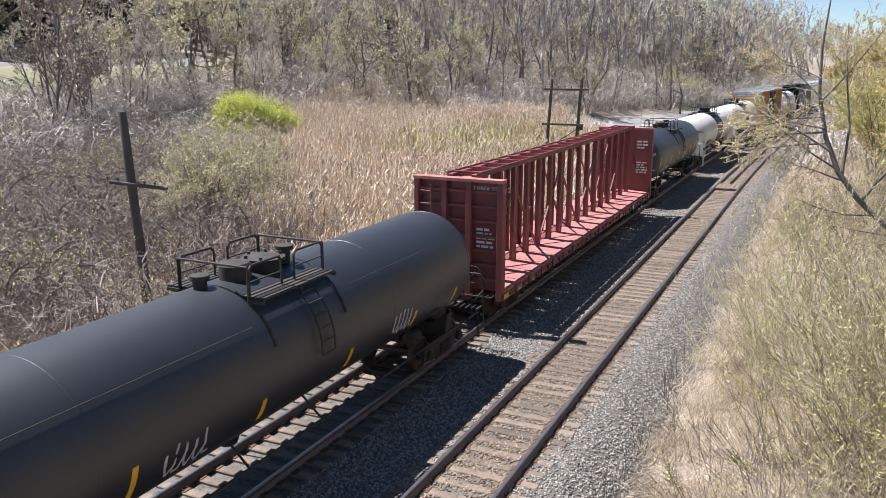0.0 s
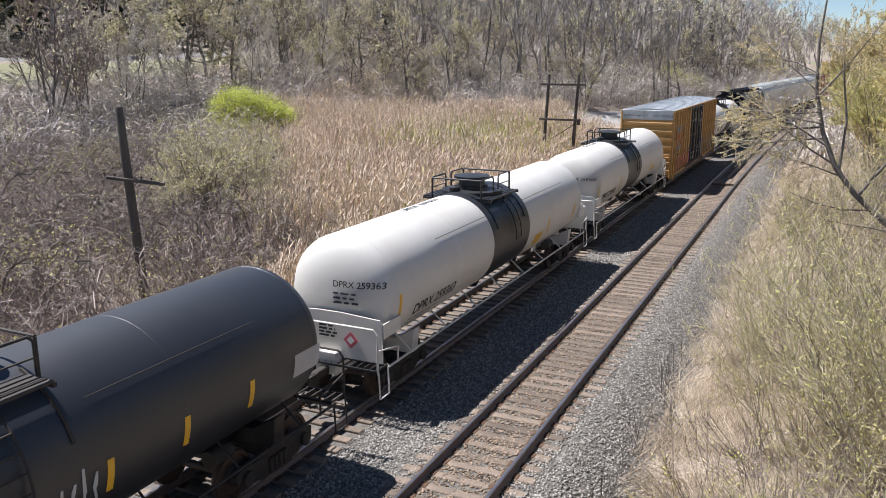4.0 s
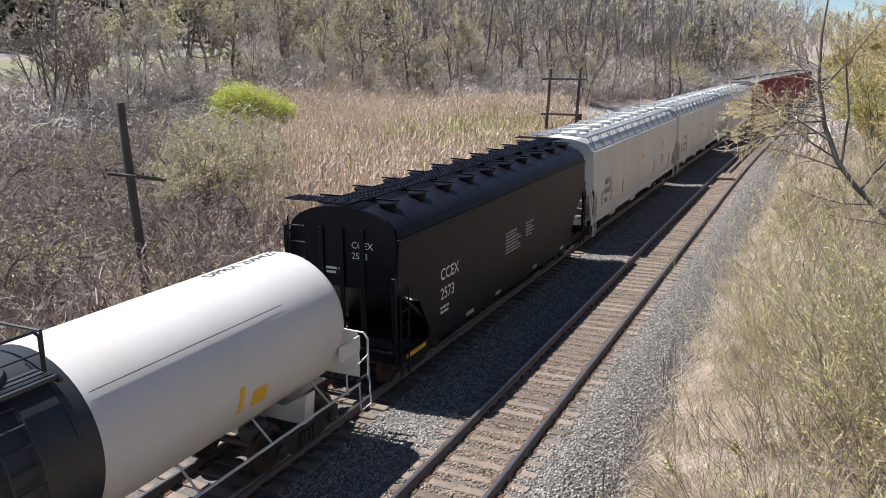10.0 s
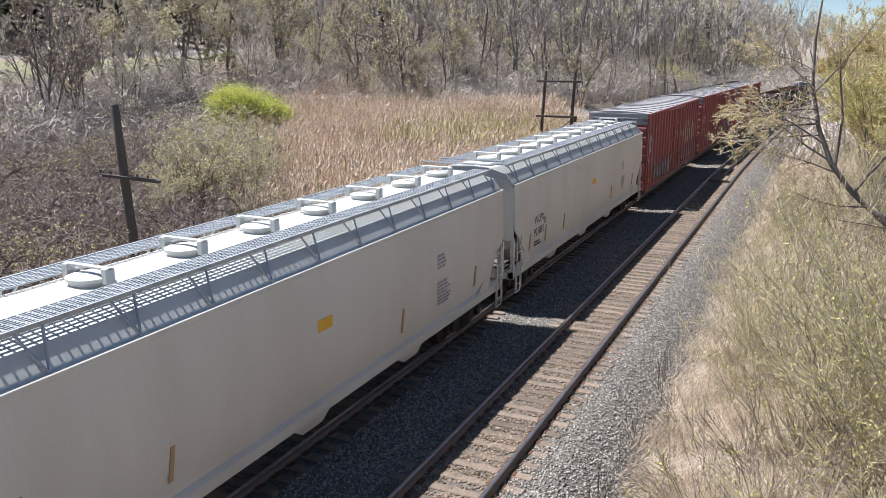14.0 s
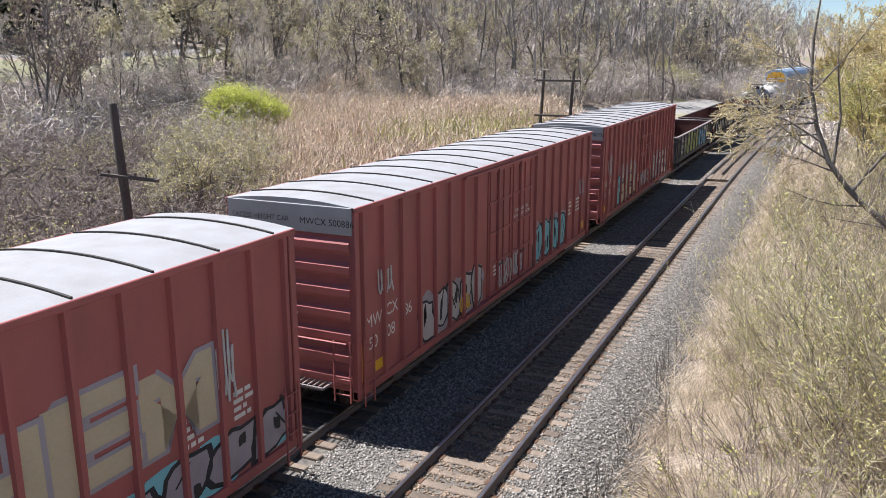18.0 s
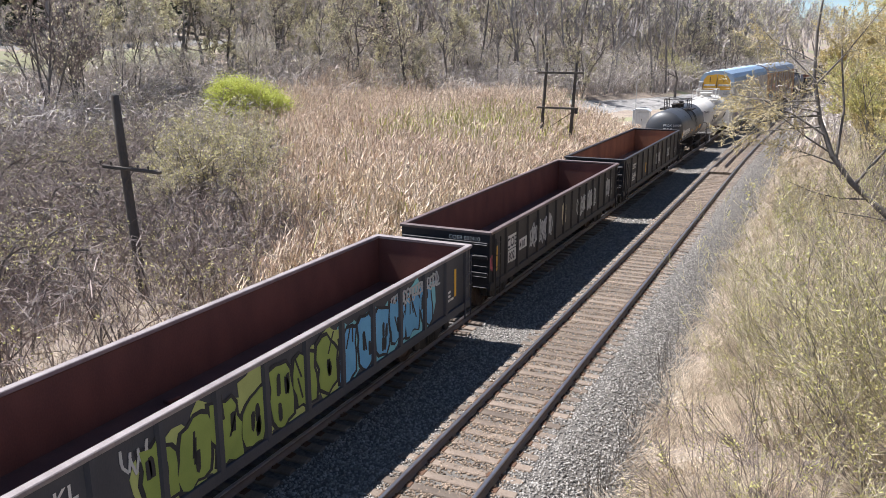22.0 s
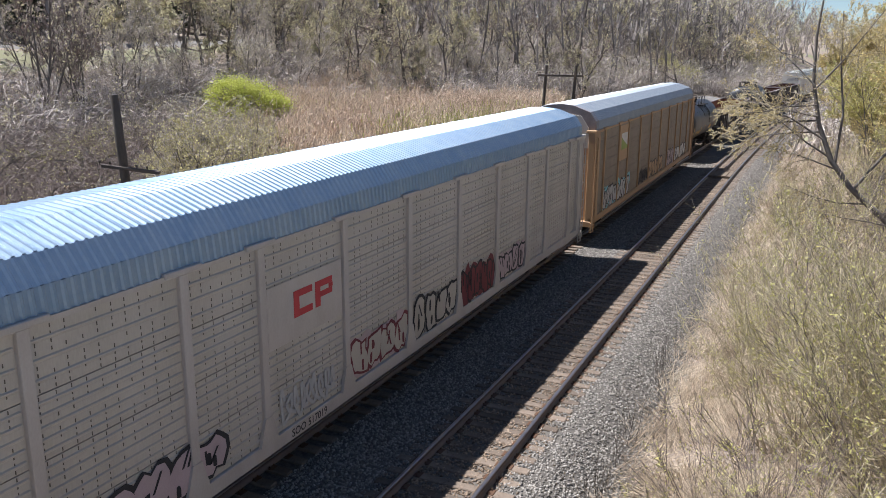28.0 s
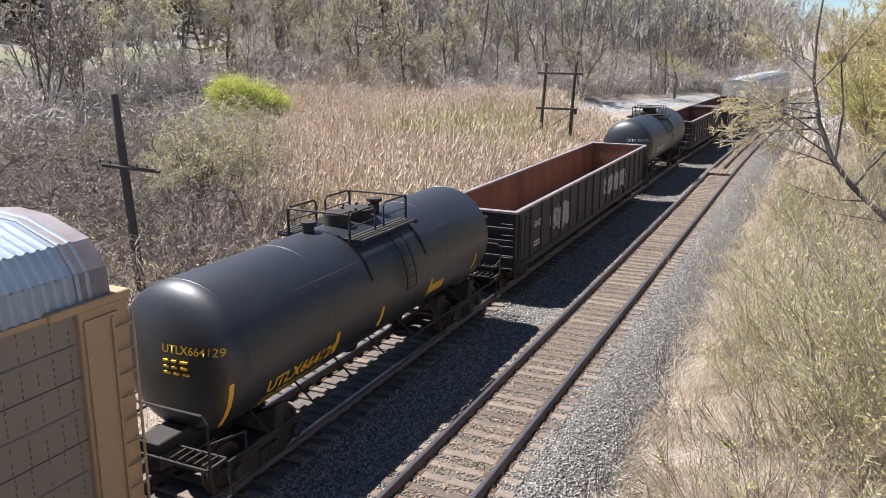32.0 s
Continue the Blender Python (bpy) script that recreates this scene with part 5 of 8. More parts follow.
def boxcar(a, b, paint, roofmat, door, label, ribs, eave=4.78, lo=0.82, hw=1.6, d0=-2.4, d1=2.3, bands=(), seam=M_STEEL, seams=14, doors=2, seed=1, number="", owner=""):
    t = thing("boxcar", label, "boxcar", "cars of the freight train")
    L = (b - a) / 2
    face = hw - 0.07
    for s in (-1, 1):
        for y0, y1 in ((-L + 0.03, d0), (d1, L - 0.03)):
            part("side_panel", Shape().box(min(s * (face - .05), s * face), max(s * (face - .05), s * face), y0, y1, lo, eave - 0.05), paint, t, smooth=0)
        for y in ribs:
            part("rib", Shape().prism([(s * face, y - 0.065), (s * (face + .085), y - 0.045), (s * (face + .085), y + 0.045), (s * face, y + 0.065)], lo + 0.02, eave - 0.08, "z"), paint, t, smooth=0)
        for z, y0, y1 in bands:
            part("stiffener", Shape().box(min(s * face, s * (face + .04)), max(s * face, s * (face + .04)), y0, y1, z - 0.03, z + 0.03), paint, t, smooth=0)
        part("eave_rail", Shape().box(min(s * (hw - .12), s * (hw + .02)), max(s * (hw - .12), s * (hw + .02)), -L, L, eave - 0.09, eave + 0.02, 0.012), paint, t)
        part("side_sill", Shape().box(min(s * (hw - .14), s * (hw - .02)), max(s * (hw - .14), s * (hw - .02)), -L, L, lo - 0.17, lo + 0.02, 0.012), paint, t)
        # sliding plug doors on their rails, with lock bars
        w = (d1 - d0) / doors
        for k in range(doors):
            y0, y1 = d0 + w * k + 0.02, d0 + w * (k + 1) - 0.02
            d = part("door", Shape().box(min(s * (face - .03), s * (face + .03)), max(s * (face - .03), s * (face + .03)), y0, y1, lo + 0.05, eave - 0.16, 0.01), door, t, "closed plug door with lock bars", smooth=0)
            for z in np.linspace(lo + 0.1, eave - 0.22, 5):
                part("door_rail", Shape().box(min(s * (face + .03), s * (face + .065)), max(s * (face + .03), s * (face + .065)), y0 + 0.03, y1 - 0.03, z - 0.035, z + 0.035), door, d, smooth=0)
            for f in (0.06, 0.36, 0.64, 0.94):
                y = y0 + (y1 - y0) * f
                part("door_post", Shape().box(min(s * (face + .03), s * (face + .07)), max(s * (face + .03), s * (face + .07)), y - 0.03, y + 0.03, lo + 0.06, eave - 0.2), door, d, smooth=0)
            y = y0 + (y1 - y0) * 0.36
            part("lock_bar", Shape().tube((s * (face + .09), y, lo + 0.05), (s * (face + .09), y, eave - 0.15), 0.025, 7), door, d)
            part("door_handle", Shape().bar([(s * (face + .11), y, 1.75), (s * (face + .13), y + 0.3, 1.78)], 0.022, 6), M_STEEL, d)
        for z in (lo + 0.0, eave - 0.13):
            part("door_track", Shape().box(min(s * (face + .02), s * (face + .13)), max(s * (face + .02), s * (face + .13)), d0 - 1.8, d1 + 0.25, z - 0.035, z + 0.035), door, t, smooth=0)
    part("roof", roof_shape(hw - 0.02, eave + 0.02, 0.11, -L, L), roofmat, t, "pale sheet-metal roof with cross seams", smooth=30)
    for k in range(seams):
        y = -L + 2 * L * (k + 0.6) / seams
        n = 8
        pts = [((hw - 0.04) * (1 - 2 * j / n), eave + 0.022 + 0.11 * (1 - (1 - 2 * j / n) ** 2)) for j in range(n + 1)]
        s = Shape()
        for (x0, z0), (x1, z1) in zip(pts, pts[1:]):
            v = [(x, y + d, z + h) for x, z in ((x0, z0), (x1, z1)) for d in (-0.022, 0.022) for h in (0, 0.028)]
            s.add(v, [(0, 1, 5, 4), (2, 6, 7, 3), (1, 3, 7, 5), (0, 2, 3, 1), (4, 5, 7, 6)])
        part("roof_seam", s, seam, t, smooth=0)
    for e in (-1, 1):
        y = e * (L - 0.05)
        end = part("end_wall", Shape().box(-face, face, y - 0.03, y + 0.03, lo, eave), paint, t, "corrugated end wall", smooth=0)
        n = 7
        for k in range(n):
            z = lo + 0.25 + (eave - 0.75 - lo - 0.3) * k / (n - 1)
            o = y + e * 0.03
            part("end_corrugation", Shape().prism([(o, z - 0.17), (o + e * .07, z - 0.07), (o + e * .07, z + 0.07), (o, z + 0.17)], -face + 0.06, face - 0.06, "x"), paint, end, smooth=0)
        o = y + e * 0.03
        part("top_panel", Shape().box(-hw + 0.06, hw - 0.06, min(o, o + e * .05), max(o, o + e * .05), eave - 0.55, eave + 0.02, 0.01), roofmat, end, "pale excess-height panel", smooth=0)
        for s in (-1, 1):
            part("corner_post", Shape().box(min(s * (hw - .16), s * hw), max(s * (hw - .16), s * hw), min(y - e * .12, y + e * .05), max(y - e * .12, y + e * .05), lo - 0.2, eave - 0.02, 0.015), paint, t)
        ladder(t, paint, (hw + 0.06, y - e * 0.32, lo - 0.35), (hw + 0.06, y - e * 0.32, 2.0), (0, 0.2, 0), 4)
        ladder(t, paint, (hw - 0.32, y + e * 0.17, lo - 0.2), (hw - 0.32, y + e * 0.17, 2.0), (0.2, 0, 0), 4)
        platform(t, M_RIM, -0.95, 0.95, min(y + e * .05, y + e * .42), max(y + e * .05, y + e * .42), 1.0, 14)
        part("end_crossbar", Shape().bar([(-1.4, y + e * .18, 1.95), (1.4, y + e * .18, 1.95)], 0.025, 6), paint, t)
    if number:
        end_words(t, "EXCESS HEIGHT CAR", M_INK, 0.155, -1.42, eave - 0.36, -L - 0.03, 0.0)
        end_words(t, owner + " " + number, M_INK, 0.20, 0.30, eave - 0.38, -L - 0.03)
    brake_wheel(t, M_STEEL, -0.75, -L - 0.24, 1.75, 0.27)
    part("gear_box", Shape().box(-0.95, -0.6, -L - 0.2, -L - 0.09, 1.6, 1.95, 0.03), M_STEEL, t)
    for k in range(3):
        small_print(t, M_LETTER if paint is M_BROWN else M_INK, "end", (-L - 0.10, -0.5, 2.15 + 0.55 * k + 0.3), 2, 0.7, 0.1, seed + k)
    part("underframe", Shape().box(-0.45, 0.45, -L + 0.2, L - 0.2, 0.62, lo + 0.02), M_STEEL, t)
    for k in range(9):
        y = -L + 2 + (2 * L - 4) * k / 8
        part("cross_bearer", Shape().box(-hw + 0.15, hw - 0.15, y - 0.05, y + 0.05, 0.66, lo), M_STEEL, t, smooth=0)
    trucks(t, (-L + 2.0, L - 2.0))
    couplers(t, L + 0.35)
    finish(t, a, b)
    return t, L, face


def yellow_boxcar():
    ribs = [-9.1, -8.53, -7.67, -6.75, -5.89, -5.10, -4.22, -3.37] + [3.1, 3.95, 4.8, 5.65, 6.5, 7.35, 8.2, 8.95]
    bands = [(z, y0, y1) for z in (1.75, 2.75, 3.75) for y0, y1 in ((-9.1, -2.45), (2.35, 9.0))]
    t, L, face = boxcar(98.03, 116.1, M_YELLOW, M_GALV, M_DOOR, "mustard-yellow boxcar with black doors, silver roof and graffiti", ribs, 4.72, 0.85, 1.6, -2.43, 2.3,
                        bands, M_GALV, 17, 2, 3, "643605", "TBOX")
    for s, size, y, z in (("next", 0.42, -8.42, 3.25), ("load", 0.42, -8.42, 2.90), ("any", 0.40, -5.75, 3.30), ("road", 0.40, -5.75, 2.96),
                          ("TB", 0.52, -8.42, 2.05), ("OX", 0.52, -7.52, 2.05), ("64", 0.52, -8.42, 1.45), ("36", 0.52, -7.52, 1.45), ("05", 0.52, -6.62, 1.45)):
        side_words(t, s, M_INK, size, y, z, face, 0.02)
    y = 3.53
    for s in "RAILCAR POOLING EXPERTS":
        if s != " ":
            onrib = any(abs(y + 0.1 - q) < 0.11 for q in ribs)
            side_words(t, s, M_INK, 0.32, y, 3.05, face + (0.087 if onrib else 0))
        y += 0.111 if s == "I" else 0.210
    # a crossed emblem of bent red and blue bars
    for n, m, poly in (("emblem_bar", M_BLUE, [(-7.35, 3.45), (-7.15, 3.62), (-6.55, 3.2), (-6.0, 3.62), (-5.95, 3.4), (-6.5, 2.95), (-6.75, 2.95)]),
                       ("emblem_bar", M_SIGNRED, [(-7.35, 3.35), (-6.75, 2.9), (-6.75, 2.65), (-7.3, 2.25), (-7.3, 2.45), (-6.98, 2.75), (-7.35, 3.1)]),
                       ("emblem_bar", M_SIGNRED, [(-6.45, 3.1), (-5.95, 3.35), (-5.95, 3.1), (-6.3, 2.85), (-5.95, 2.6), (-5.95, 2.35), (-6.5, 2.7)]),
                       ("emblem_bar", M_BLUE, [(-7.2, 2.15), (-7.05, 2.05), (-6.5, 2.6), (-6.0, 2.2), (-6.05, 2.05), (-6.5, 2.35), (-6.62, 2.8), (-6.75, 2.75)])):
        part(n, Shape().prism([(y, z + 0.12) for y, z in poly], face + 0.004 + 0.003 * (m is M_BLUE), face + 0.012 + 0.003 * (m is M_BLUE), "x"), m, t, smooth=0)
    # a red emblem of plain blocks at the far end
    for y0, y1, z0, z1 in ((5.18, 5.78, 3.95, 4.07), (5.41, 5.55, 3.52, 3.945), (5.63, 5.98, 3.62, 3.74), (5.98, 6.12, 3.45, 4.05), (6.14, 6.58, 3.6, 3.72)):
        part("emblem_block", Shape().box(face + 0.004, face + 0.01, y0, y1, z0, z1), M_SIGNRED, t, smooth=0)
    graffiti(t, face, -7.3, -2.5, 0.9, 1.95, M_LILAC, M_PINK, M_INK, 31, 10)
    graffiti(t, face, 2.4, 8.7, 0.9, 2.1, M_BLUE, M_LILAC, M_INK, 33, 11)
    for y, lines in ((-1.95, ("CLOSE THIS DOOR", "BEFORE CLOSING", "MAIN DOOR", "CIERRE ESTA PUERTA")), (0.42, ("CLOSE AND LOCK", "BOTH DOORS BEFORE", "MOVING CAR", "CIERRE Y PONGA", "SEGURO EN AMBAS", "PUERTAS ANTES DE", "MOVER EL CARRO"))):
        for k, words in enumerate(lines):
            side_words(t, words, M_LETTER, 0.135, y + 0.012 * (17 - len(words)), 4.12 - 0.16 * k, face + 0.072, 0.004)
    for k, y in enumerate((-1.9, 0.5)):
        for q in range(5):
            side_mark(t, M_LETTER, face + 0.07, y + 0.2 * q + 0.05, 1.2 + 0.28 * (q % 3) + 0.2 * k, 0.14, 0.16, "sticker")
    side_mark(t, M_YMARK, face, -8.0, 1.15, 0.25, 0.5)
    side_mark(t, M_YMARK, face, -7.75, 1.0, 0.5, 0.22, "notice_panel")
    side_mark(t, M_LETTER, face, -6.5, 2.15, 0.24, 0.24, "notice_panel")


yellow_boxcar()


def brown_boxcar(a, b, number, seed, pieces_):
    L = (b - a) / 2
    d0, d1 = -1.85, 1.9
    ribs = [-L + 0.35 + k * (L - 1.85 - 0.35) / 8 for k in range(8)] + [d1 + 0.45 + k * (L - d1 - 0.75) / 7 for k in range(8)]
    t, L, face = boxcar(a, b, M_BROWN, M_WHROOF, M_BROWN, "brown-red boxcar with white roof and graffiti along the side", ribs, 4.78, 0.85, 1.6, d0, d1, (), M_STEEL, 13, 2, seed, number, "MWCX")
    for s, size, y, z in (("MW", 0.40, -L + 0.44, 2.10), ("CX", 0.40, -L + 1.34, 2.15), (number[:2], 0.40, -L + 0.56, 1.6), (number[2:4], 0.40, -L + 1.36, 1.65), (number[4:], 0.40, -L + 2.2, 1.9)):
        side_words(t, s, M_LETTER, size, y, z, face, 0.0)
    side_mark(t, M_YMARK, face, -L + 0.28, 1.4, 0.12, 0.8)
    side_mark(t, M_YMARK, face, -L + 1.1, 1.15, 0.6, 0.24, "notice_panel")
    side_mark(t, M_YMARK, face, L - 0.75, 1.15, 0.35, 0.28, "notice_panel")
    side_words(t, "CLOSE AND LOCK", M_LETTER, 0.15, 0.35, 3.05, face + 0.035)
    side_words(t, "BOTH DOORS BEFORE", M_LETTER, 0.15, 0.25, 2.88, face + 0.035)
    side_words(t, "MOVING CAR", M_LETTER, 0.15, 0.45, 2.71, face + 0.035)
    small_print(t, M_LETTER, "side", (face, L - 3.0, 2.3), 4, 0.6, 0.14, seed + 3)
    small_print(t, M_LETTER, "side", (face, L - 1.8, 2.3), 4, 0.5, 0.14, seed + 4)
    small_print(t, M_LETTER, "side", (face + 0.035, -1.4, 1.7), 3, 0.5, 0.12, seed + 5)
    for k, p in enumerate(pieces_):
        y0, y1, z0, z1, back, fl, line, cnt = p[:8]
        if cnt:
            graffiti(t, face, y0, y1, z0, z1, back, fl, line, seed * 11 + k, cnt, word=p[8] if len(p) > 8 else "")
        else:
            scrawl(t, fl, face + 0.035, y0, y1, z0, z1, seed * 13 + k, max(5, int((y1 - y0) * 6)), 0.022)


brown_boxcar(212.3, 230.35, "500888", 1, ((-8.6, -7.5, 2.55, 3.9, None, M_SILVER, None, 0), (-6.5, -1.9, 0.9, 1.9, M_LILAC, M_CYAN, M_INK, 5), (-1.6, 1.6, 0.92, 1.8, None, M_CYAN, None, 2),
                                         (2.1, 6.8, 2.0, 3.5, None, M_SAND, M_LILAC, 3, "HEM"), (2.0, 8.85, 0.9, 1.75, M_CYAN, M_LILAC, M_INK, 6), (6.8, 7.3, 2.2, 3.6, None, M_SILVER, None, 0)))
brown_boxcar(232.4, 250.75, "500886", 2, ((-8.3, -7.5, 2.6, 3.4, None, M_SILVER, None, 0), (-6.2, -2.2, 0.92, 2.0, M_LILAC, M_SILVER, M_INK, 5), (-1.2, 1.2, 0.95, 1.9, None, M_SILVER, None, 0),
                                         (2.3, 5.9, 0.92, 2.25, M_LILAC, M_CYAN, M_INK, 4), (7.6, 8.4, 2.3, 3.2, None, M_LILAC, None, 0), (-3.9, -3.1, 1.0, 1.5, None, M_YMARK, None, 0)))
brown_boxcar(252.8, 270.85, "500932", 3, ((-8.0, -7.2, 2.4, 3.5, None, M_SILVER, None, 0), (-6.0, -4.9, 0.95, 2.3, None, M_CYAN, M_INK, 1), (-5.3, -1.9, 0.92, 2.65, M_LILAC, M_SAND, M_INK, 4, "GAER"),
                                         (2.2, 7.2, 0.92, 2.35, M_LILAC, M_SILVER, M_INK, 5, "HYPES"), (-1.3, 1.4, 1.0, 1.9, None, M_SILVER, None, 0)))


# ---- covered hoppers ----
def grating(parent, mat, x0, x1, y0, y1, z, long_bars=7, pitch=0.16, name="roof_walk"):
    s = Shape()
    for k in range(long_bars + 1):
        x = x0 + (x1 - x0) * k / long_bars
        s.box(x - 0.011, x + 0.011, y0, y1, z - 0.03, z)
    for k in range(int((y1 - y0) / pitch) + 1):
        y = y0 + k * pitch
        s.box(x0, x1, y - 0.02, y + 0.02, z - 0.022, z - 0.004)
    return part(name, s, mat, parent, "open steel grating walkway", smooth=0)


def grey_hopper(a, b, number, seed):
    t = thing("hopper_car", "light grey covered hopper with roof hatches and grating walkways", "hopper car", "cars of the freight train")
    L, hw, lo, top = (b - a) / 2, 1.52, 1.15, 3.88
    for s in (-1, 1):
        # bellied side sheet, cut away at the lower corners
        prof = [(hw - 0.16, lo), (hw - 0.02, 1.7), (hw, 2.5), (hw - 0.02, 3.4), (hw - 0.06, top)]
        v, f = [], []
        cut = [1.75, 0.95, 0.0, 0.0, 0.0]
        for (x, z), c in zip(prof, cut):
            v += [(s * x, -L + c, z), (s * x, L - c, z), (s * (x - 0.03), L - c, z), (s * (x - 0.03), -L + c, z)]
        for k in range(4):
            for j in range(4):
                f.append((4 * k + j, 4 * k + (j + 1) % 4, 4 * k + 4 + (j + 1) % 4, 4 * k + 4 + j))
        f += [(0, 1, 2, 3), (16, 17, 18, 19)]
        part("side_sheet", Shape().add(v, f), M_HOPPER, t, "smooth bellied side sheet", smooth=40)
        part("side_sill", Shape().prism([(s * (hw - .22), lo - 0.22), (s * (hw - .04), lo - 0.22), (s * (hw - .04), lo - 0.02), (s * (hw - .16), lo + 0.06), (s * (hw - .22), lo + 0.06)], -L, L), M_HOPPER, t, smooth=0)
        part("eave_angle", Shape().box(min(s * (hw - .12), s * (hw - .02)), max(s * (hw - .12), s * (hw - .02)), -L, L, top - 0.04, top + 0.05, 0.01), M_HOPPER, t)
        x0, x1 = s * 0.62, s * 1.12
        grating(t, M_GALV, min(x0, x1), max(x0, x1), -L + 0.1, L - 0.1, 4.51)
        n = 13
        for k in range(n):
            y = -L + 0.5 + (2 * L - 1) * k / (n - 1)
            sh = Shape()
            for d in (-0.22, 0.22):
                sh.bar([(s * (hw - .08), y, top + 0.04), (s * 1.12, y + d, 4.49)], 0.022, 5)
            part("walk_bracket", sh, M_GALV, t, smooth=40)
        part("walk_edge", Shape().box(min(s * 1.11, s * 1.15), max(s * 1.11, s * 1.15), -L + 0.1, L - 0.1, 4.45, 4.52), M_GALV, t, smooth=0)
    part("roof", Shape().prism([(hw - .08, top), (1.18, 4.24), (0.55, 4.40), (0, 4.43), (-0.55, 4.40), (-1.18, 4.24), (-hw + .08, top), (-hw + .08, top - .05), (hw - .08, top - .05)], -L + 0.02, L - 0.02), M_HOPROOF, t, "white-painted curved roof", smooth=25)
    for k in range(9):
        y = -L + 1.4 + (2 * L - 2.8) * k / 8
        h = part("hatch", Shape().lathe([(4.38, 0.30), (4.48, 0.30), (4.49, 0.34), (4.54, 0.34), (4.57, 0.26), (4.59, 0.0)], 20, "z", (0, y, 0)), M_HOPROOF, t, "round roof hatch with a lid", smooth=35)
        part("hatch_bar", Shape().box(-0.46, 0.46, y - 0.045, y + 0.045, 4.665, 4.71, 0.01), M_HOPROOF, h)
        for sx in (-1, 1):
            part("hatch_hinge", Shape().box(min(sx * .36, sx * .46), max(sx * .36, sx * .46), y - 0.09, y + 0.09, 4.46, 4.70, 0.01), M_HOPROOF, h)
    for e in (-1, 1):
        y = e * L
        part("end_sheet", Shape().prism([(-hw + .05, 2.15), (hw - .05, 2.15), (hw - .05, top - .02), (0.6, 4.4), (-0.6, 4.4), (-hw + .05, top - .02)], min(y, y - e * .04), max(y, y - e * .04)), M_HOPPER, t, smooth=0)
        part("slope_sheet", Shape().prism([(y, 2.2), (y - e * .04, 2.2), (y - e * 2.2, 1.0), (y - e * 2.15, 0.95)], -hw + 0.1, hw - 0.1, "x"), M_HOPPER, t, smooth=0)
        part("end_sill", Shape().box(-hw + .04, hw - .04, min(y, y - e * .2), max(y, y - e * .2), 0.90, 1.14, 0.015), M_HOPPER, t)
        grating(t, M_GALV, -1.15, 1.15, min(y - e * .12, y + e * .12), max(y - e * .12, y + e * .12), 4.64, 20, 0.11, "end_walk")
        platform(t, M_HOPPER, -1.3, 1.3, min(y - e * .2, y - e * .9), max(y - e * .2, y - e * .9), 1.16, 16)
        for s in (-1, 1):
            part("corner_post", Shape().box(min(s * (hw - .14), s * (hw - .03)), max(s * (hw - .14), s * (hw - .03)), min(y, y - e * .12), max(y, y - e * .12), 0.9, 2.2, 0.01), M_HOPPER, t)
            part("gusset", Shape().prism([(y - e * 1.0, 1.15), (y - e * 1.8, 1.15), (y - e * 0.75, 2.0), (y - e * 0.62, 2.0)], min(s * (hw - .10), s * (hw - .06)), max(s * (hw - .10), s * (hw - .06)), "x"), M_HOPPER, t, smooth=0)
            ladder(t, M_HOPPER, (s * (hw + .03), y - e * .35, 0.55), (s * (hw + .03), y - e * .35, 2.25), (0, 0.2, 0), 5)
            part("sill_step", Shape().bar([(s * hw, y - e * .15, 0.95), (s * hw, y - e * .15, 0.45), (s * hw, y - e * .55, 0.45), (s * hw, y - e * .55, 0.95)], 0.02, 6), M_HOPPER, t)
        part("end_handrail", Shape().bar([(-1.3, y, 1.9), (1.3, y, 1.9)], 0.02, 6), M_HOPPER, t)
        ladder(t, M_HOPPER, (0.95, y + e * .05, 1.15), (0.95, y + e * .05, 2.1), (0.22, 0, 0), 3)
    for k in range(3):
        y = (k - 1) * L * 0.45
        part("discharge_bay", Shape().prism([(y - 1.6, 1.2), (y + 1.6, 1.2), (y + 0.35, 0.45), (y - 0.35, 0.45)], -1.1, 1.1, "x"), M_HOPPER, t, smooth=0)
        part("discharge_gate", Shape().box(-0.7, 0.7, y - 0.4, y + 0.4, 0.36, 0.47, 0.01), M_STEEL, t)
    side_words(t, "WLPX", M_INK, 0.37, -L + 1.88, 2.34, hw - 0.002)
    side_words(t, number, M_INK, 0.36, -L + 1.86, 1.92, hw - 0.008)
    end_words(t, "WLPX", M_INK, 0.2, 0.45, 3.4, -L)
    end_words(t, number, M_INK, 0.18, 0.45, 3.18, -L)
    small_print(t, M_LILAC, "end", (-L, -0.1, 2.8), 4, 0.6, 0.09, seed)
    small_print(t, M_INK, "side", (hw - 0.01, -L + 1.9, 1.68), 2, 0.8, 0.1, seed)
    small_print(t, M_LILAC, "side", (hw - 0.0, L - 4.6, 2.9), 4, 0.5, 0.1, seed + 1)
    small_print(t, M_LILAC, "side", (hw - 0.0, L - 4.6, 2.2), 7, 0.8, 0.09, seed + 2)
    side_mark(t, M_YMARK, hw, -0.05, 2.74, 0.5, 0.24, "notice_panel")
    side_mark(t, M_LILAC, hw, -L + 3.0, 2.3, 0.2, 0.24, "notice_panel")
    for y in (-L + 1.45, -L + 3.1, -L + 5.3, L - 6.5, L - 2.2):
        part("reflector", Shape().prism([(y - 0.05, 1.55), (y + 0.04, 1.55), (y + 0.14, 2.1), (y + 0.05, 2.1)], hw - 0.015, hw + 0.003, "x"), M_TAN, t, smooth=0)
    trucks(t, (-L + 1.9, L - 1.9))
    couplers(t, L + 0.1)
    finish(t, a, b)


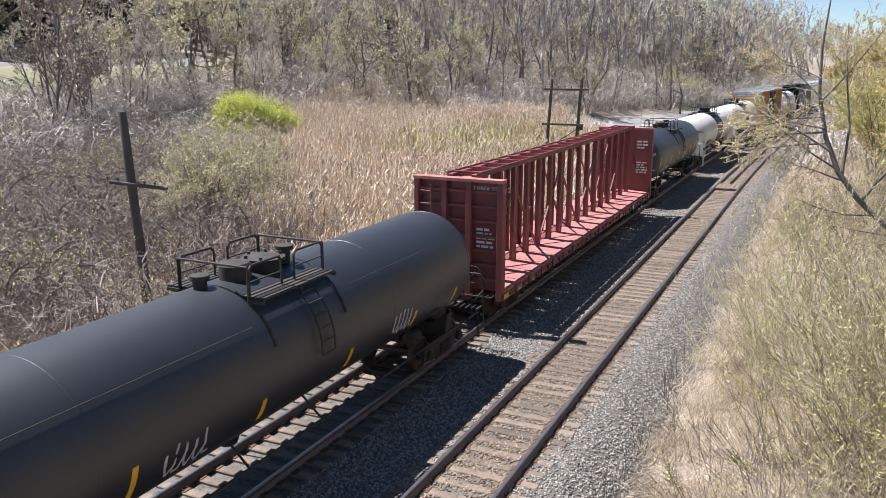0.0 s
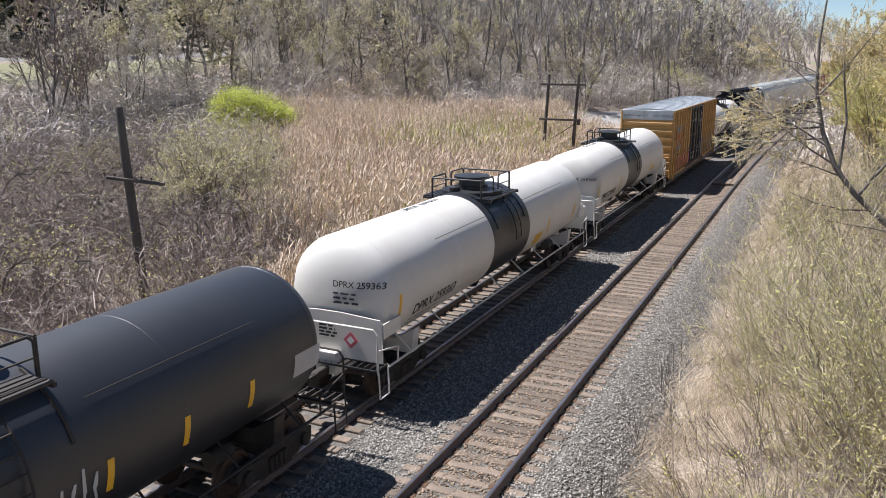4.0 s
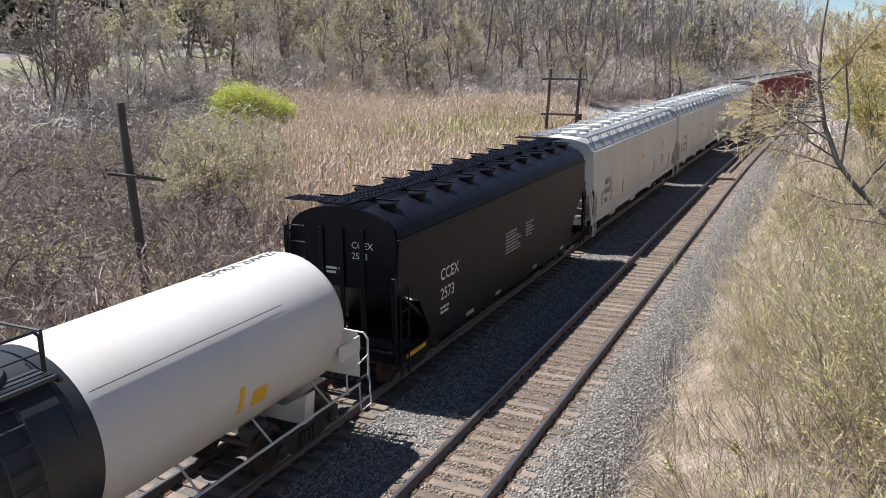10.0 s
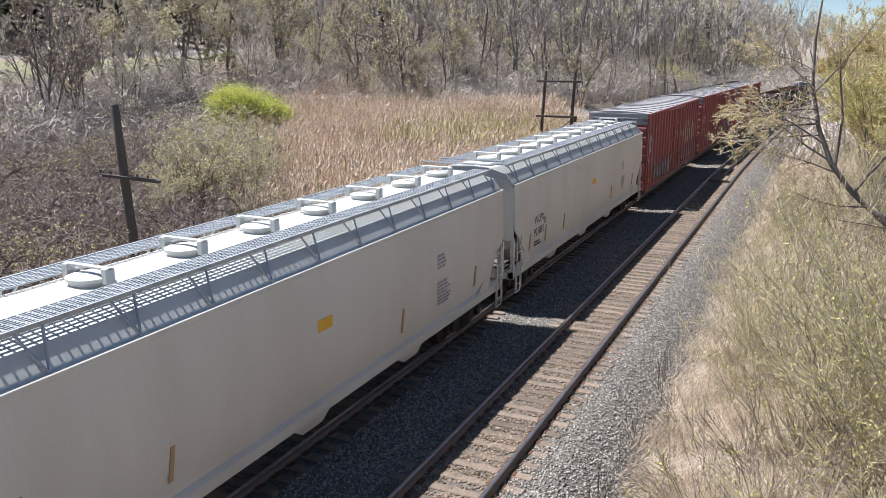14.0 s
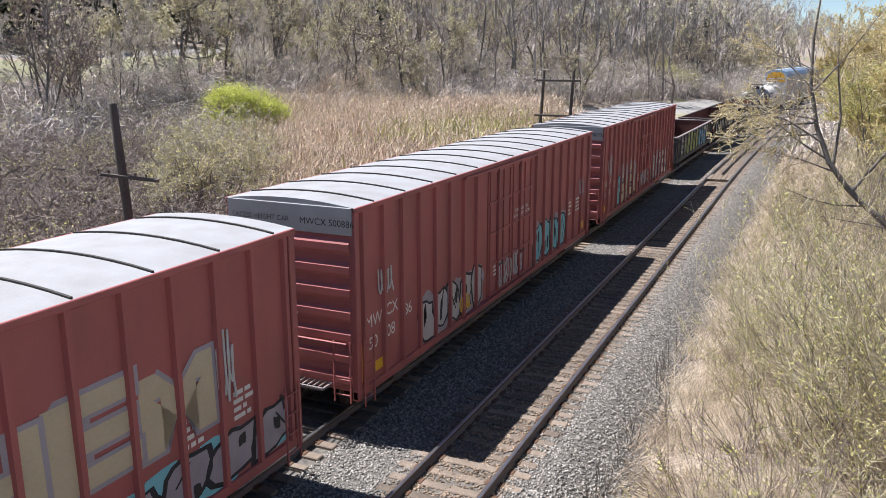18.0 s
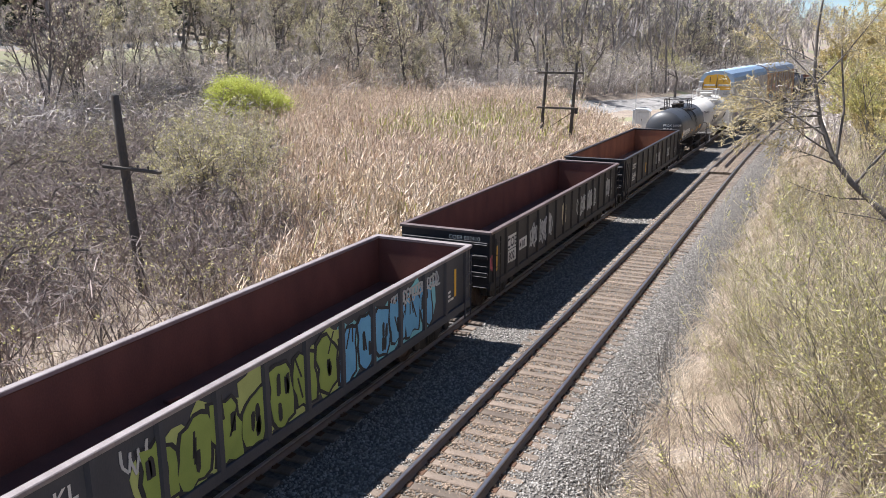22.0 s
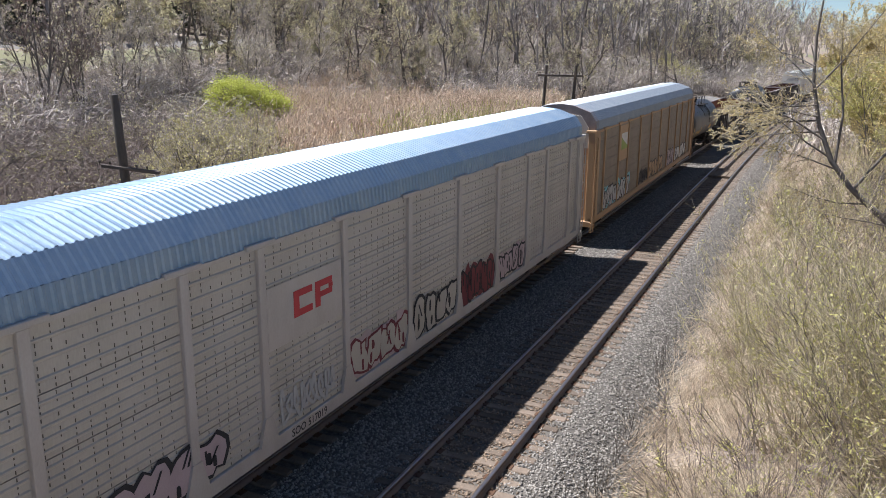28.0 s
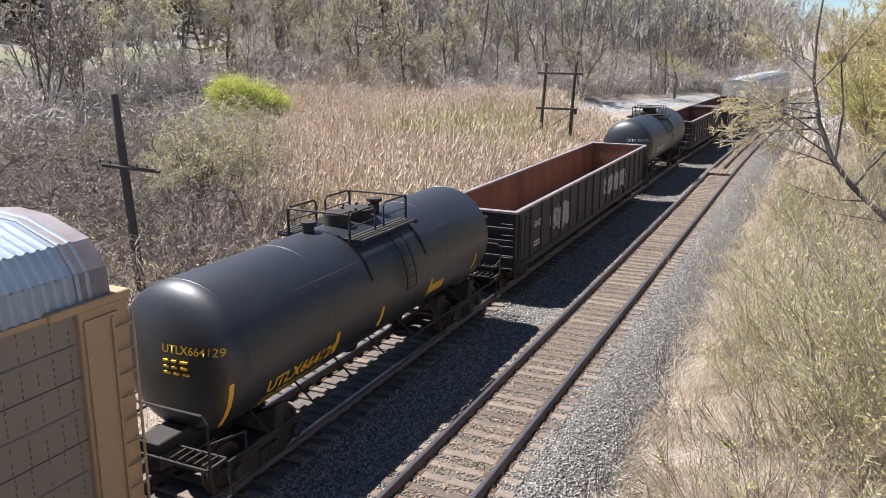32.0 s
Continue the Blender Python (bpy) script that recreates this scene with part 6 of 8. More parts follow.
grey_hopper(151.82, 170.85, "921093", 1)
grey_hopper(171.97, 191.2, "921034", 2)
grey_hopper(192.2, 211.3, "921081", 3)
grey_hopper(491.6, 510.1, "921055", 4)
grey_hopper(511.2, 529.6, "921060", 5)


def black_hopper(a, b):
    t = thing("hopper_car", "glossy black covered hopper with two rows of roof hatches", "hopper car", "cars of the freight train")
    L, hw, lo, top = (b - a) / 2, 1.5, 1.0, 3.72
    for s in (-1, 1):
        poly = [(-L + 0.25, top), (L - 0.25, top), (L - 0.1, 2.5), (L - 1.2, 2.1), (L - 1.7, 1.25), (L - 1.7, lo), (-L + 1.7, lo), (-L + 1.7, 1.25), (-L + 1.2, 2.1), (-L + 0.1, 2.5)]
        part("side_sheet", Shape().prism(poly, min(s * (hw - .06), s * (hw - .02)), max(s * (hw - .06), s * (hw - .02)), "x"), M_BLKHOP, t, smooth=0)
        part("eave_angle", Shape().box(min(s * (hw - .08), s * hw), max(s * (hw - .08), s * hw), -L + 0.2, L - 0.2, top - 0.08, top + 0.03, 0.012), M_BLKHOP, t)
        part("side_sill", Shape().box(min(s * (hw - .15), s * (hw - .01)), max(s * (hw - .15), s * (hw - .01)), -L + .05, L - .05, lo - 0.22, lo, 0.012), M_BLKHOP, t)
    n = 10
    pts = [((hw - 0.03) * math.cos(math.pi * k / n), top + 0.68 * math.sin(math.pi * k / n) ** 0.9) for k in range(n + 1)]
    part("roof", Shape().prism(pts + [(-hw + 0.1, top - 0.06), (hw - 0.1, top - 0.06)], -L + 0.25, L - 0.25), M_BLKHOP, t, "black arched roof", smooth=40)
    grating(t, M_BLKHOP, -0.38, 0.38, -L - 0.1, L + 0.1, top + 0.80, 7, 0.18)
    for k in range(9):
        y = -L + 1.1 + (2 * L - 2.2) * k / 8
        part("walk_leg", Shape().box(-0.4, 0.4, y - 0.03, y + 0.03, top + 0.62, top + 0.765), M_BLKHOP, t, smooth=0)
    for s in (-1, 1):
        for k in range(10):
            y = -L + 1.0 + (2 * L - 2.0) * k / 9
            h = part("hatch", Shape().lathe([(top + 0.40, 0.20), (top + 0.66, 0.20), (top + 0.67, 0.245), (top + 0.71, 0.24), (top + 0.73, 0.0)], 16, "z", (s * 0.78, y, 0)), M_BLKHOP, t, "small round roof hatch", smooth=35)
            part("hatch_bar", Shape().box(s * .78 - .3, s * .78 + .3, y - 0.03, y + 0.03, top + 0.735, top + 0.77), M_BLKHOP, h, smooth=0)
    for e in (-1, 1):
        y = e * (L - 0.2)
        part("end_sheet", Shape().prism([(-hw + .1, 2.5), (hw - .1, 2.5), *[(x * .97, z) for x, z in pts]], min(y, y - e * .05), max(y, y - e * .05)), M_BLKHOP, t, smooth=0)
        part("slope_sheet", Shape().prism([(y, 2.55), (y - e * .05, 2.6), (y - e * 2.3, 0.9), (y - e * 2.2, 0.85)], -hw + 0.1, hw - 0.1, "x"), M_BLKHOP, t, smooth=0)
        for x in (-0.55, 0.0, 0.55):
            part("end_stay", Shape().box(x - 0.06, x + 0.06, min(y, y + e * .06), max(y, y + e * .06), 1.0, 3.9, 0.01), M_BLKHOP, t)
        part("end_sill", Shape().box(-hw + .05, hw - .05, min(e * L, e * (L - .2)), max(e * L, e * (L - .2)), 0.85, 1.1, 0.015), M_BLKHOP, t)
        for s in (-1, 1):
            part("corner_post", Shape().box(min(s * (hw - .12), s * (hw - .02)), max(s * (hw - .12), s * (hw - .02)), min(e * L, e * (L - .1)), max(e * L, e * (L - .1)), 0.85, 2.9 if s > 0 else 3.9, 0.01), M_BLKHOP, t)
            ladder(t, M_BLKHOP, (s * (hw + .03), e * (L - .35), 0.5), (s * (hw + .03), e * (L - .35), 2.6), (0, 0.2, 0), 6)
        ladder(t, M_BLKHOP, (-1.1, y + e * .2, 1.0), (-1.1, y + e * .2, 4.1), (0.24, 0, 0), 8)
        platform(t, M_BLKHOP, -1.35, 1.35, min(y, y + e * .2), max(y, y + e * .2), 1.13, 14)
        grating(t, M_BLKHOP, -1.3, 0.4, min(y - e * .3, y + e * .3), max(y - e * .3, y + e * .3), top + 0.83, 12, 0.12, "end_walk")
    for k in range(4):
        y = (k - 1.5) * L * 0.42
        part("discharge_bay", Shape().prism([(y - 1.2, 1.05), (y + 1.2, 1.05), (y + 0.3, 0.42), (y - 0.3, 0.42)], -1.1, 1.1, "x"), M_BLKHOP, t, smooth=0)
    side_words(t, "CCEX", M_LETTER, 0.42, -L + 2.35, 2.25, hw - 0.02)
    side_words(t, "2573", M_LETTER, 0.42, -L + 2.35, 1.75, hw - 0.02)
    end_words(t, "CCEX", M_LETTER, 0.22, 0.25, 3.45, -L + 0.2)
    end_words(t, "2573", M_LETTER, 0.22, 0.25, 3.2, -L + 0.2)
    small_print(t, M_LETTER, "end", (-L + 0.2, -0.45, 2.9), 2, 0.4, 0.1, 2)
    small_print(t, M_LETTER, "side", (hw - 0.02, -L + 2.35, 1.5), 2, 0.7, 0.12, 4)
    small_print(t, M_LILAC, "side", (hw - 0.02, -0.9, 2.5), 7, 1.4, 0.1, 3)
    small_print(t, M_LILAC, "side", (hw - 0.02, 0.9, 2.5), 5, 0.8, 0.1, 6)
    for y, w in ((-L + 1.0, 1.0), (-L + 4.2, 0.5), (-1.5, 0.4), (1.8, 0.4), (4.8, 0.4)):
        side_mark(t, M_YMARK if y < -6 else M_SAND, hw - 0.01, y, 0.9, w, 0.10)
    trucks(t, (-L + 1.8, L - 1.8))
    couplers(t, L + 0.1)
    brake_wheel(t, M_BLKHOP, -0.9, -L - 0.1, 1.9, 0.25)
    finish(t, a, b)


black_hopper(135.25, 150.8)


# ---- enclosed car carriers ----
def autorack(a, b, panelmat, postmat, roofmat, endmat, capmat, label, seed, emblem, pieces_, number, posts):
    t = thing("autorack", label, "autorack car", "cars of the freight train")
    L, hw, lo, top = (b - a) / 2, 1.58, 0.95, 4.5
    face = hw - 0.07
    wp = 0.055 if postmat is M_TAN else 0.09
    ys = [-L + 0.75] + posts + [L - 0.75]
    for s in (-1, 1):
        for y0, y1 in zip(ys, ys[1:]):
            # a bay: four rows of ribbed sheet
            for k in range(4):
                z0, z1 = lo + 0.02 + (top - lo - 0.03) * k / 4, lo + 0.02 + (top - lo - 0.03) * (k + 1) / 4
                sh = Shape().box(min(s * (face - .03), s * face), max(s * (face - .03), s * face), y0 + 0.05, y1 - 0.05, z0 + 0.008, z1 - 0.008)
                p = part("panel", sh, panelmat, t, smooth=0)
                if s > 0:
                    rb = Shape()
                    nr = (5 if k != 3 else 3) if panelmat is M_RACK else 1
                    for j in range(nr):
                        z = z0 + (z1 - z0) * (j + 0.7) / (nr + 0.4)
                        rb.prism([(face, z - 0.03), (face + 0.022, z - 0.012), (face + 0.022, z + 0.012), (face, z + 0.03)], y0 + 0.12, y1 - 0.12)
                    part("panel_corrugation", rb, panelmat, p, smooth=0)
                    # air holes are dark dashes laid on the sheet, their shade painted
                    holes, rng = Shape(), random.Random(seed * 100 + k)
                    for j in range(int((y1 - y0) / 0.24)):
                        y = y0 + 0.15 + j * 0.24 + rng.uniform(-0.02, 0.02)
                        if y > y1 - 0.15:
                            break
                        for i in range(9):
                            z = z0 + (z1 - z0) * (i + 0.5) / 9
                            if rng.random() < 0.8:
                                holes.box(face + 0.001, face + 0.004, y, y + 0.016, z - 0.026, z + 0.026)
                    tagged(part("perforation", holes, M_HOLESHADE, p, smooth=0), kind="stuff")
        for y in posts:
            q = part("post", Shape().box(min(s * (face - .02), s * hw), max(s * (face - .02), s * hw), y - wp, y + wp, lo, top + 0.02, 0.01), postmat, t)
            part("post_cap", Shape().box(min(s * (face - .02), s * (hw + .02)), max(s * (face - .02), s * (hw + .02)), y - 0.38, y + 0.38, top + 0.022, top + 0.12, 0.015), postmat, q)
            if postmat is M_TAN:
                continue
            part("post_foot", Shape().prism([(y - 0.26, lo), (y + 0.26, lo), (y + 0.10, lo + 0.5), (y - 0.10, lo + 0.5)], min(s * (face + .02), s * (hw + .012)), max(s * (face + .02), s * (hw + .012)), "x"), postmat, q, smooth=0)
        part("side_sill", Shape().box(min(s * (hw - .14), s * (hw - .01)), max(s * (hw - .14), s * (hw - .01)), -L, L, lo - 0.25, lo + 0.02, 0.012), postmat, t)
        part("eave_rail", Shape().box(min(s * (hw - .1), s * (hw - .02)), max(s * (hw - .1), s * (hw - .02)), -L + .3, L - .3, top + 0.0, top + 0.07), postmat, t)
    # roof of pressed sheet: steep sides, nearly flat top, fine ribs across
    out = [(hw - 0.06, top + 0.06), (hw - 0.10, top + 0.45), (hw - 0.34, top + 0.80), (0.55, top + 1.05), (0, top + 1.10)]
    out = out + [(-x, z) for x, z in out[-2::-1]]
    part("roof", Shape().prism(out, -L + 0.35, L - 0.35), roofmat, t, "ribbed galvanised roof with reflected sky blue put into its colour", smooth=25)
    m = int((2 * L - 0.8) / 0.155)
    for blk in range(8):
        s = Shape()
        for k in range(blk * m // 8, (blk + 1) * m // 8):
            y = -L + 0.42 + k * 0.155
            for (x0, z0), (x1, z1) in zip(out, out[1:]):
                nx, nz = z1 - z0, -(x1 - x0)
                q = math.hypot(nx, nz)
                nx, nz = -nx / q * 0.026, -nz / q * 0.026
                if nz < -0.02:
                    nx, nz = -nx, -nz
                if (x0 + x1) * nx < 0:
                    nx, nz = -nx, -nz
                v = [(x0, y - 0.045, z0), (x1, y - 0.045, z1), (x1 + nx, y - 0.02, z1 + nz), (x0 + nx, y - 0.02, z0 + nz),
                     (x0, y + 0.045, z0), (x1, y + 0.045, z1), (x1 + nx, y + 0.02, z1 + nz), (x0 + nx, y + 0.02, z0 + nz)]
                s.add(v, [(0, 1, 2, 3), (4, 7, 6, 5), (3, 2, 6, 7)])
        tagged(part("roof_corrugation", s, roofmat, t, smooth=0), kind="stuff")
    for e in (-1, 1):
        y = e * (L - 0.25)
        cap = Shape().prism([(x * 1.01, z + 0.01) for x, z in out], min(y - e * .5, y + e * .02), max(y - e * .5, y + e * .02))
        part("roof_end_cap", cap, M_RIM if endmat is M_TAN else roofmat, t, smooth=20)
        for s in (-1, 1):
            part("end_door", Shape().prism([(s * 0.02, lo - 0.1), (s * 1.28, lo - 0.1), (s * 1.28, 3.85), (s * 0.02, 3.85)], min(y, y + e * .06), max(y, y + e * .06)), endmat, t, "tall folded end door", smooth=0)
            part("door_top", Shape().prism([(s * 0.02, 3.86), (s * 1.28, 3.86), (s * 1.22, 4.7), (s * 0.9, 5.15), (s * 0.02, 5.3)], min(y, y + e * .07), max(y, y + e * .07)), capmat, t, smooth=0)
            part("door_slot", Shape().box(s * 0.62 - 0.03, s * 0.62 + 0.03, min(y + e * .07, y + e * .08), max(y + e * .07, y + e * .08), 4.55, 5.05), M_STEEL, t)
            # side return that carries the ladder
            part("corner_panel", Shape().box(min(s * 1.30, s * hw), max(s * 1.30, s * hw), min(y - e * .55, y + e * .25), max(y - e * .55, y + e * .25), lo - 0.2, top - 0.02, 0.015), endmat if endmat is M_TAN else postmat, t)
            part("corner_flap", Shape().box(min(s * hw, s * (hw + .03)), max(s * hw, s * (hw + .03)), min(y - e * .50, y + e * .05), max(y - e * .50, y + e * .05), lo, top - 0.15), endmat if endmat is M_TAN else postmat, t)
            part("corner_cap", Shape().box(min(s * 1.2, s * (hw + .04)), max(s * 1.2, s * (hw + .04)), min(y - e * 1.0, y + e * .28), max(y - e * 1.0, y + e * .28), top - 0.015, top + 0.10, 0.015), postmat, t)
            ladder(t, postmat, (s * (hw + .05), y + e * .10, 0.55), (s * (hw + .05), y + e * .10, top - 0.2), (0, 0.17, 0), 11)
            part("sill_step", Shape().bar([(s * hw, y - e * .1, 0.8), (s * hw, y - e * .1, 0.4), (s * hw, y + e * .3, 0.4), (s * hw, y + e * .3, 0.8)], 0.022, 6), postmat, t)
        part("end_sill", Shape().box(-hw + .03, hw - .03, min(y, y + e * .28), max(y, y + e * .28), 0.62, lo - 0.1, 0.02), postmat, t)
        part("door_latch", Shape().tube((0.0, y + e * .09, 1.2), (0.0, y + e * .09, 4.9), 0.035, 8), M_STEEL, t)
        part("latch_box", Shape().box(-0.12, 0.2, min(y + e * .07, y + e * .15), max(y + e * .07, y + e * .15), 1.35, 1.7, 0.02), M_STEEL, t)
    o = -L + 0.25 - 0.072
    if number:
        for x in (-1.15, 0.12):
            part("notice_panel", Shape().box(x, x + 1.0, o - 0.006, o + 0.004, 4.2, 4.36), M_LETTER, t, smooth=0)
            end_words(t, "EXCESS HEIGHT CAR", M_INK, 0.115, x + 0.02, 4.24, o - 0.008, 0.002)
        end_words(t, number[0], M_INK, 0.2, 0.75, 3.62, -L + 0.19)
        end_words(t, number[1], M_INK, 0.2, 0.62, 3.42, -L + 0.19)
        side_words(t, number[0], M_INK, 0.22, -L + 0.45, 2.1, hw + 0.03)
        side_words(t, number[2], M_INK, 0.22, -L + 0.42, 1.85, hw + 0.03)
        side_words(t, " ".join(number[:2]), M_INK, 0.22, -6.2, 0.76, hw - 0.01)
    emblem(t, face)
    for k, p in enumerate(pieces_):
        y0, y1, z0, z1, back, fl, line, cnt = p[:8]
        if cnt:
            graffiti(t, face + 0.02, y0, y1, z0, z1, back, fl, line, seed * 17 + k, cnt)
        else:
            scrawl(t, fl, face + 0.022, y0, y1, z0, z1, seed * 19 + k, max(4, int((y1 - y0) * 4.5)), 0.035)
    part("underframe", Shape().box(-0.5, 0.5, -L + 0.3, L - 0.3, 0.5, lo - 0.22), M_STEEL, t)
    part("deck", Shape().box(-hw + 0.15, hw - 0.15, -L + 0.3, L - 0.3, lo - 0.2, lo - 0.1), M_STEEL, t)
    trucks(t, (-L + 3.2, L - 3.2))
    couplers(t, L + 0.1)
    finish(t, a, b)


def red_emblem(t, face):
    part("sign_panel", Shape().box(face + 0.02, face + 0.03, -6.72, -4.33, 2.6, 3.75, 0.004), M_POST, t, "pale sign panel", smooth=0)
    # two block shapes, drawn as plain red strokes
    for y0, y1, z0, z1 in ((-5.95, -5.78, 3.0, 3.5), (-5.775, -5.36, 3.37, 3.5), (-5.775, -5.36, 3.0, 3.13), (-5.26, -5.09, 3.0, 3.5),
                           (-5.085, -4.68, 3.37, 3.5), (-5.085, -4.68, 3.17, 3.28), (-4.8, -4.66, 3.285, 3.365)):
        part("emblem_stroke", Shape().box(face + 0.031, face + 0.037, y0, y1, z0, z1), M_SIGNRED, t, smooth=0)


def green_emblem(t, face):
    part("sign_panel", Shape().box(face + 0.02, face + 0.03, -8.74, -7.1, 2.8, 4.42, 0.004), M_TAN, t, "tan sign panel", smooth=0)
    part("emblem", Shape().box(face + 0.031, face + 0.036, -8.4, -7.2, 3.3, 4.05), M_LETTER, t, smooth=0)
    part("emblem", Shape().prism([(-8.4, 3.3), (-7.2, 3.3), (-7.2, 3.42), (-7.75, 3.62), (-8.4, 3.88)], face + 0.037, face + 0.041, "x"), M_GREEN, t, smooth=0)


autorack(349.75, 376.3, M_RACK, M_POST, M_RACKROOF, M_POST, M_ORANGE, "weathered grey enclosed autorack with sky-tinted roof and orange end tops", 1, red_emblem,
         ((-11.2, -8.0, 1.0, 1.8, None, M_ROSE, M_INK, 5), (-6.6, -4.5, 1.0, 1.8, None, M_SILVER, None, 0), (-4.0, -1.5, 1.0, 1.9, M_ROSE, M_RACK, M_MAROON, 4), (-1.2, 1.3, 1.0, 1.9, None, M_RACK, M_INK, 4), (1.6, 4.0, 1.0, 1.95, M_MAROON, M_MAROON, M_INK, 5), (4.3, 6.7, 1.0, 1.8, M_ROSE, M_ROSE, M_INK, 4)),
         ("SOO", "517019", "2868"), [-11.38, -8.69, -6.86, -4.19, -1.4, 1.43, 4.18, 6.84, 8.73, 11.48])
autorack(377.9, 404.6, M_RACK2, M_TAN, M_RACKROOFPALE, M_TAN, M_POST, "dusty brown enclosed autorack with tan end doors and graffiti", 2, green_emblem,
         ((-11.5, -6.3, 1.0, 1.9, M_CYAN, M_SILVER, M_INK, 8), (-4.2, -1.6, 1.0, 1.8, None, M_INK, None, 0), (-1.4, 2.6, 1.0, 1.9, None, M_TAN, M_INK, 5), (4.0, 6.4, 1.0, 1.95, M_LILAC, M_ROSE, M_INK, 4), (6.7, 11.4, 1.0, 1.8, None, M_LETTER, M_INK, 7)),
         None, [-11.53, -8.85, -7.0, -4.25, -1.51, 1.25, 3.85, 6.55, 8.5, 11.05])


# ---- poles and lineside things ----
def pole_line():
    x, y = -17.55, 22.18
    t = thing("telegraph_pole", "old grey wooden telegraph pole with one crossarm", "pole", "line poles")
    g = height(x, y)
    t.matrix_basis = pose(x + 0.05, y, 0, 1.5, -2.2, 8)
    s = Shape().lathe([(g - 0.5, 0.20), (1.5, 0.18), (4, 0.165), (6.02, 0.155), (6.06, 0.13), (6.07, 0.0)], 14, "z")
    part("shaft", s, M_POLE, t)
    arm = part("crossarm", Shape().box(-1.25, 1.25, -0.055, 0.055, 3.32, 3.44, 0.015).moved(pose(0.1, -0.17, 0, 0, 5.5, 0)), M_POLE, t)
    for k in (-1.0, -0.55, 0.6, 1.05):
        part("insulator_pin", Shape().lathe([(3.4, 0.02), (3.5, 0.02), (3.51, 0.045), (3.58, 0.04), (3.6, 0.0)], 8, "z", (k + 0.1, -0.17, -0.1 * k)), M_POLE, arm)
    part("brace", Shape().tube((0.5, -0.17, 3.3), (0.02, -0.15, 2.8), 0.018, 6), M_POLE, t)
    h = thing("pole_frame", "two wooden poles joined by crossarms", "pole", "line poles")
    y = 70.8
    for x0, x1 in ((-17.35, -17.15), (-14.6, -14.45)):
        g = height(x0, y)
        part("shaft", Shape().tube((x0 - 0.25, y, g - 0.5), (x1, y, 6.4), 0.16, 12, 0.125), M_POLE, h)
    part("crossarm", Shape().box(-17.9, -13.8, y - 0.22, y - 0.10, 5.42, 5.60, 0.02).moved(Matrix.Translation((0, 0, 0.02))), M_POLE, h)
    part("crossarm", Shape().box(-17.95, -14.1, y - 0.22, y - 0.10, 2.36, 2.54, 0.02), M_POLE, h)
    part("brace", Shape().tube((-17.2, y - 0.1, 0.4), (-14.5, y - 0.1, 2.2), 0.035, 6), M_POLE, h)
    for k in range(7):
        xx = -17.7 + 0.6 * k
        part("insulator_pin", Shape().lathe([(5.6, 0.025), (5.72, 0.025), (5.73, 0.055), (5.82, 0.05), (5.84, 0.0)], 8, "z", (xx, y - 0.16, 0.02)), M_POLE, h)
    part("transformer_box", Shape().box(-14.45, -14.2, y - 0.15, y + 0.15, 2.0, 2.5, 0.02), M_POLE, h)


pole_line()


def cabinet():
    x, y = -14.0, 98.0
    g = height(x, y)
    t = thing("signal_cabinet", "silver lineside equipment cabinet with a pitched lid", "cabinet")
    t.matrix_basis = pose(x, y, g, 0, 0, 6)
    part("housing", Shape().box(-0.95, 0.95, -1.1, 1.1, 0.15, 2.25, 0.03), M_CABIN, t)
    part("lid", Shape().prism([(-1.1, 2.25), (1.1, 2.25), (0.6, 2.5), (-0.6, 2.5)], -1.2, 1.2), M_CABIN, t)
    part("plinth", Shape().box(-1.05, 1.05, -1.2, 1.2, -0.5, 0.15), M_CONCRETE, t)
    part("door", Shape().box(-0.8, 0.0, -1.13, -1.1, 0.3, 2.1, 0.008), M_CABIN, t)
    part("door", Shape().box(0.03, 0.8, -1.13, -1.1, 0.3, 2.1, 0.008), M_CABIN, t)
    part("door_handle", Shape().box(0.1, 0.14, -1.17, -1.13, 1.1, 1.35), M_STEEL, t)
    m = thing("antenna_mast", "thin steel mast beside the cabinet", "mast")
    m.matrix_basis = pose(x - 0.4, y - 1.8, height(x - 0.4, y - 1.8))
    part("mast", Shape().tube((0, 0, -0.3), (0, 0, 5.6), 0.035, 8, 0.02), M_CABIN, m)


cabinet()

# ---- plants ----
def tubes(P, Q, R, S, n):
    """Many tapered stems at once: ends P and Q, radii R and S, n sides; open ends."""
    P, Q = np.asarray(P, float), np.asarray(Q, float)
    R, S = np.asarray(R, float), np.asarray(S, float)
    d = Q - P
    d /= np.linalg.norm(d, axis=1)[:, None] + 1e-9
    ref = np.where(np.abs(d[:, 2:3]) > 0.9, [[1.0, 0, 0]], [[0, 0, 1.0]])
    a = np.cross(d, ref)
    a /= np.linalg.norm(a, axis=1)[:, None]
    b = np.cross(d, a)
    ang = 2 * np.pi * np.arange(n) / n
    ring = np.cos(ang)[None, :, None] * a[:, None] + np.sin(ang)[None, :, None] * b[:, None]
    v = np.concatenate([P[:, None] + R[:, None, None] * ring, Q[:, None] + S[:, None, None] * ring], 1)
    k = np.arange(n)
    q = np.stack([k, (k + 1) % n, n + (k + 1) % n, n + k], 1)
    f = (np.arange(len(P)) * 2 * n)[:, None, None] + q[None]
    return v.reshape(-1, 3), f.reshape(-1, 4)


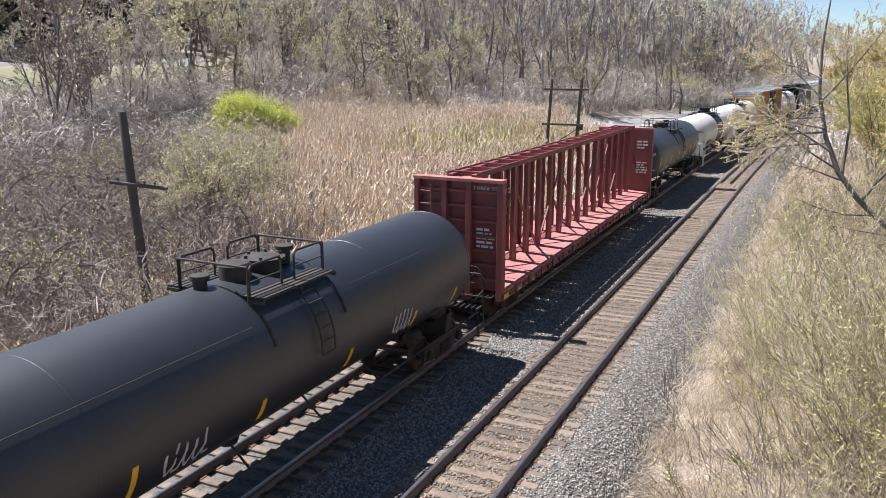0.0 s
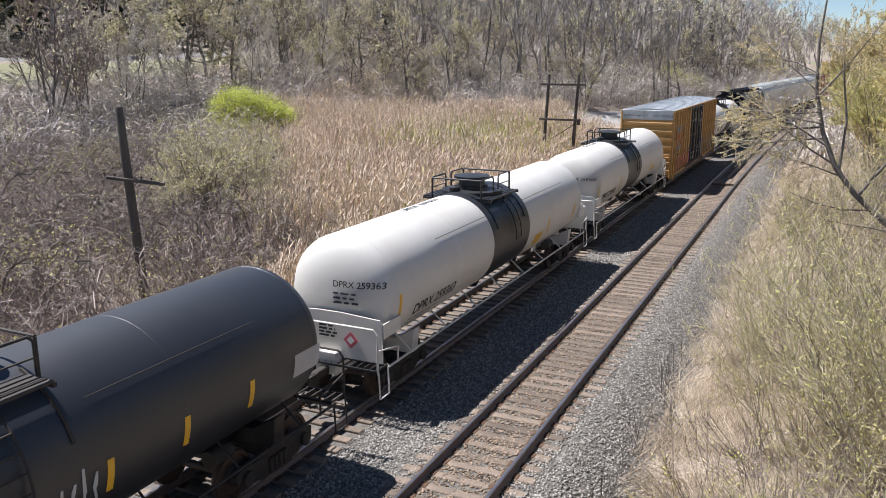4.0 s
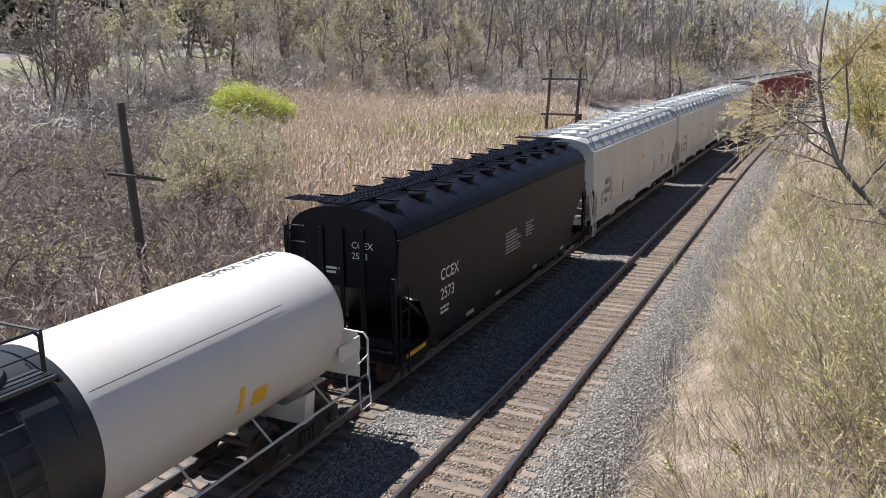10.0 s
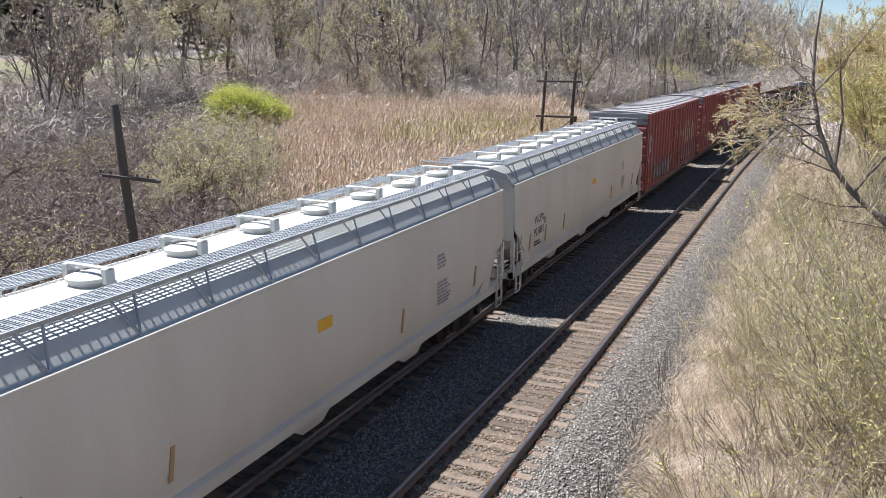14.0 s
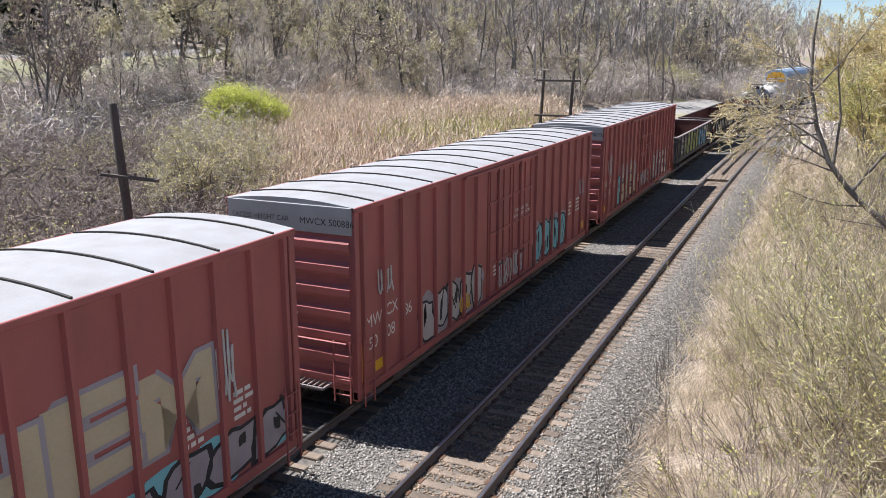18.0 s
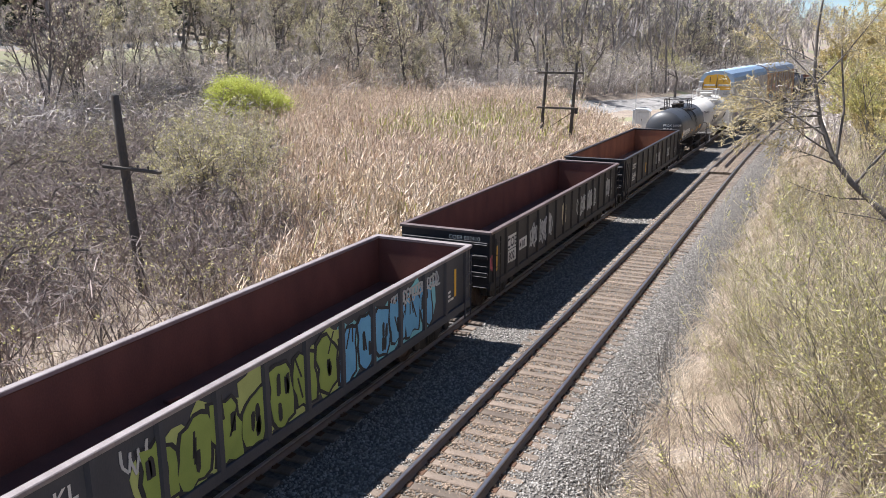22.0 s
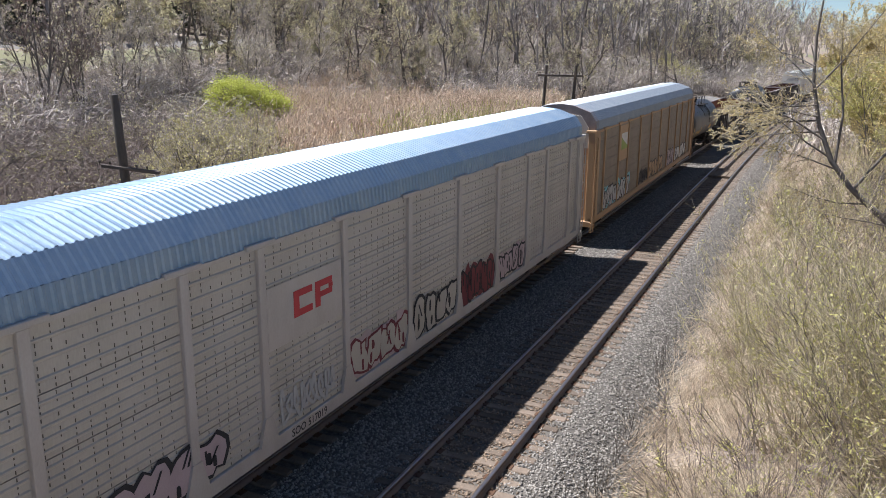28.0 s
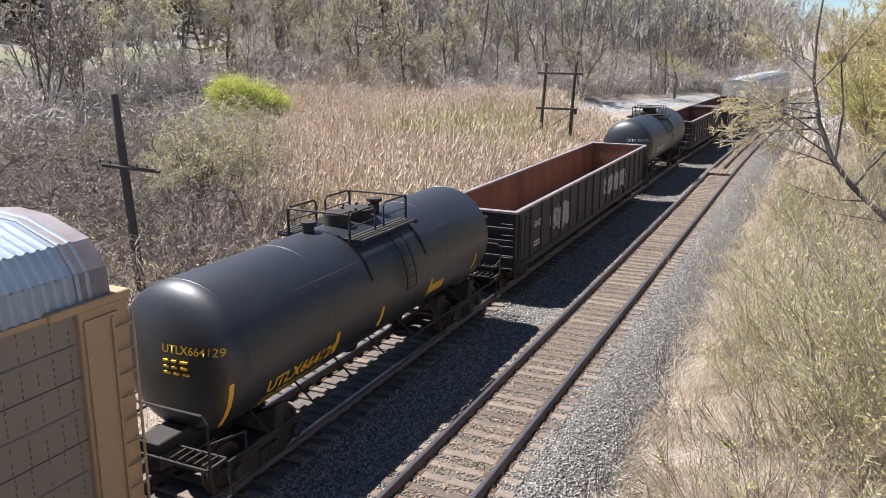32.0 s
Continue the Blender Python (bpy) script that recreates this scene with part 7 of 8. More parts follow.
def ribbons(P, Q, R, S, rng):
    """Thin twigs seen from afar: one narrow tapered strip each, turned at random."""
    P, Q = np.asarray(P, float), np.asarray(Q, float)
    d = Q - P
    w = np.cross(d, rng.normal(0, 1, d.shape))
    w /= np.linalg.norm(w, axis=1)[:, None] + 1e-9
    r, t = np.asarray(R)[:, None] * 1.35 * w, np.asarray(S)[:, None] * 1.35 * w
    v = np.stack([P - r, P + r, Q + t, Q - t], 1).reshape(-1, 3)
    return v, np.arange(len(P) * 4).reshape(-1, 4)


def strips(segs, rng):
    P, Q, R, S = (np.array(c) for c in zip(*segs))
    return ribbons(P, Q, R, S, rng)


def cards(C, U, V):
    """Small leaves: centres and two half axes each."""
    v = np.stack([C - U - V, C + U - V, C + U + V, C - U + V], 1).reshape(-1, 3)
    f = np.arange(len(C) * 4).reshape(-1, 4)
    return v, f


def merge(*pairs):
    vs, fs, k = [], [], 0
    for v, f in pairs:
        vs.append(v)
        fs.append(f + k)
        k += len(v)
    return np.concatenate(vs), np.concatenate(fs)


def branch(rng, p, d, length, r, level, out, droop=0.0, wiggle=0.25, kids=(4, 7), ratio=0.55, angle=(25, 60)):
    """Grow one stem and its side stems; out[level] takes the pieces."""
    steps = 5 if level == 0 else 3
    d = np.array(d, float)
    pts = [(np.array(p, float), r)]
    for k in range(steps):
        d = d + rng.normal(0, wiggle * 0.5, 3) + np.array([0, 0, 0.10 - droop])
        d /= np.linalg.norm(d)
        pts.append((pts[-1][0] + d * length / steps, r * (1 - 0.75 * (k + 1) / steps)))
    for (a, ra), (b, rb) in zip(pts, pts[1:]):
        out[level].append((a, b, ra, rb))
    if level + 1 >= len(out):
        return
    for _ in range(rng.integers(kids[0], kids[1] + 1)):
        t = rng.uniform(0.3, 1.0) * steps
        i = min(int(t), steps - 1)
        q = pts[i][0] + (pts[i + 1][0] - pts[i][0]) * (t - i)
        axis = pts[i + 1][0] - pts[i][0]
        axis /= np.linalg.norm(axis)
        side = np.cross(axis, rng.normal(0, 1, 3))
        side /= np.linalg.norm(side) + 1e-9
        a = radians(rng.uniform(*angle))
        branch(rng, q, axis * math.cos(a) + side * math.sin(a), length * ratio * rng.uniform(0.6, 1.15) * (1.15 - 0.5 * t / steps),
               max(pts[i][1] * 0.55, 0.003), level + 1, out, droop, wiggle, kids, ratio, angle)


def pieces(segs, n):
    P, Q, R, S = (np.array(c) for c in zip(*segs))
    return tubes(P, Q, R, S, n)


def buds(rng, segs, count, size, longish=1.6):
    P, Q = np.array([s[0] for s in segs]), np.array([s[1] for s in segs])
    i = rng.integers(0, len(P), count)
    c = P[i] + (Q[i] - P[i]) * rng.random((count, 1)) + rng.normal(0, size, (count, 3))
    u = rng.normal(0, 1, (count, 3))
    u /= np.linalg.norm(u, axis=1)[:, None]
    w = np.cross(u, rng.normal(0, 1, (count, 3)))
    w /= np.linalg.norm(w, axis=1)[:, None]
    s = size * rng.uniform(0.6, 1.4, (count, 1))
    return cards(c, u * s * longish * 0.5, w * s * 0.5)


def tree_meshes(seed, tall, r, bud_mat, bud_count, bud_size, twig=M_TWIG, kids=(5, 8), stems=1, droop=0.0, levels=4, thin=0.011, wiggle=0.3, angle=(28, 68), flat=False):
    rng = np.random.default_rng(seed)
    out = [[] for _ in range(levels)]
    for k in range(stems):
        lean = rng.normal(0, 0.12 if stems == 1 else 0.3, 2)
        branch(rng, (rng.normal(0, 0.15 * (stems > 1)), rng.normal(0, 0.15 * (stems > 1)), -0.15), (lean[0], lean[1], 1),
               tall * rng.uniform(0.75, 1.0) * 0.85, r, 0, out, droop, wiggle, kids, 0.5, angle)
    trunk = quick_mesh("trunk", *merge(pieces(out[0], 7), pieces(out[1], 5)), M_BARK, True)
    fine = [(a, b, max(x, thin), max(y, thin * 0.55)) for lv in out[2:] for a, b, x, y in lv]
    crown = quick_mesh("crown", *(strips(fine, rng) if flat else pieces(fine, 3)), twig)
    leaf = quick_mesh("foliage", *buds(rng, out[-1] + out[-2] * 2 + out[-3], bud_count, bud_size), bud_mat) if bud_count else None
    return trunk, crown, leaf


def plant_tree(name, meshes, x, y, s, turn, label, group=""):
    t = thing(name, label, "tree", group)
    t.matrix_basis = pose(x, y, height(x, y) - 0.05, 0, 0, turn) @ Matrix.Diagonal((s, s, s, 1))
    for nm, me in zip(("trunk", "crown", "foliage"), meshes):
        if me:
            ob = share(nm, me, t)
            if nm != "trunk":
                tagged(ob, kind="stuff")
    return t


def scatter(name, protos, spots, mat, label, category, seed=1):
    """Many copies of a few shapes joined into one sheet of growth: spots are x, y, scale, turn, lean."""
    rng = random.Random(seed)
    vs, fs, k = [], [], 0
    for x, y, s, turn, lean in spots:
        v, f = protos[rng.randrange(len(protos))]
        c, d = math.cos(turn), math.sin(turn)
        m = np.array([[c, -d, lean * 0.3], [d, c, lean * 0.2], [0, 0, 1]]) * s
        vs.append(v @ m.T + np.array([x, y, height(x, y)]))
        fs.append(f + k)
        k += len(v)
    ob = new(name, quick_mesh(name, np.concatenate(vs), np.concatenate(fs), mat))
    return tagged(ob, label, category, kind="stuff")


def in_brush(x, y):
    """Left of the reeds' edge."""
    return y < 27 + (-x - 13) * 1.3


# reed bed
def reeds():
    rng = np.random.default_rng(11)
    n = 15000
    x = -9.2 - rng.random(n) ** 1.1 * 46
    y = 22 + rng.random(n) * 112
    edge = 27 + (-x - 13) * 1.3 + 5 * np.sin(x * 0.7) + rng.normal(0, 2.5, n)
    ok = (y > edge) & (y < np.where(x > -24, 84, 100) + rng.normal(0, 4, n))
    cx, cy = x[ok], y[ok]
    # each root stock sends up a sheaf of stems
    k = rng.integers(0, len(cx), 62000)
    x, y = cx[k] + rng.normal(0, 0.13, len(k)), cy[k] + rng.normal(0, 0.13, len(k))
    n = len(x)
    z = np.array([height(a, b) for a, b in zip(x, y)])
    patch = np.array([noise.noise((a * 0.09, b * 0.09, 5)) for a, b in zip(x, y)])
    h = 2.55 + 1.1 * patch + rng.normal(0, 0.35, len(cx))[k] + rng.normal(0, 0.22, n)
    h += np.clip((y - 66) / 14, 0, 1) * np.clip((-x - 18) / 6, 0, 1) * 0.95
    h *= np.clip((-x - 8.0) / np.where(y > 48, 10.0, 5.0), 0.3, 1)
    lean = rng.normal(0, 0.15, (len(cx), 2))[k] + rng.normal(0, 0.09, (n, 2)) + np.array([0.06, -0.03])
    base = np.stack([x, y, z - 0.05], 1)
    top = base + np.stack([lean[:, 0] * h, lean[:, 1] * h, h], 1)
    sets = [ribbons(base, top, np.full(n, 0.017), np.full(n, 0.010), rng)]
    for _ in range(3):
        t = rng.uniform(0.2, 0.85, (n, 1))
        p = base + (top - base) * t
        a = rng.random(n) * 2 * np.pi
        L = rng.uniform(0.2, 0.5, n)
        out = np.stack([np.cos(a) * L, np.sin(a) * L, rng.uniform(0.0, 0.75, n)], 1)
        side = np.stack([-np.sin(a), np.cos(a), np.zeros(n)], 1) * 0.016
        sets.append(cards(p + out / 2, out / 2, side))
    ob = new("reeds", quick_mesh("reeds", *merge(*sets), M_REED))
    tagged(ob, "dense bed of dry blond reeds in the wet ditch", "reeds", kind="stuff")
    # new green blades through the old stand
    g = rng.random(n) < np.clip(0.62 - np.hypot((x + 23) / 10, (y - 68) / 15) * 0.62, 0, 1) + 0.015
    c = int(g.sum())
    ob = new("green_reeds", quick_mesh("green_reeds", *ribbons(base[g] + rng.normal(0, 0.1, (c, 3)) * [1, 1, 0], top[g] + rng.normal(0, 0.12, (c, 3)) + [0, 0, 0.12], np.full(c, 0.05), np.full(c, 0.028), rng), M_SHOOT))
    tagged(ob, "new yellow-green blades among the dry reeds", "reeds", kind="stuff")
    m = rng.random(n) < 0.46
    p = top[m]
    c = len(p)
    hang = rng.normal(0, 0.12, (c, 2)) + np.array([0.10, -0.02])
    q = p + np.concatenate([hang, np.full((c, 1), 0.34)], 1) * rng.uniform(0.7, 1.25, (c, 1))
    mid = (p + q) / 2
    a = tubes(p, mid, np.full(c, 0.014), np.full(c, 0.042), 3)
    b = tubes(mid, q, np.full(c, 0.042), np.full(c, 0.008), 3)
    ob = new("reed_plumes", quick_mesh("reed_plumes", *merge(a, b), M_PLUME))
    tagged(ob, "feathery seed plumes above the reeds", "reeds", kind="stuff")


reeds()


def shrub(seed, tall, stems, levels=3, kids=(4, 6), thin=0.009, droop=0.02, spread=0.45):
    rng = np.random.default_rng(seed)
    out = [[] for _ in range(levels)]
    for _ in range(stems):
        d = rng.normal(0, spread, 2)
        branch(rng, (*rng.normal(0, 0.18, 2), -0.05), (d[0], d[1], 1), tall * rng.uniform(0.6, 1.1), 0.022, 0, out, droop, 0.35, kids, 0.5)
    return out, [(a, b, max(x, thin), max(y, thin * 0.6)) for lv in out for a, b, x, y in lv], rng


def leaf_cloud(seed, ends, count, size):
    rng = np.random.default_rng(seed)
    return buds(rng, list(zip(*ends)), count, size)


def bramble(seed, tall, canes, twigs, thick, dark=0.0):
    """A tangle: long canes that rise, bow over and cross one another, with short side twigs."""
    rng = np.random.default_rng(seed)
    steps = 8
    base = np.concatenate([rng.normal(0, 0.42 * tall, (canes, 2)), np.full((canes, 1), -0.1)], 1)
    a = rng.random(canes) * 2 * np.pi
    reach = tall * rng.uniform(0.15, 1.5, canes)
    top = tall * rng.uniform(0.45, 1.15, canes)
    fall = rng.uniform(0.45, 1.05, canes)
    pts = []
    for k in range(steps + 1):
        u = k / steps
        h = top * (u / fall) * (2 - u / fall)
        side = 0.22 * tall * np.sin(u * 3.0 + a * 3)
        pts.append(base + np.stack([np.cos(a) * reach * u ** 1.3 - np.sin(a) * side, np.sin(a) * reach * u ** 1.3 + np.cos(a) * side, h], 1)
                   + rng.normal(0, 0.016 * tall, (canes, 3)))
    P, Q, R, S = [], [], [], []
    th = thick * rng.uniform(0.6, 1.5, canes)
    for k in range(steps):
        P.append(pts[k])
        Q.append(pts[k + 1])
        R.append(th * (1.1 - 0.75 * k / steps))
        S.append(th * (1.1 - 0.75 * (k + 1) / steps))
    P0, Q0 = np.concatenate(P), np.concatenate(Q)
    i = rng.integers(0, len(P0), twigs)
    st = P0[i] + (Q0[i] - P0[i]) * rng.random((twigs, 1))
    d = (Q0[i] - P0[i])
    d = d / np.linalg.norm(d, axis=1)[:, None] * 0.6 + rng.normal(0, 0.7, (twigs, 3)) + np.array([0, 0, 0.15])
    half = st + d * tall * rng.uniform(0.05, 0.16, (twigs, 1))
    d2 = d + rng.normal(0, 0.4, (twigs, 3)) - np.array([0, 0, 0.2])
    for p, q, r0, r1 in ((st, half, 0.65, 0.5), (half, half + d2 * tall * 0.1, 0.5, 0.25)):
        P.append(p)
        Q.append(q)
        R.append(np.full(twigs, thick * r0))
        S.append(np.full(twigs, thick * r1))
    P, Q, R, S = (np.concatenate(c) for c in (P, Q, R, S))
    return ribbons(P, Q, R, S, rng), (P, Q)


def brush():
    near, nearleaf, hill, hillleaf, dead = [], [], [], [], []
    for k in range(8):
        v, ends = bramble(100 + k, 2.2, 62, 230, 0.0085)
        near.append(v)
        nearleaf.append(leaf_cloud(k, ends, 420, 0.032))
        v, ends = bramble(150 + k, 2.1, 14, 20, 0.020)
        dead.append(v)
        v, ends = bramble(200 + k, 3.0, 24, 70, 0.022)
        hill.append(v)
        hillleaf.append(leaf_cloud(40 + k, ends, 170, 0.075))
    r = random.Random(5)
    spots, spots2 = [], []
    while len(spots) < 820:
        x, y = r.uniform(-64, -10.2), 3 + 76 * r.random() ** 1.1
        if in_brush(x, y + 1.5) and (x < -13.2 or y > 20) and not abs(x + 66) < 1.4 and not ((x + 24.5) ** 2 + (y - 34) ** 2 < 9 or math.hypot(x + 49, y - 69) < 6.5):
            if abs((x + 17.45) * 0.69 + (y - 22.25) * 0.72) < 1.1 and -0.6 < (x + 17.45) * 0.72 - (y - 22.25) * 0.69 < 5.5:
                continue
            low = 0.45 if math.hypot(x + 45, y - 65) < 8 else 0.4 if x > -13.6 else 1.0
            spots.append((x, y, low * r.choice((0.55, 0.75, 0.9, 1.05, 1.3)) * r.uniform(0.85, 1.15), r.uniform(0, 6.3), r.uniform(-.8, .8)))
    while len(spots2) < 2500:
        y = r.uniform(25, 260)
        x = bend(y)[0] - foot(y) - abs(r.gauss(0, 24)) + 3
        d = bend(y)[0] - x
        if (76 < d < 93 and y < 105) or (84 < d < 93 and y < 190):
            continue
        if (104 < y < 168 and abs(d - foot(y)) < 7) or math.hypot(x + 53, y - 75) < 6.5 or (d < 72 and y < 62 and r.random() < 0.5):
            continue
        low = 0.5 if 70 < d <= 77 and y < 108 else 1.0
        spots2.append((x, y, low * r.choice((0.5, 0.75, 1.0, 1.35)) * r.uniform(0.85, 1.15), r.uniform(0, 6.3), r.uniform(-.4, .4)))
    while len(spots2) < 2900:
        y = r.uniform(60, 260)
        spots2.append((bend(y)[0] + r.uniform(5, 22), y, r.uniform(0.6, 1.4), r.uniform(0, 6.3), r.uniform(-.4, .4)))
    while len(spots2) < 3900:
        y = r.uniform(10, 300)
        spots2.append((bend(y)[0] - r.uniform(94, 190), y, r.uniform(0.8, 1.6), r.uniform(0, 6.3), r.uniform(-.4, .4)))
    scatter("brush", near, spots, M_TWIG, "tangle of bare grey-mauve brush beside the ditch", "brush")
    scatter("brush_canes", dead, spots[1::2], M_BARK, "thick dark canes standing in the brush", "brush")
    scatter("brush_leaves", nearleaf, spots[::3], M_BUDDULL, "first dull green leaves on the brush", "leaves")
    scatter("brush_greens", nearleaf, [p for p in spots if noise.noise((p[0] * 0.22, p[1] * 0.22, 4)) > 0.24], M_BUD, "patches of fresh green leaf low in the brush", "leaves", 3)
    scatter("hillside_brush", hill, spots2, M_THICKET, "mauve-brown bare brush covering the wooded hill", "brush")
    scatter("hillside_leaves", hillleaf, spots2[::2], M_OLIVE, "first olive leaves on the hillside brush", "leaves")
    # rank dry grass on the left bank
    rng = np.random.default_rng(31)
    n = 16000
    x, y = -7.6 - rng.random(n) ** 1.2 * 14, 5 + rng.random(n) * 45
    z = np.array([height(a, b) for a, b in zip(x, y)])
    base = np.stack([x, y, z - 0.02], 1)
    h = rng.uniform(0.15, 0.6, n)
    lean = rng.normal(0, 0.6, (n, 2))
    top = base + np.stack([lean[:, 0] * h, lean[:, 1] * h, h], 1)
    ob = new("bank_grass", quick_mesh("bank_grass", *tubes(base, top, np.full(n, 0.010), np.full(n, 0.003), 3), M_STRAW))
    tagged(ob, "rank dry grass below the track bed", "grass", kind="stuff")


brush()


def conifer(seed, tall):
    rng = np.random.default_rng(seed)
    trunk = tubes([[0, 0, -0.2]], [[0, 0, tall]], [0.16], [0.02], 7)
    P, Q, C, U, V = [], [], [], [], []
    for k in range(90):
        h = tall * (0.12 + 0.86 * rng.random())
        a = rng.random() * 6.283
        L = (1 - h / tall) * tall * 0.24 * rng.uniform(0.7, 1.15) + 0.25
        e = np.array([math.cos(a) * L, math.sin(a) * L, -0.22 * L + 0.1])
        P.append([0, 0, h])
        Q.append(np.array([0, 0, h]) + e)
        side = np.array([-math.sin(a), math.cos(a), 0])
        for _ in range(9):
            u = rng.uniform(0.15, 1.0)
            C.append(np.array([0, 0, h]) + e * u + rng.normal(0, 0.06, 3))
            U.append(e / L * rng.uniform(0.18, 0.34) + rng.normal(0, 0.05, 3))
            V.append(side * rng.uniform(0.10, 0.22) + np.array([0, 0, rng.normal(0, 0.06)]))
    bough = tubes(P, Q, [0.03] * len(P), [0.008] * len(P), 3)
    return quick_mesh("trunk", *trunk, M_BARK), quick_mesh("boughs", *bough, M_BARK), quick_mesh("needles", *cards(np.array(C), np.array(U), np.array(V)), M_NEEDLE)


def trees():
    kinds = [tree_meshes(20 + k, 13, 0.24, M_OLIVE, 1500 if k % 2 else 300, 0.10, kids=(6, 9), thin=0.036, wiggle=0.32, angle=(30, 75), flat=True) for k in range(6)]
    twin = [tree_meshes(30 + k, 14, 0.14, M_OLIVE, 300, 0.12, kids=(6, 8), thin=0.032, stems=3, wiggle=0.22, angle=(22, 55), flat=True) for k in range(2)]
    olive = [tree_meshes(40 + k, 12, 0.19, M_OLIVE, 3600, 0.078, kids=(6, 9), thin=0.028, wiggle=0.35, angle=(30, 80), flat=True) for k in range(4)]
    rng = random.Random(8)
    label = "bare grey-barked tree with fine twigs and first buds"
    for x, y, s, k in ((-60.0, 53.4, 1.1, 0), (-58.6, 56.5, 0.8, 1), (-63.0, 60.0, 0.7, 1)):
        plant_tree("tree", twin[k], x, y, s, rng.uniform(0, 360), "many-stemmed bare tree with dark trunks and pale twigs", "trees of the hillside")
    fine = [tree_meshes(130 + k, 13, 0.12, M_OLIVE, 900, 0.07, M_THICKET, (7, 9), 2, 0.0, 4, 0.021, 0.28, (25, 62), True) for k in range(3)]
    for k, (x, y, s) in enumerate(((-62.5, 66.5, 0.95), (-67, 58, 1.0), (-66, 79, 0.9), (-60, 85, 0.85), (-71, 70, 1.0), (-57, 90, 0.8), (-65, 95, 0.95), (-73, 101, 1.0), (-54, 99, 0.8), (-70, 88, 0.9),
                                   (-77, 80, 0.9), (-62, 75, 0.7), (-58, 62, 0.75), (-50, 108, 0.8), (-46, 114, 0.8), (-68, 110, 0.9), (-41, 122, 0.7), (-80, 92, 0.9))):
        plant_tree("tree", fine[k % 3], x, y, s, 47 * k, "slender bare tree with a haze of pale twigs", "trees of the hillside")
    for x, y, s, k in ((-55.0, 105.5, 1.0, 0), (-43.5, 128, 0.95, 2), (-47.5, 121, 1.0, 4), (-62, 110, 1.0, 1)):
        t = plant_tree("tree", kinds[k], x, y, s, rng.uniform(0, 360), "leaning bare tree with a crooked dark trunk", "trees of the hillside")
        t.matrix_basis = t.matrix_basis @ pose(0, 0, 0, rng.uniform(-18, 18), rng.uniform(-18, 18), 0)
    for x, y, s in ((-65, 67, 0.95), (-72, 84, 1.1), (-76, 90, 1.05), (-70, 92, 0.95), (-74, 74, 0.75), (-80, 99, 1.0), (-68, 101, 0.85), (-73, 110, 0.95), (-67, 121, 0.9), (-84, 62, 0.9), (-58, 96, 0.8),
                    (-98, 88, 1.1), (-104, 100, 1.2), (-99, 120, 1.1), (-110, 84, 1.2), (-72, 50, 0.8), (-96, 140, 1.1), (-62, 132, 0.9), (-51, 140, 0.9)):
        plant_tree("budding_tree", olive[rng.randrange(4)], x, y, s * 1.28, rng.uniform(0, 360), "spreading tree hazed with olive spring leaves", "trees of the hillside")
    n = 0
    while n < 130:
        y = rng.uniform(40, 260)
        d = foot(y) + 3 + abs(rng.gauss(0, 30))
        if (74 < d < 93 and y < 105) or (82 < d < 93 and y < 190) or (d < 72 and y < 90):
            continue
        x = bend(y)[0] - d
        o = rng.random() < (0.4 if y < 130 else 0.15)
        t = plant_tree("budding_tree" if o else "tree", olive[rng.randrange(4)] if o else kinds[rng.randrange(6)], x, y, rng.uniform(0.6, 1.2), rng.uniform(0, 360),
                       "spreading tree hazed with olive spring leaves" if o else label, "trees of the hillside")
        t.matrix_basis = t.matrix_basis @ pose(0, 0, 0, rng.gauss(0, 7), rng.gauss(0, 7), 0)
        n += 1
    fir = [conifer(70 + k, 13) for k in range(3)]
    spots = [(-28, 228, 1.45), (-24, 231, 1.2), (-31, 236, 1.3), (-16.5, 205, 0.75), (-20, 240, 1.1), (-60, 118, 0.8)]
    for _ in range(9):
        y = rng.uniform(50, 165)
        spots.append((-96 - rng.random() * 26, y, rng.uniform(0.9, 1.4)))
    for _ in range(20):
        y = rng.uniform(66, 128)
        spots.append((-95 - rng.random() * 12, y, rng.uniform(0.95, 1.5)))
    for x, y, s in spots:
        plant_tree("conifer", fir[rng.randrange(3)], x, y, s, rng.uniform(0, 360), "dark green conifer among the bare trees", "conifers")
    # the woods behind: trunks, boughs and a haze of twigs
    low, haze = [], []
    for k in range(6):
        r2 = np.random.default_rng(60 + k)
        out = [[] for _ in range(3)]
        branch(r2, (0, 0, -0.2), (r2.normal(0, 0.08), r2.normal(0, 0.08), 1), 13, 0.17, 0, out, 0, 0.2, (9, 13), 0.42, (25, 65))
        segs = [(a, b, max(x, 0.035), max(y, 0.022)) for lv in out for a, b, x, y in lv]
        low.append(strips(segs, r2))
        haze.append(buds(r2, out[-1] + out[-2], 300, 0.12))
    far = []
    while len(far) < 700:
        y = rng.uniform(60, 520)
        d = -(foot(y) + 16 + rng.random() ** 1.3 * 150)
        if rng.random() < 0.22:
            d, y = 15 + rng.random() * 60, rng.uniform(90, 520)
        if 70 < -d < 94 and y < 190:
            continue
        far.append((bend(y)[0] + d, y, rng.uniform(0.7, 1.35), rng.uniform(0, 6.3), rng.uniform(-.5, .5)))
    while len(far) < 1250:
        y = rng.uniform(-10, 280)
        far.append((bend(y)[0] - 95 - rng.random() * 75, y, rng.uniform(0.8, 1.4), rng.uniform(0, 6.3), rng.uniform(-.5, .5)))
    while len(far) < 1420:
        y = rng.uniform(170, 330)
        far.append((bend(y)[0] - 24 - rng.random() * 90, y, rng.uniform(1.3, 1.75), rng.uniform(0, 6.3), rng.uniform(-.4, .4)))
    scatter("far_woods", low, far, M_WOODS, "leafless grey woods over the hill", "woods")
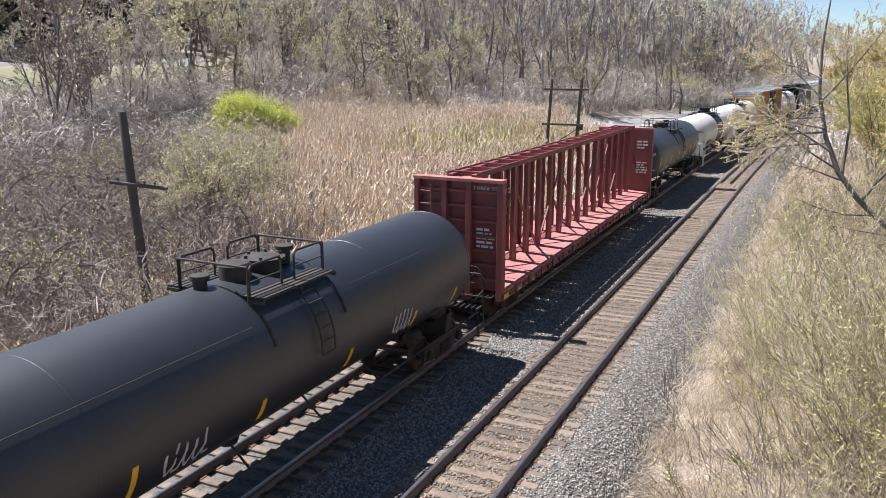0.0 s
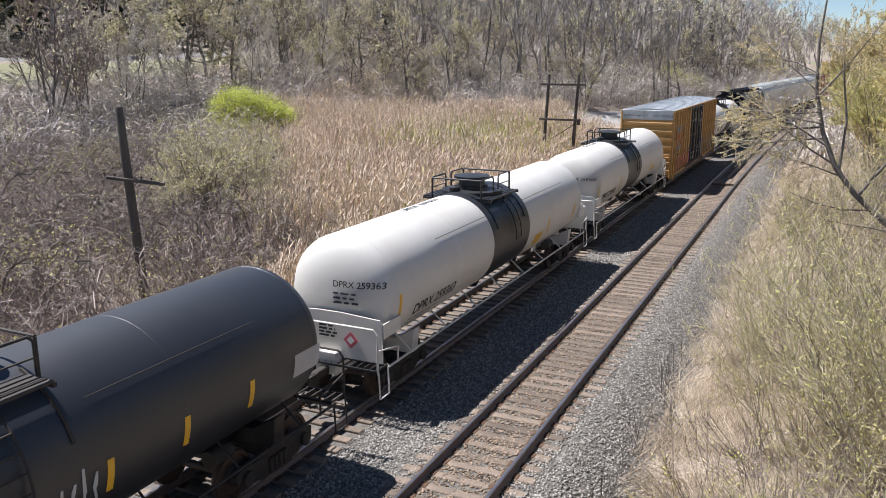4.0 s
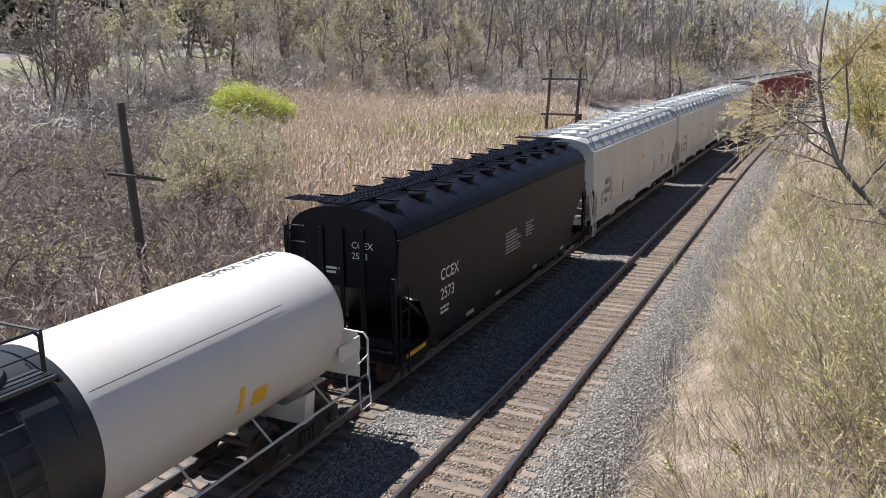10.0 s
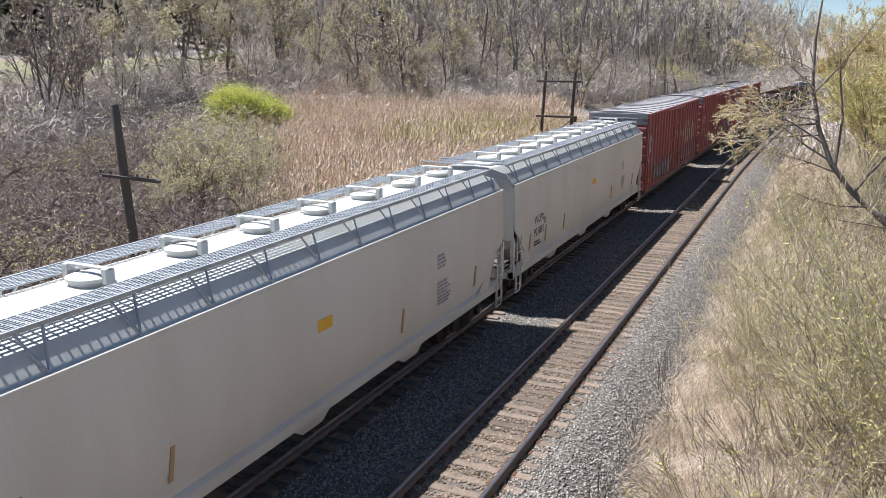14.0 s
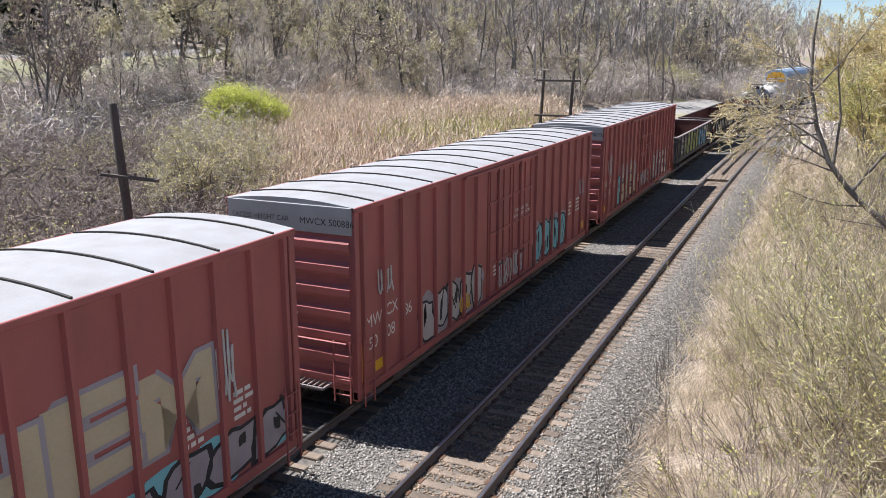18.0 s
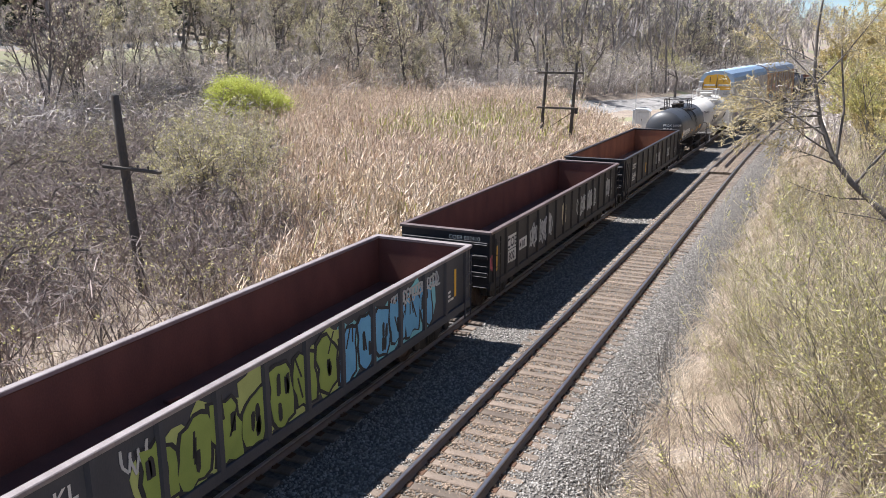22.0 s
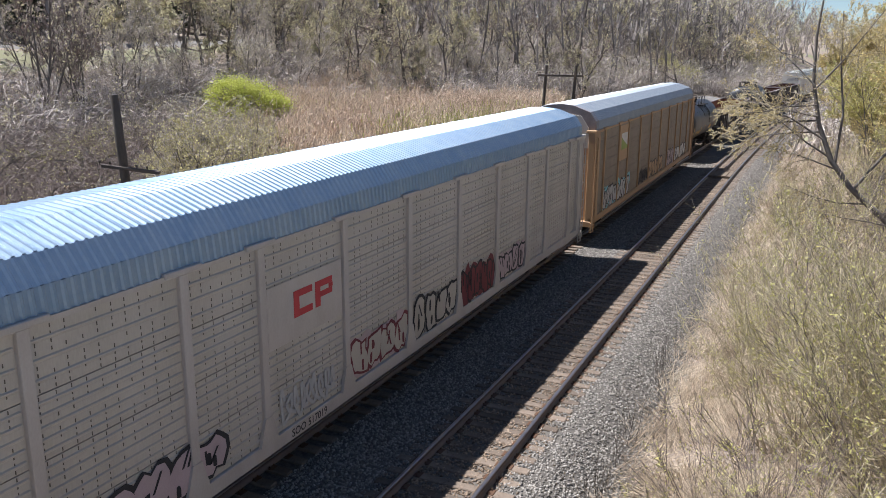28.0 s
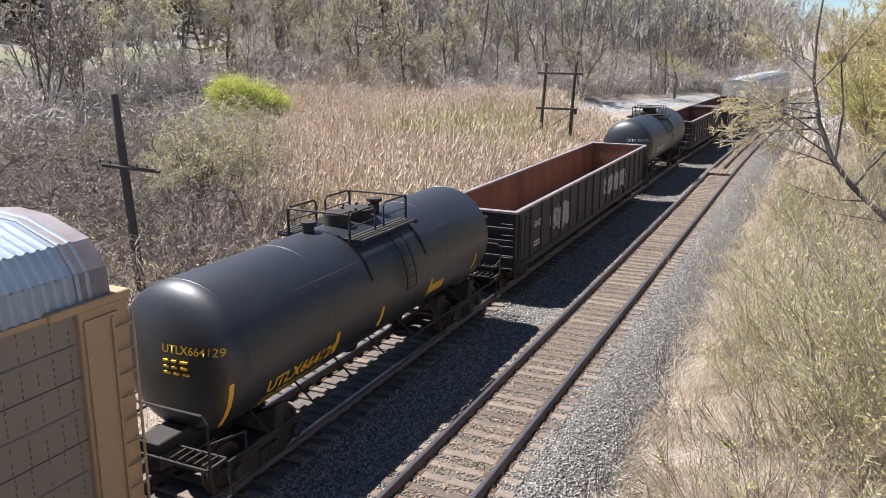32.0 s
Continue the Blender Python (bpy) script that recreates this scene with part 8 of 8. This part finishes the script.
    scatter("far_foliage", haze, far[::2] + far[701::4], M_OLIVE, "first olive leaves through the woods", "leaves")
    # tall straight poles of young forest on the hill's shoulder
    tallkind = []
    for k in range(5):
        r2 = np.random.default_rng(160 + k)
        out = [[] for _ in range(3)]
        branch(r2, (0, 0, -0.2), (r2.normal(0, 0.05), r2.normal(0, 0.05), 1), 17, 0.13, 0, out, -0.05, 0.09, (8, 11), 0.24, (25, 55))
        tallkind.append(strips([(a, b, max(x, 0.04), max(y, 0.026)) for lv in out for a, b, x, y in lv], r2))
    stand = []
    while len(stand) < 230:
        y = rng.uniform(112, 250)
        stand.append((bend(y)[0] - foot(y) - 6 - rng.random() * 46, y, rng.uniform(0.8, 1.25), rng.uniform(0, 6.3), rng.uniform(-.12, .12)))
    scatter("forest_poles", tallkind, stand, M_TRUNK, "tall straight grey trunks of bare young forest", "woods")
    # the willow scrub by the pole
    sc = [tree_meshes(90 + k, 5.6, 0.05, M_BUDDULL, 3000, 0.046, M_THICKET, (5, 7), 9, 0.0, 4, 0.010, 0.3, (22, 60), True) for k in range(3)]
    for k, (x, y, s) in enumerate(((-24.2, 33.0, 1.0), (-22.3, 34.5, 0.85), (-27.0, 36.5, 1.0), (-29.0, 40, 0.9), (-25.5, 35, 0.95), (-23, 30, 0.6), (-20.5, 32, 0.6), (-29, 36, 0.7), (-31.5, 43, 0.75), (-26.5, 41.5, 0.95), (-30.5, 46, 0.85), (-22.5, 37.5, 0.75))):
        plant_tree("willow_scrub", sc[k % 3], x, y, s * 1.12, 70 * k, "many-stemmed willow scrub in first olive leaf", "willow scrub")
    for k, (x, y, s) in enumerate(((-24, 82, 0.5), (-27, 86, 0.55), (-22, 88, 0.45), (-30, 90, 0.5), (-22, 160, 1.0), (-19.5, 166, 0.9), (-25, 168, 1.0), (-52, 100, 0.5))):
        plant_tree("willow_scrub", sc[k % 3][:2] + (GREENISH[k % 3],), x, y, s, 50 * k, "low willow scrub in pale yellow-green leaf", "willow scrub")


GREENISH = []
for k in range(3):
    r0 = np.random.default_rng(95 + k)
    c = r0.normal(0, 1, (6000, 3)) * np.array([1.3, 1.3, 1.1]) + np.array([0, 0, 2.9])
    c = c[c[:, 2] > 0.2]
    u = r0.normal(0, 1, c.shape)
    w = np.cross(u, r0.normal(0, 1, c.shape))
    GREENISH.append(quick_mesh("foliage", *cards(c, u / np.linalg.norm(u, axis=1)[:, None] * 0.07, w / np.linalg.norm(w, axis=1)[:, None] * 0.045), M_BUD))
trees()


def lime_bush():
    for x, y, s, n in ((-48.9, 70.0, 1.18, 36000), (-54.5, 103.0, 0.42, 7000)):
        rng = np.random.default_rng(300 + n)
        out, segs, _ = shrub(300 + n, 4.4, 26, 4, (3, 5), 0.016, 0.0, 0.75)
        # lobes of leaf over a broad dome, lower towards one end
        k = 150
        th, up = rng.random(k) * 2 * np.pi, rng.random(k) ** 0.6
        rad = np.sqrt(1 - (up * 0.85) ** 2)
        lobe = np.stack([4.1 * rad * np.cos(th), 2.6 * rad * np.sin(th), 0.5 + 3.7 * up], 1)
        lobe[:, 2] -= np.clip(lobe[:, 0], -1, 9) * 0.42
        i = rng.integers(0, k, n)
        c = lobe[i] + rng.normal(0, 0.33, (n, 3)) * rng.uniform(0.6, 1.6, k)[i][:, None]
        c = c[c[:, 2] > 0.25]
        u = rng.normal(0, 1, c.shape)
        w = np.cross(u, rng.normal(0, 1, c.shape))
        cloud = cards(c, u / np.linalg.norm(u, axis=1)[:, None] * 0.052, w / np.linalg.norm(w, axis=1)[:, None] * 0.036)
        t = thing("lime_bush", "rounded bush in bright lime-green spring leaf", "bush", "lime-green bushes")
        t.matrix_basis = pose(x, y, height(x, y), 0, 0, 28) @ Matrix.Diagonal((s, s, s, 1))
        share("branchwork", quick_mesh("branchwork", *pieces(segs, 3), M_TWIG), t)
        tagged(share("foliage", quick_mesh("foliage", *cloud, M_LIME), t), kind="stuff")


lime_bush()


def right_bank():
    """Trees and bushes in first leaf, and the dry grass, on the bank by the bridge."""
    kinds, tall = [], []
    for k in range(5):
        rng = np.random.default_rng(400 + k)
        out = [[] for _ in range(3)]
        for _ in range(13):
            d = rng.normal(0, 0.38, 2) + np.array([-0.42, -0.05])
            branch(rng, (*rng.normal(0, 0.3, 2), -0.1), (d[0], d[1], 1), 4.0 * rng.uniform(0.55, 1.15), 0.017, 0, out, 0.03, 0.12, (5, 9), 0.42, (15, 50))
        segs = [(a, b, max(x, 0.0055), max(y, 0.0035)) for lv in out for a, b, x, y in lv]
        kinds.append((quick_mesh("branchwork", *pieces(segs, 3), M_TWIGPALE if k % 3 else M_TWIG), quick_mesh("foliage", *buds(rng, out[-1] + out[-2], 1900, 0.017, 2.0), M_BUD)))
    for k in range(4):
        tall.append(tree_meshes(450 + k, 9.0, 0.06, M_BUDGOLD if k != 1 else M_BUD, 12500, 0.036, M_TWIGPALE, (6, 8), 3, 0.0, 4, 0.008, 0.25, (22, 60), True))
    r = random.Random(3)
    for k in range(80):
        y = 7.0 + 40 * r.random() ** 1.2
        x = r.triangular(4.6 - 0.02 * y, 9.6 + 0.12 * y, 8.6 + 0.1 * y) if k < 66 else r.uniform(3.7, 5.6) + (0.6 if y < 13 else 0)
        t = thing("willow_bush", "thin-stemmed willow bush in first yellow-green leaf", "bush", "bushes of the bank")
        s = r.uniform(0.6, 1.1) * (0.33 if x < 4.6 else 0.5 if x < 5.2 else 0.85 if x < 6.2 else 1.0)
        t.matrix_basis = pose(x, y, height(x, y), 0, 0, r.uniform(-50, 50)) @ Matrix.Diagonal((s, s, s, 1))
        for nm, me in zip(("branchwork", "foliage"), kinds[k % 5]):
            tagged(share(nm, me, t), kind="stuff")
    for k in range(62):
        y = 27 + 88 * r.random()
        x = bend(y)[0] + r.uniform(7.2 - 0.015 * y, 10 + 0.13 * y)
        plant_tree("willow_tree", tall[k % 4], x, y, r.uniform(0.7, 1.1), r.uniform(0, 360), "slim willow tree in first yellow-green leaf", "trees of the bank")
    # the leaning tree whose boughs reach over the near track
    rng = np.random.default_rng(77)
    out = [[] for _ in range(4)]
    stem = [((8.95, 24, 1.5), 0.10), ((8.2, 24, 2.6), 0.092), ((7.4, 24, 3.5), 0.084), ((6.55, 24, 4.25), 0.076), ((6.0, 24, 4.95), 0.068),
            ((5.6, 24.05, 5.9), 0.058), ((5.35, 24.1, 7.0), 0.046), ((5.3, 24.1, 8.2), 0.034), ((5.4, 24.1, 9.6), 0.016)]
    for (p, r0), (q, r1) in zip(stem, stem[1:]):
        out[0].append((np.array(p), np.array(q), r0, r1))
    # boughs: over the track, towards the bridge, and upright ones from the bent stem
    for p, d, L, w in (((5.75, 24, 5.5), (-1, -0.05, 0.30), 3.1, 0.034), ((5.55, 24, 6.1), (-1, 0.2, 0.05), 2.7, 0.03), ((6.0, 24, 5.0), (-0.95, -0.2, 0.42), 2.6, 0.03), ((5.4, 24, 6.9), (-0.8, 0.1, 0.7), 2.4, 0.026),
                       ((5.7, 24.1, 5.7), (-1, 0.5, 0.0), 2.9, 0.03), ((5.5, 23.9, 6.4), (-1, -0.4, 0.15), 2.5, 0.028), ((6.2, 24, 4.7), (-1, 0.1, 0.12), 2.6, 0.026), ((5.35, 24, 7.4), (-0.9, 0.3, 0.35), 2.2, 0.022),
                       ((5.6, 24, 6.0), (-1, 0.05, 0.08), 3.0, 0.03), ((7.4, 24, 3.5), (0.25, 0.1, 1), 4.6, 0.05), ((6.6, 24, 4.2), (0.35, -0.1, 1), 4.4, 0.05), ((8.2, 24, 2.6), (0.1, 0.1, 1), 4.8, 0.05),
                       ((6.1, 24, 4.85), (0.28, 0.1, 1), 4.0, 0.042), ((5.4, 24, 6.8), (0.5, 0, 1), 2.8, 0.03), ((7.0, 24, 3.85), (-0.7, 0.1, -0.05), 2.4, 0.026), ((7.6, 24, 3.3), (-0.8, -0.2, 0.1), 2.2, 0.024)):
        branch(rng, p, d, L * (0.88 if d[0] < -0.5 else 1), w, 1, out, 0.13, 0.25, (9, 12), 0.46, (25, 65))
    t = thing("leaning_tree", "slender leaning tree with bare boughs and small new leaves", "tree", "trees of the bank")
    share("trunk", quick_mesh("trunk", *merge(pieces(out[0], 8), pieces(out[1], 5)), M_BARK, True), t)
    fine = [(a, b, max(x, 0.007), max(y, 0.0045)) for lv in out[2:] for a, b, x, y in lv]
    share("crown", quick_mesh("crown", *pieces(fine, 3), M_TWIGPALE), t)
    tagged(share("foliage", quick_mesh("foliage", *buds(rng, out[-1] + out[-2], 8000, 0.019, 1.7), M_BUDGOLD), t), kind="stuff")
    # dark dead weed stalks at the ballast's edge
    for k in range(26):
        y = r.choice((13.5, 14.2, 16.5, 20.5, 22)) + r.gauss(0, 0.5)
        x = 2.45 + 0.25 * r.random()
        w = thing("dead_weed", "dark dry weed stalk at the edge of the ballast", "weed", "dead weeds")
        w.matrix_basis = pose(x, y, height(x, y) + 0.05, r.gauss(0, 5), r.gauss(0, 5), r.uniform(0, 360))
        s = Shape().tube((0, 0, 0), (0.02, 0, 0.95), 0.008, 4, 0.004)
        for j in range(4):
            z = 0.35 + 0.14 * j
            s.tube((0.01, 0, z), (r.uniform(-.1, .1), r.uniform(-.1, .1), z + 0.13), 0.005, 3, 0.003)
        part("stalk", s, M_POLE, w, smooth=0)
    rng = np.random.default_rng(9)
    n = 105000
    y = 6 + rng.random(n) ** 1.7 * 70
    d = 2.3 + rng.random(n) * (5.5 + 0.05 * y)
    x = d + np.array([bend(b)[0] for b in y])
    tuft = np.array([noise.noise((a * 0.9, b * 0.9, 2)) for a, b in zip(x, y)])
    keep = rng.random(n) < np.clip((d - 2.1) / 1.5, 0.03, 1) * (0.9 + 0.6 * tuft)
    x, y, tuft = x[keep], y[keep], tuft[keep]
    n = len(x)
    z = np.array([height(a, b) for a, b in zip(x, y)])
    base = np.stack([x, y, z - 0.02], 1)
    h = rng.uniform(0.15, 0.55, n) * (1 + 0.9 * tuft)
    a = np.array([noise.noise((p * 0.5, q * 0.5, 9)) for p, q in zip(x, y)]) * 6
    lean = rng.normal(0, 0.6, (n, 2)) + np.stack([np.cos(a), np.sin(a)], 1) * 0.7
    top = base + np.stack([lean[:, 0] * h, lean[:, 1] * h, h * 0.8], 1)
    ob = new("dry_grass", quick_mesh("dry_grass", *tubes(base, top, np.full(n, 0.0085), np.full(n, 0.002), 3), M_STRAW))
    tagged(ob, "matted dry straw-coloured grass on the bank", "grass", kind="stuff")


right_bank()


# ---- ties and stones, the many pieces of the track ----
def ties():
    rng = random.Random(77)
    kinds = []
    for k in range(6):
        s = Shape().box(-1.28 + rng.uniform(-.03, .03), 1.28 + rng.uniform(-.03, .03), -0.112, 0.112, -0.36, -0.172, 0.018)
        s.v = [(x, y + 0.012 * noise.noise((x * 3, k, 0)), z + 0.007 * noise.noise((x * 4, k, 5))) for x, y, z in s.v]
        kinds.append(s.mesh("tie", M_TIE, 0))
    plate = Shape()
    for o in (-0.7525, 0.7525):
        plate.box(o - 0.18, o + 0.18, -0.095, 0.095, -0.175, -0.158, 0.004)
        for dx in (-0.1, 0.1):
            for dy in (-0.06, 0.06):
                plate.box(o + dx - 0.012, o + dx + 0.012, dy - 0.012, dy + 0.012, -0.16, -0.13)
    plate_mesh = plate.mesh("tie_plates", M_PLATE, 0)
    joined = Shape()
    for c, lo, hi in ((0.0, 5.0, 100.0), (FAR, 5.0, 60.0)):
        t = tagged(new("sleepers"), "weathered wooden ties under the rails", "ties", kind="structure")
        y = -30.0
        while y < 330:
            x, yy, _ = on_line(y, c)
            turn = -math.degrees(bend(y)[1]) + rng.uniform(-.7, .7)
            dz = rng.uniform(-0.014, 0.004)
            m = pose(x + rng.uniform(-.03, .03), yy + rng.uniform(-.02, .02), dz, 0, rng.uniform(-.25, .25), turn)
            if lo < y < hi:
                ob = share("tie", kinds[rng.randrange(6)], t, m)
                if y < 45:
                    share("tie_plate", plate_mesh, ob)
            else:
                s = Shape().box(-1.28, 1.28, -0.112, 0.112, -0.30, -0.172).moved(m)
                joined.add(s.v, s.f)
            y += 0.501
    ob = part("ties", joined, M_TIEFAR, BED, smooth=0)
    tagged(ob, kind="stuff")


ties()


def stones():
    """Loose ballast: lumpy little blocks over the bed, thick near by."""
    rng = np.random.default_rng(21)
    base = np.array([[1, 0, 0], [-1, 0, 0], [0, 1, 0], [0, -1, 0], [0, 0, 1], [0, 0, -1]], float)
    tri = np.array([[0, 2, 4], [2, 1, 4], [1, 3, 4], [3, 0, 4], [2, 0, 5], [1, 2, 5], [3, 1, 5], [0, 3, 5]])
    n = 120000
    y = 6 + rng.random(n) ** 1.9 * 60
    d = -2.9 + rng.random(n) * 6.4
    prof_x = [-7.3, -6.2, -5.5, -2.8, -2.1, -1.3, 1.3, 1.75, 2.75, 3.2]
    prof_z = [-0.98, -0.26, -0.235, -0.24, -0.26, -0.205, -0.205, -0.25, -0.72, -0.72]
    z = np.interp(d, prof_x, prof_z)
    x = d + np.array([bend(b)[0] for b in y])
    s = rng.uniform(0.017, 0.040, n)
    # random squash and turn for each
    q = rng.normal(0, 1, (n, 4))
    q /= np.linalg.norm(q, axis=1)[:, None]
    w, a, b, c = q.T
    R = np.stack([1 - 2 * (b * b + c * c), 2 * (a * b - c * w), 2 * (a * c + b * w), 2 * (a * b + c * w), 1 - 2 * (a * a + c * c), 2 * (b * c - a * w),
                  2 * (a * c - b * w), 2 * (b * c + a * w), 1 - 2 * (a * a + b * b)], 1).reshape(n, 3, 3)
    jit = base[None] * rng.uniform(0.6, 1.25, (n, 6, 1)) + rng.normal(0, 0.12, (n, 6, 3))
    v = np.einsum("nij,nkj->nki", R, jit) * s[:, None, None] + np.stack([x, y, z + s * 0.25], 1)[:, None]
    f = (np.arange(n) * 6)[:, None, None] + tri[None]
    between = np.abs(d) < 1.0 + rng.normal(0, 0.15, n)
    for pick, mat, label in ((~between, M_STONE, "loose grey crushed stones"), (between, M_STONEBROWN, "dust-brown stones between the ties")):
        c = int(pick.sum())
        ob = new("ballast_stones", quick_mesh("ballast_stones", v[pick].reshape(-1, 3), f[:c].reshape(-1, 3), mat))
        ob.parent = BED
        tagged(ob, label, kind="stuff")


stones()


SPEEDS = ((0, 11.98), (9, 12.02), (13, 12.32), (20, 12.6), (24, 12.75), (28.5, 12.72), (32, 13.0))


def run(t):
    """How far the train has come at t seconds: its speed rises a little on the way."""
    way = 0.0
    for (a, u), (b, v) in zip(SPEEDS, SPEEDS[1:]):
        if t > a:
            e = min(t, b)
            way += (u + u + (v - u) * (e - a) / (b - a)) / 2 * (e - a)
    return way


def motions():
    for car, middle in CARS:
        rows = []
        for k in range(33):
            y = middle - run(k)
            b, a = bend(y)
            x = b + FAR * math.cos(a)
            rows.append((k, pose(x, y - FAR * math.sin(a), 0, 0, 0, -math.degrees(a))))
        walk(car, rows)


motions()
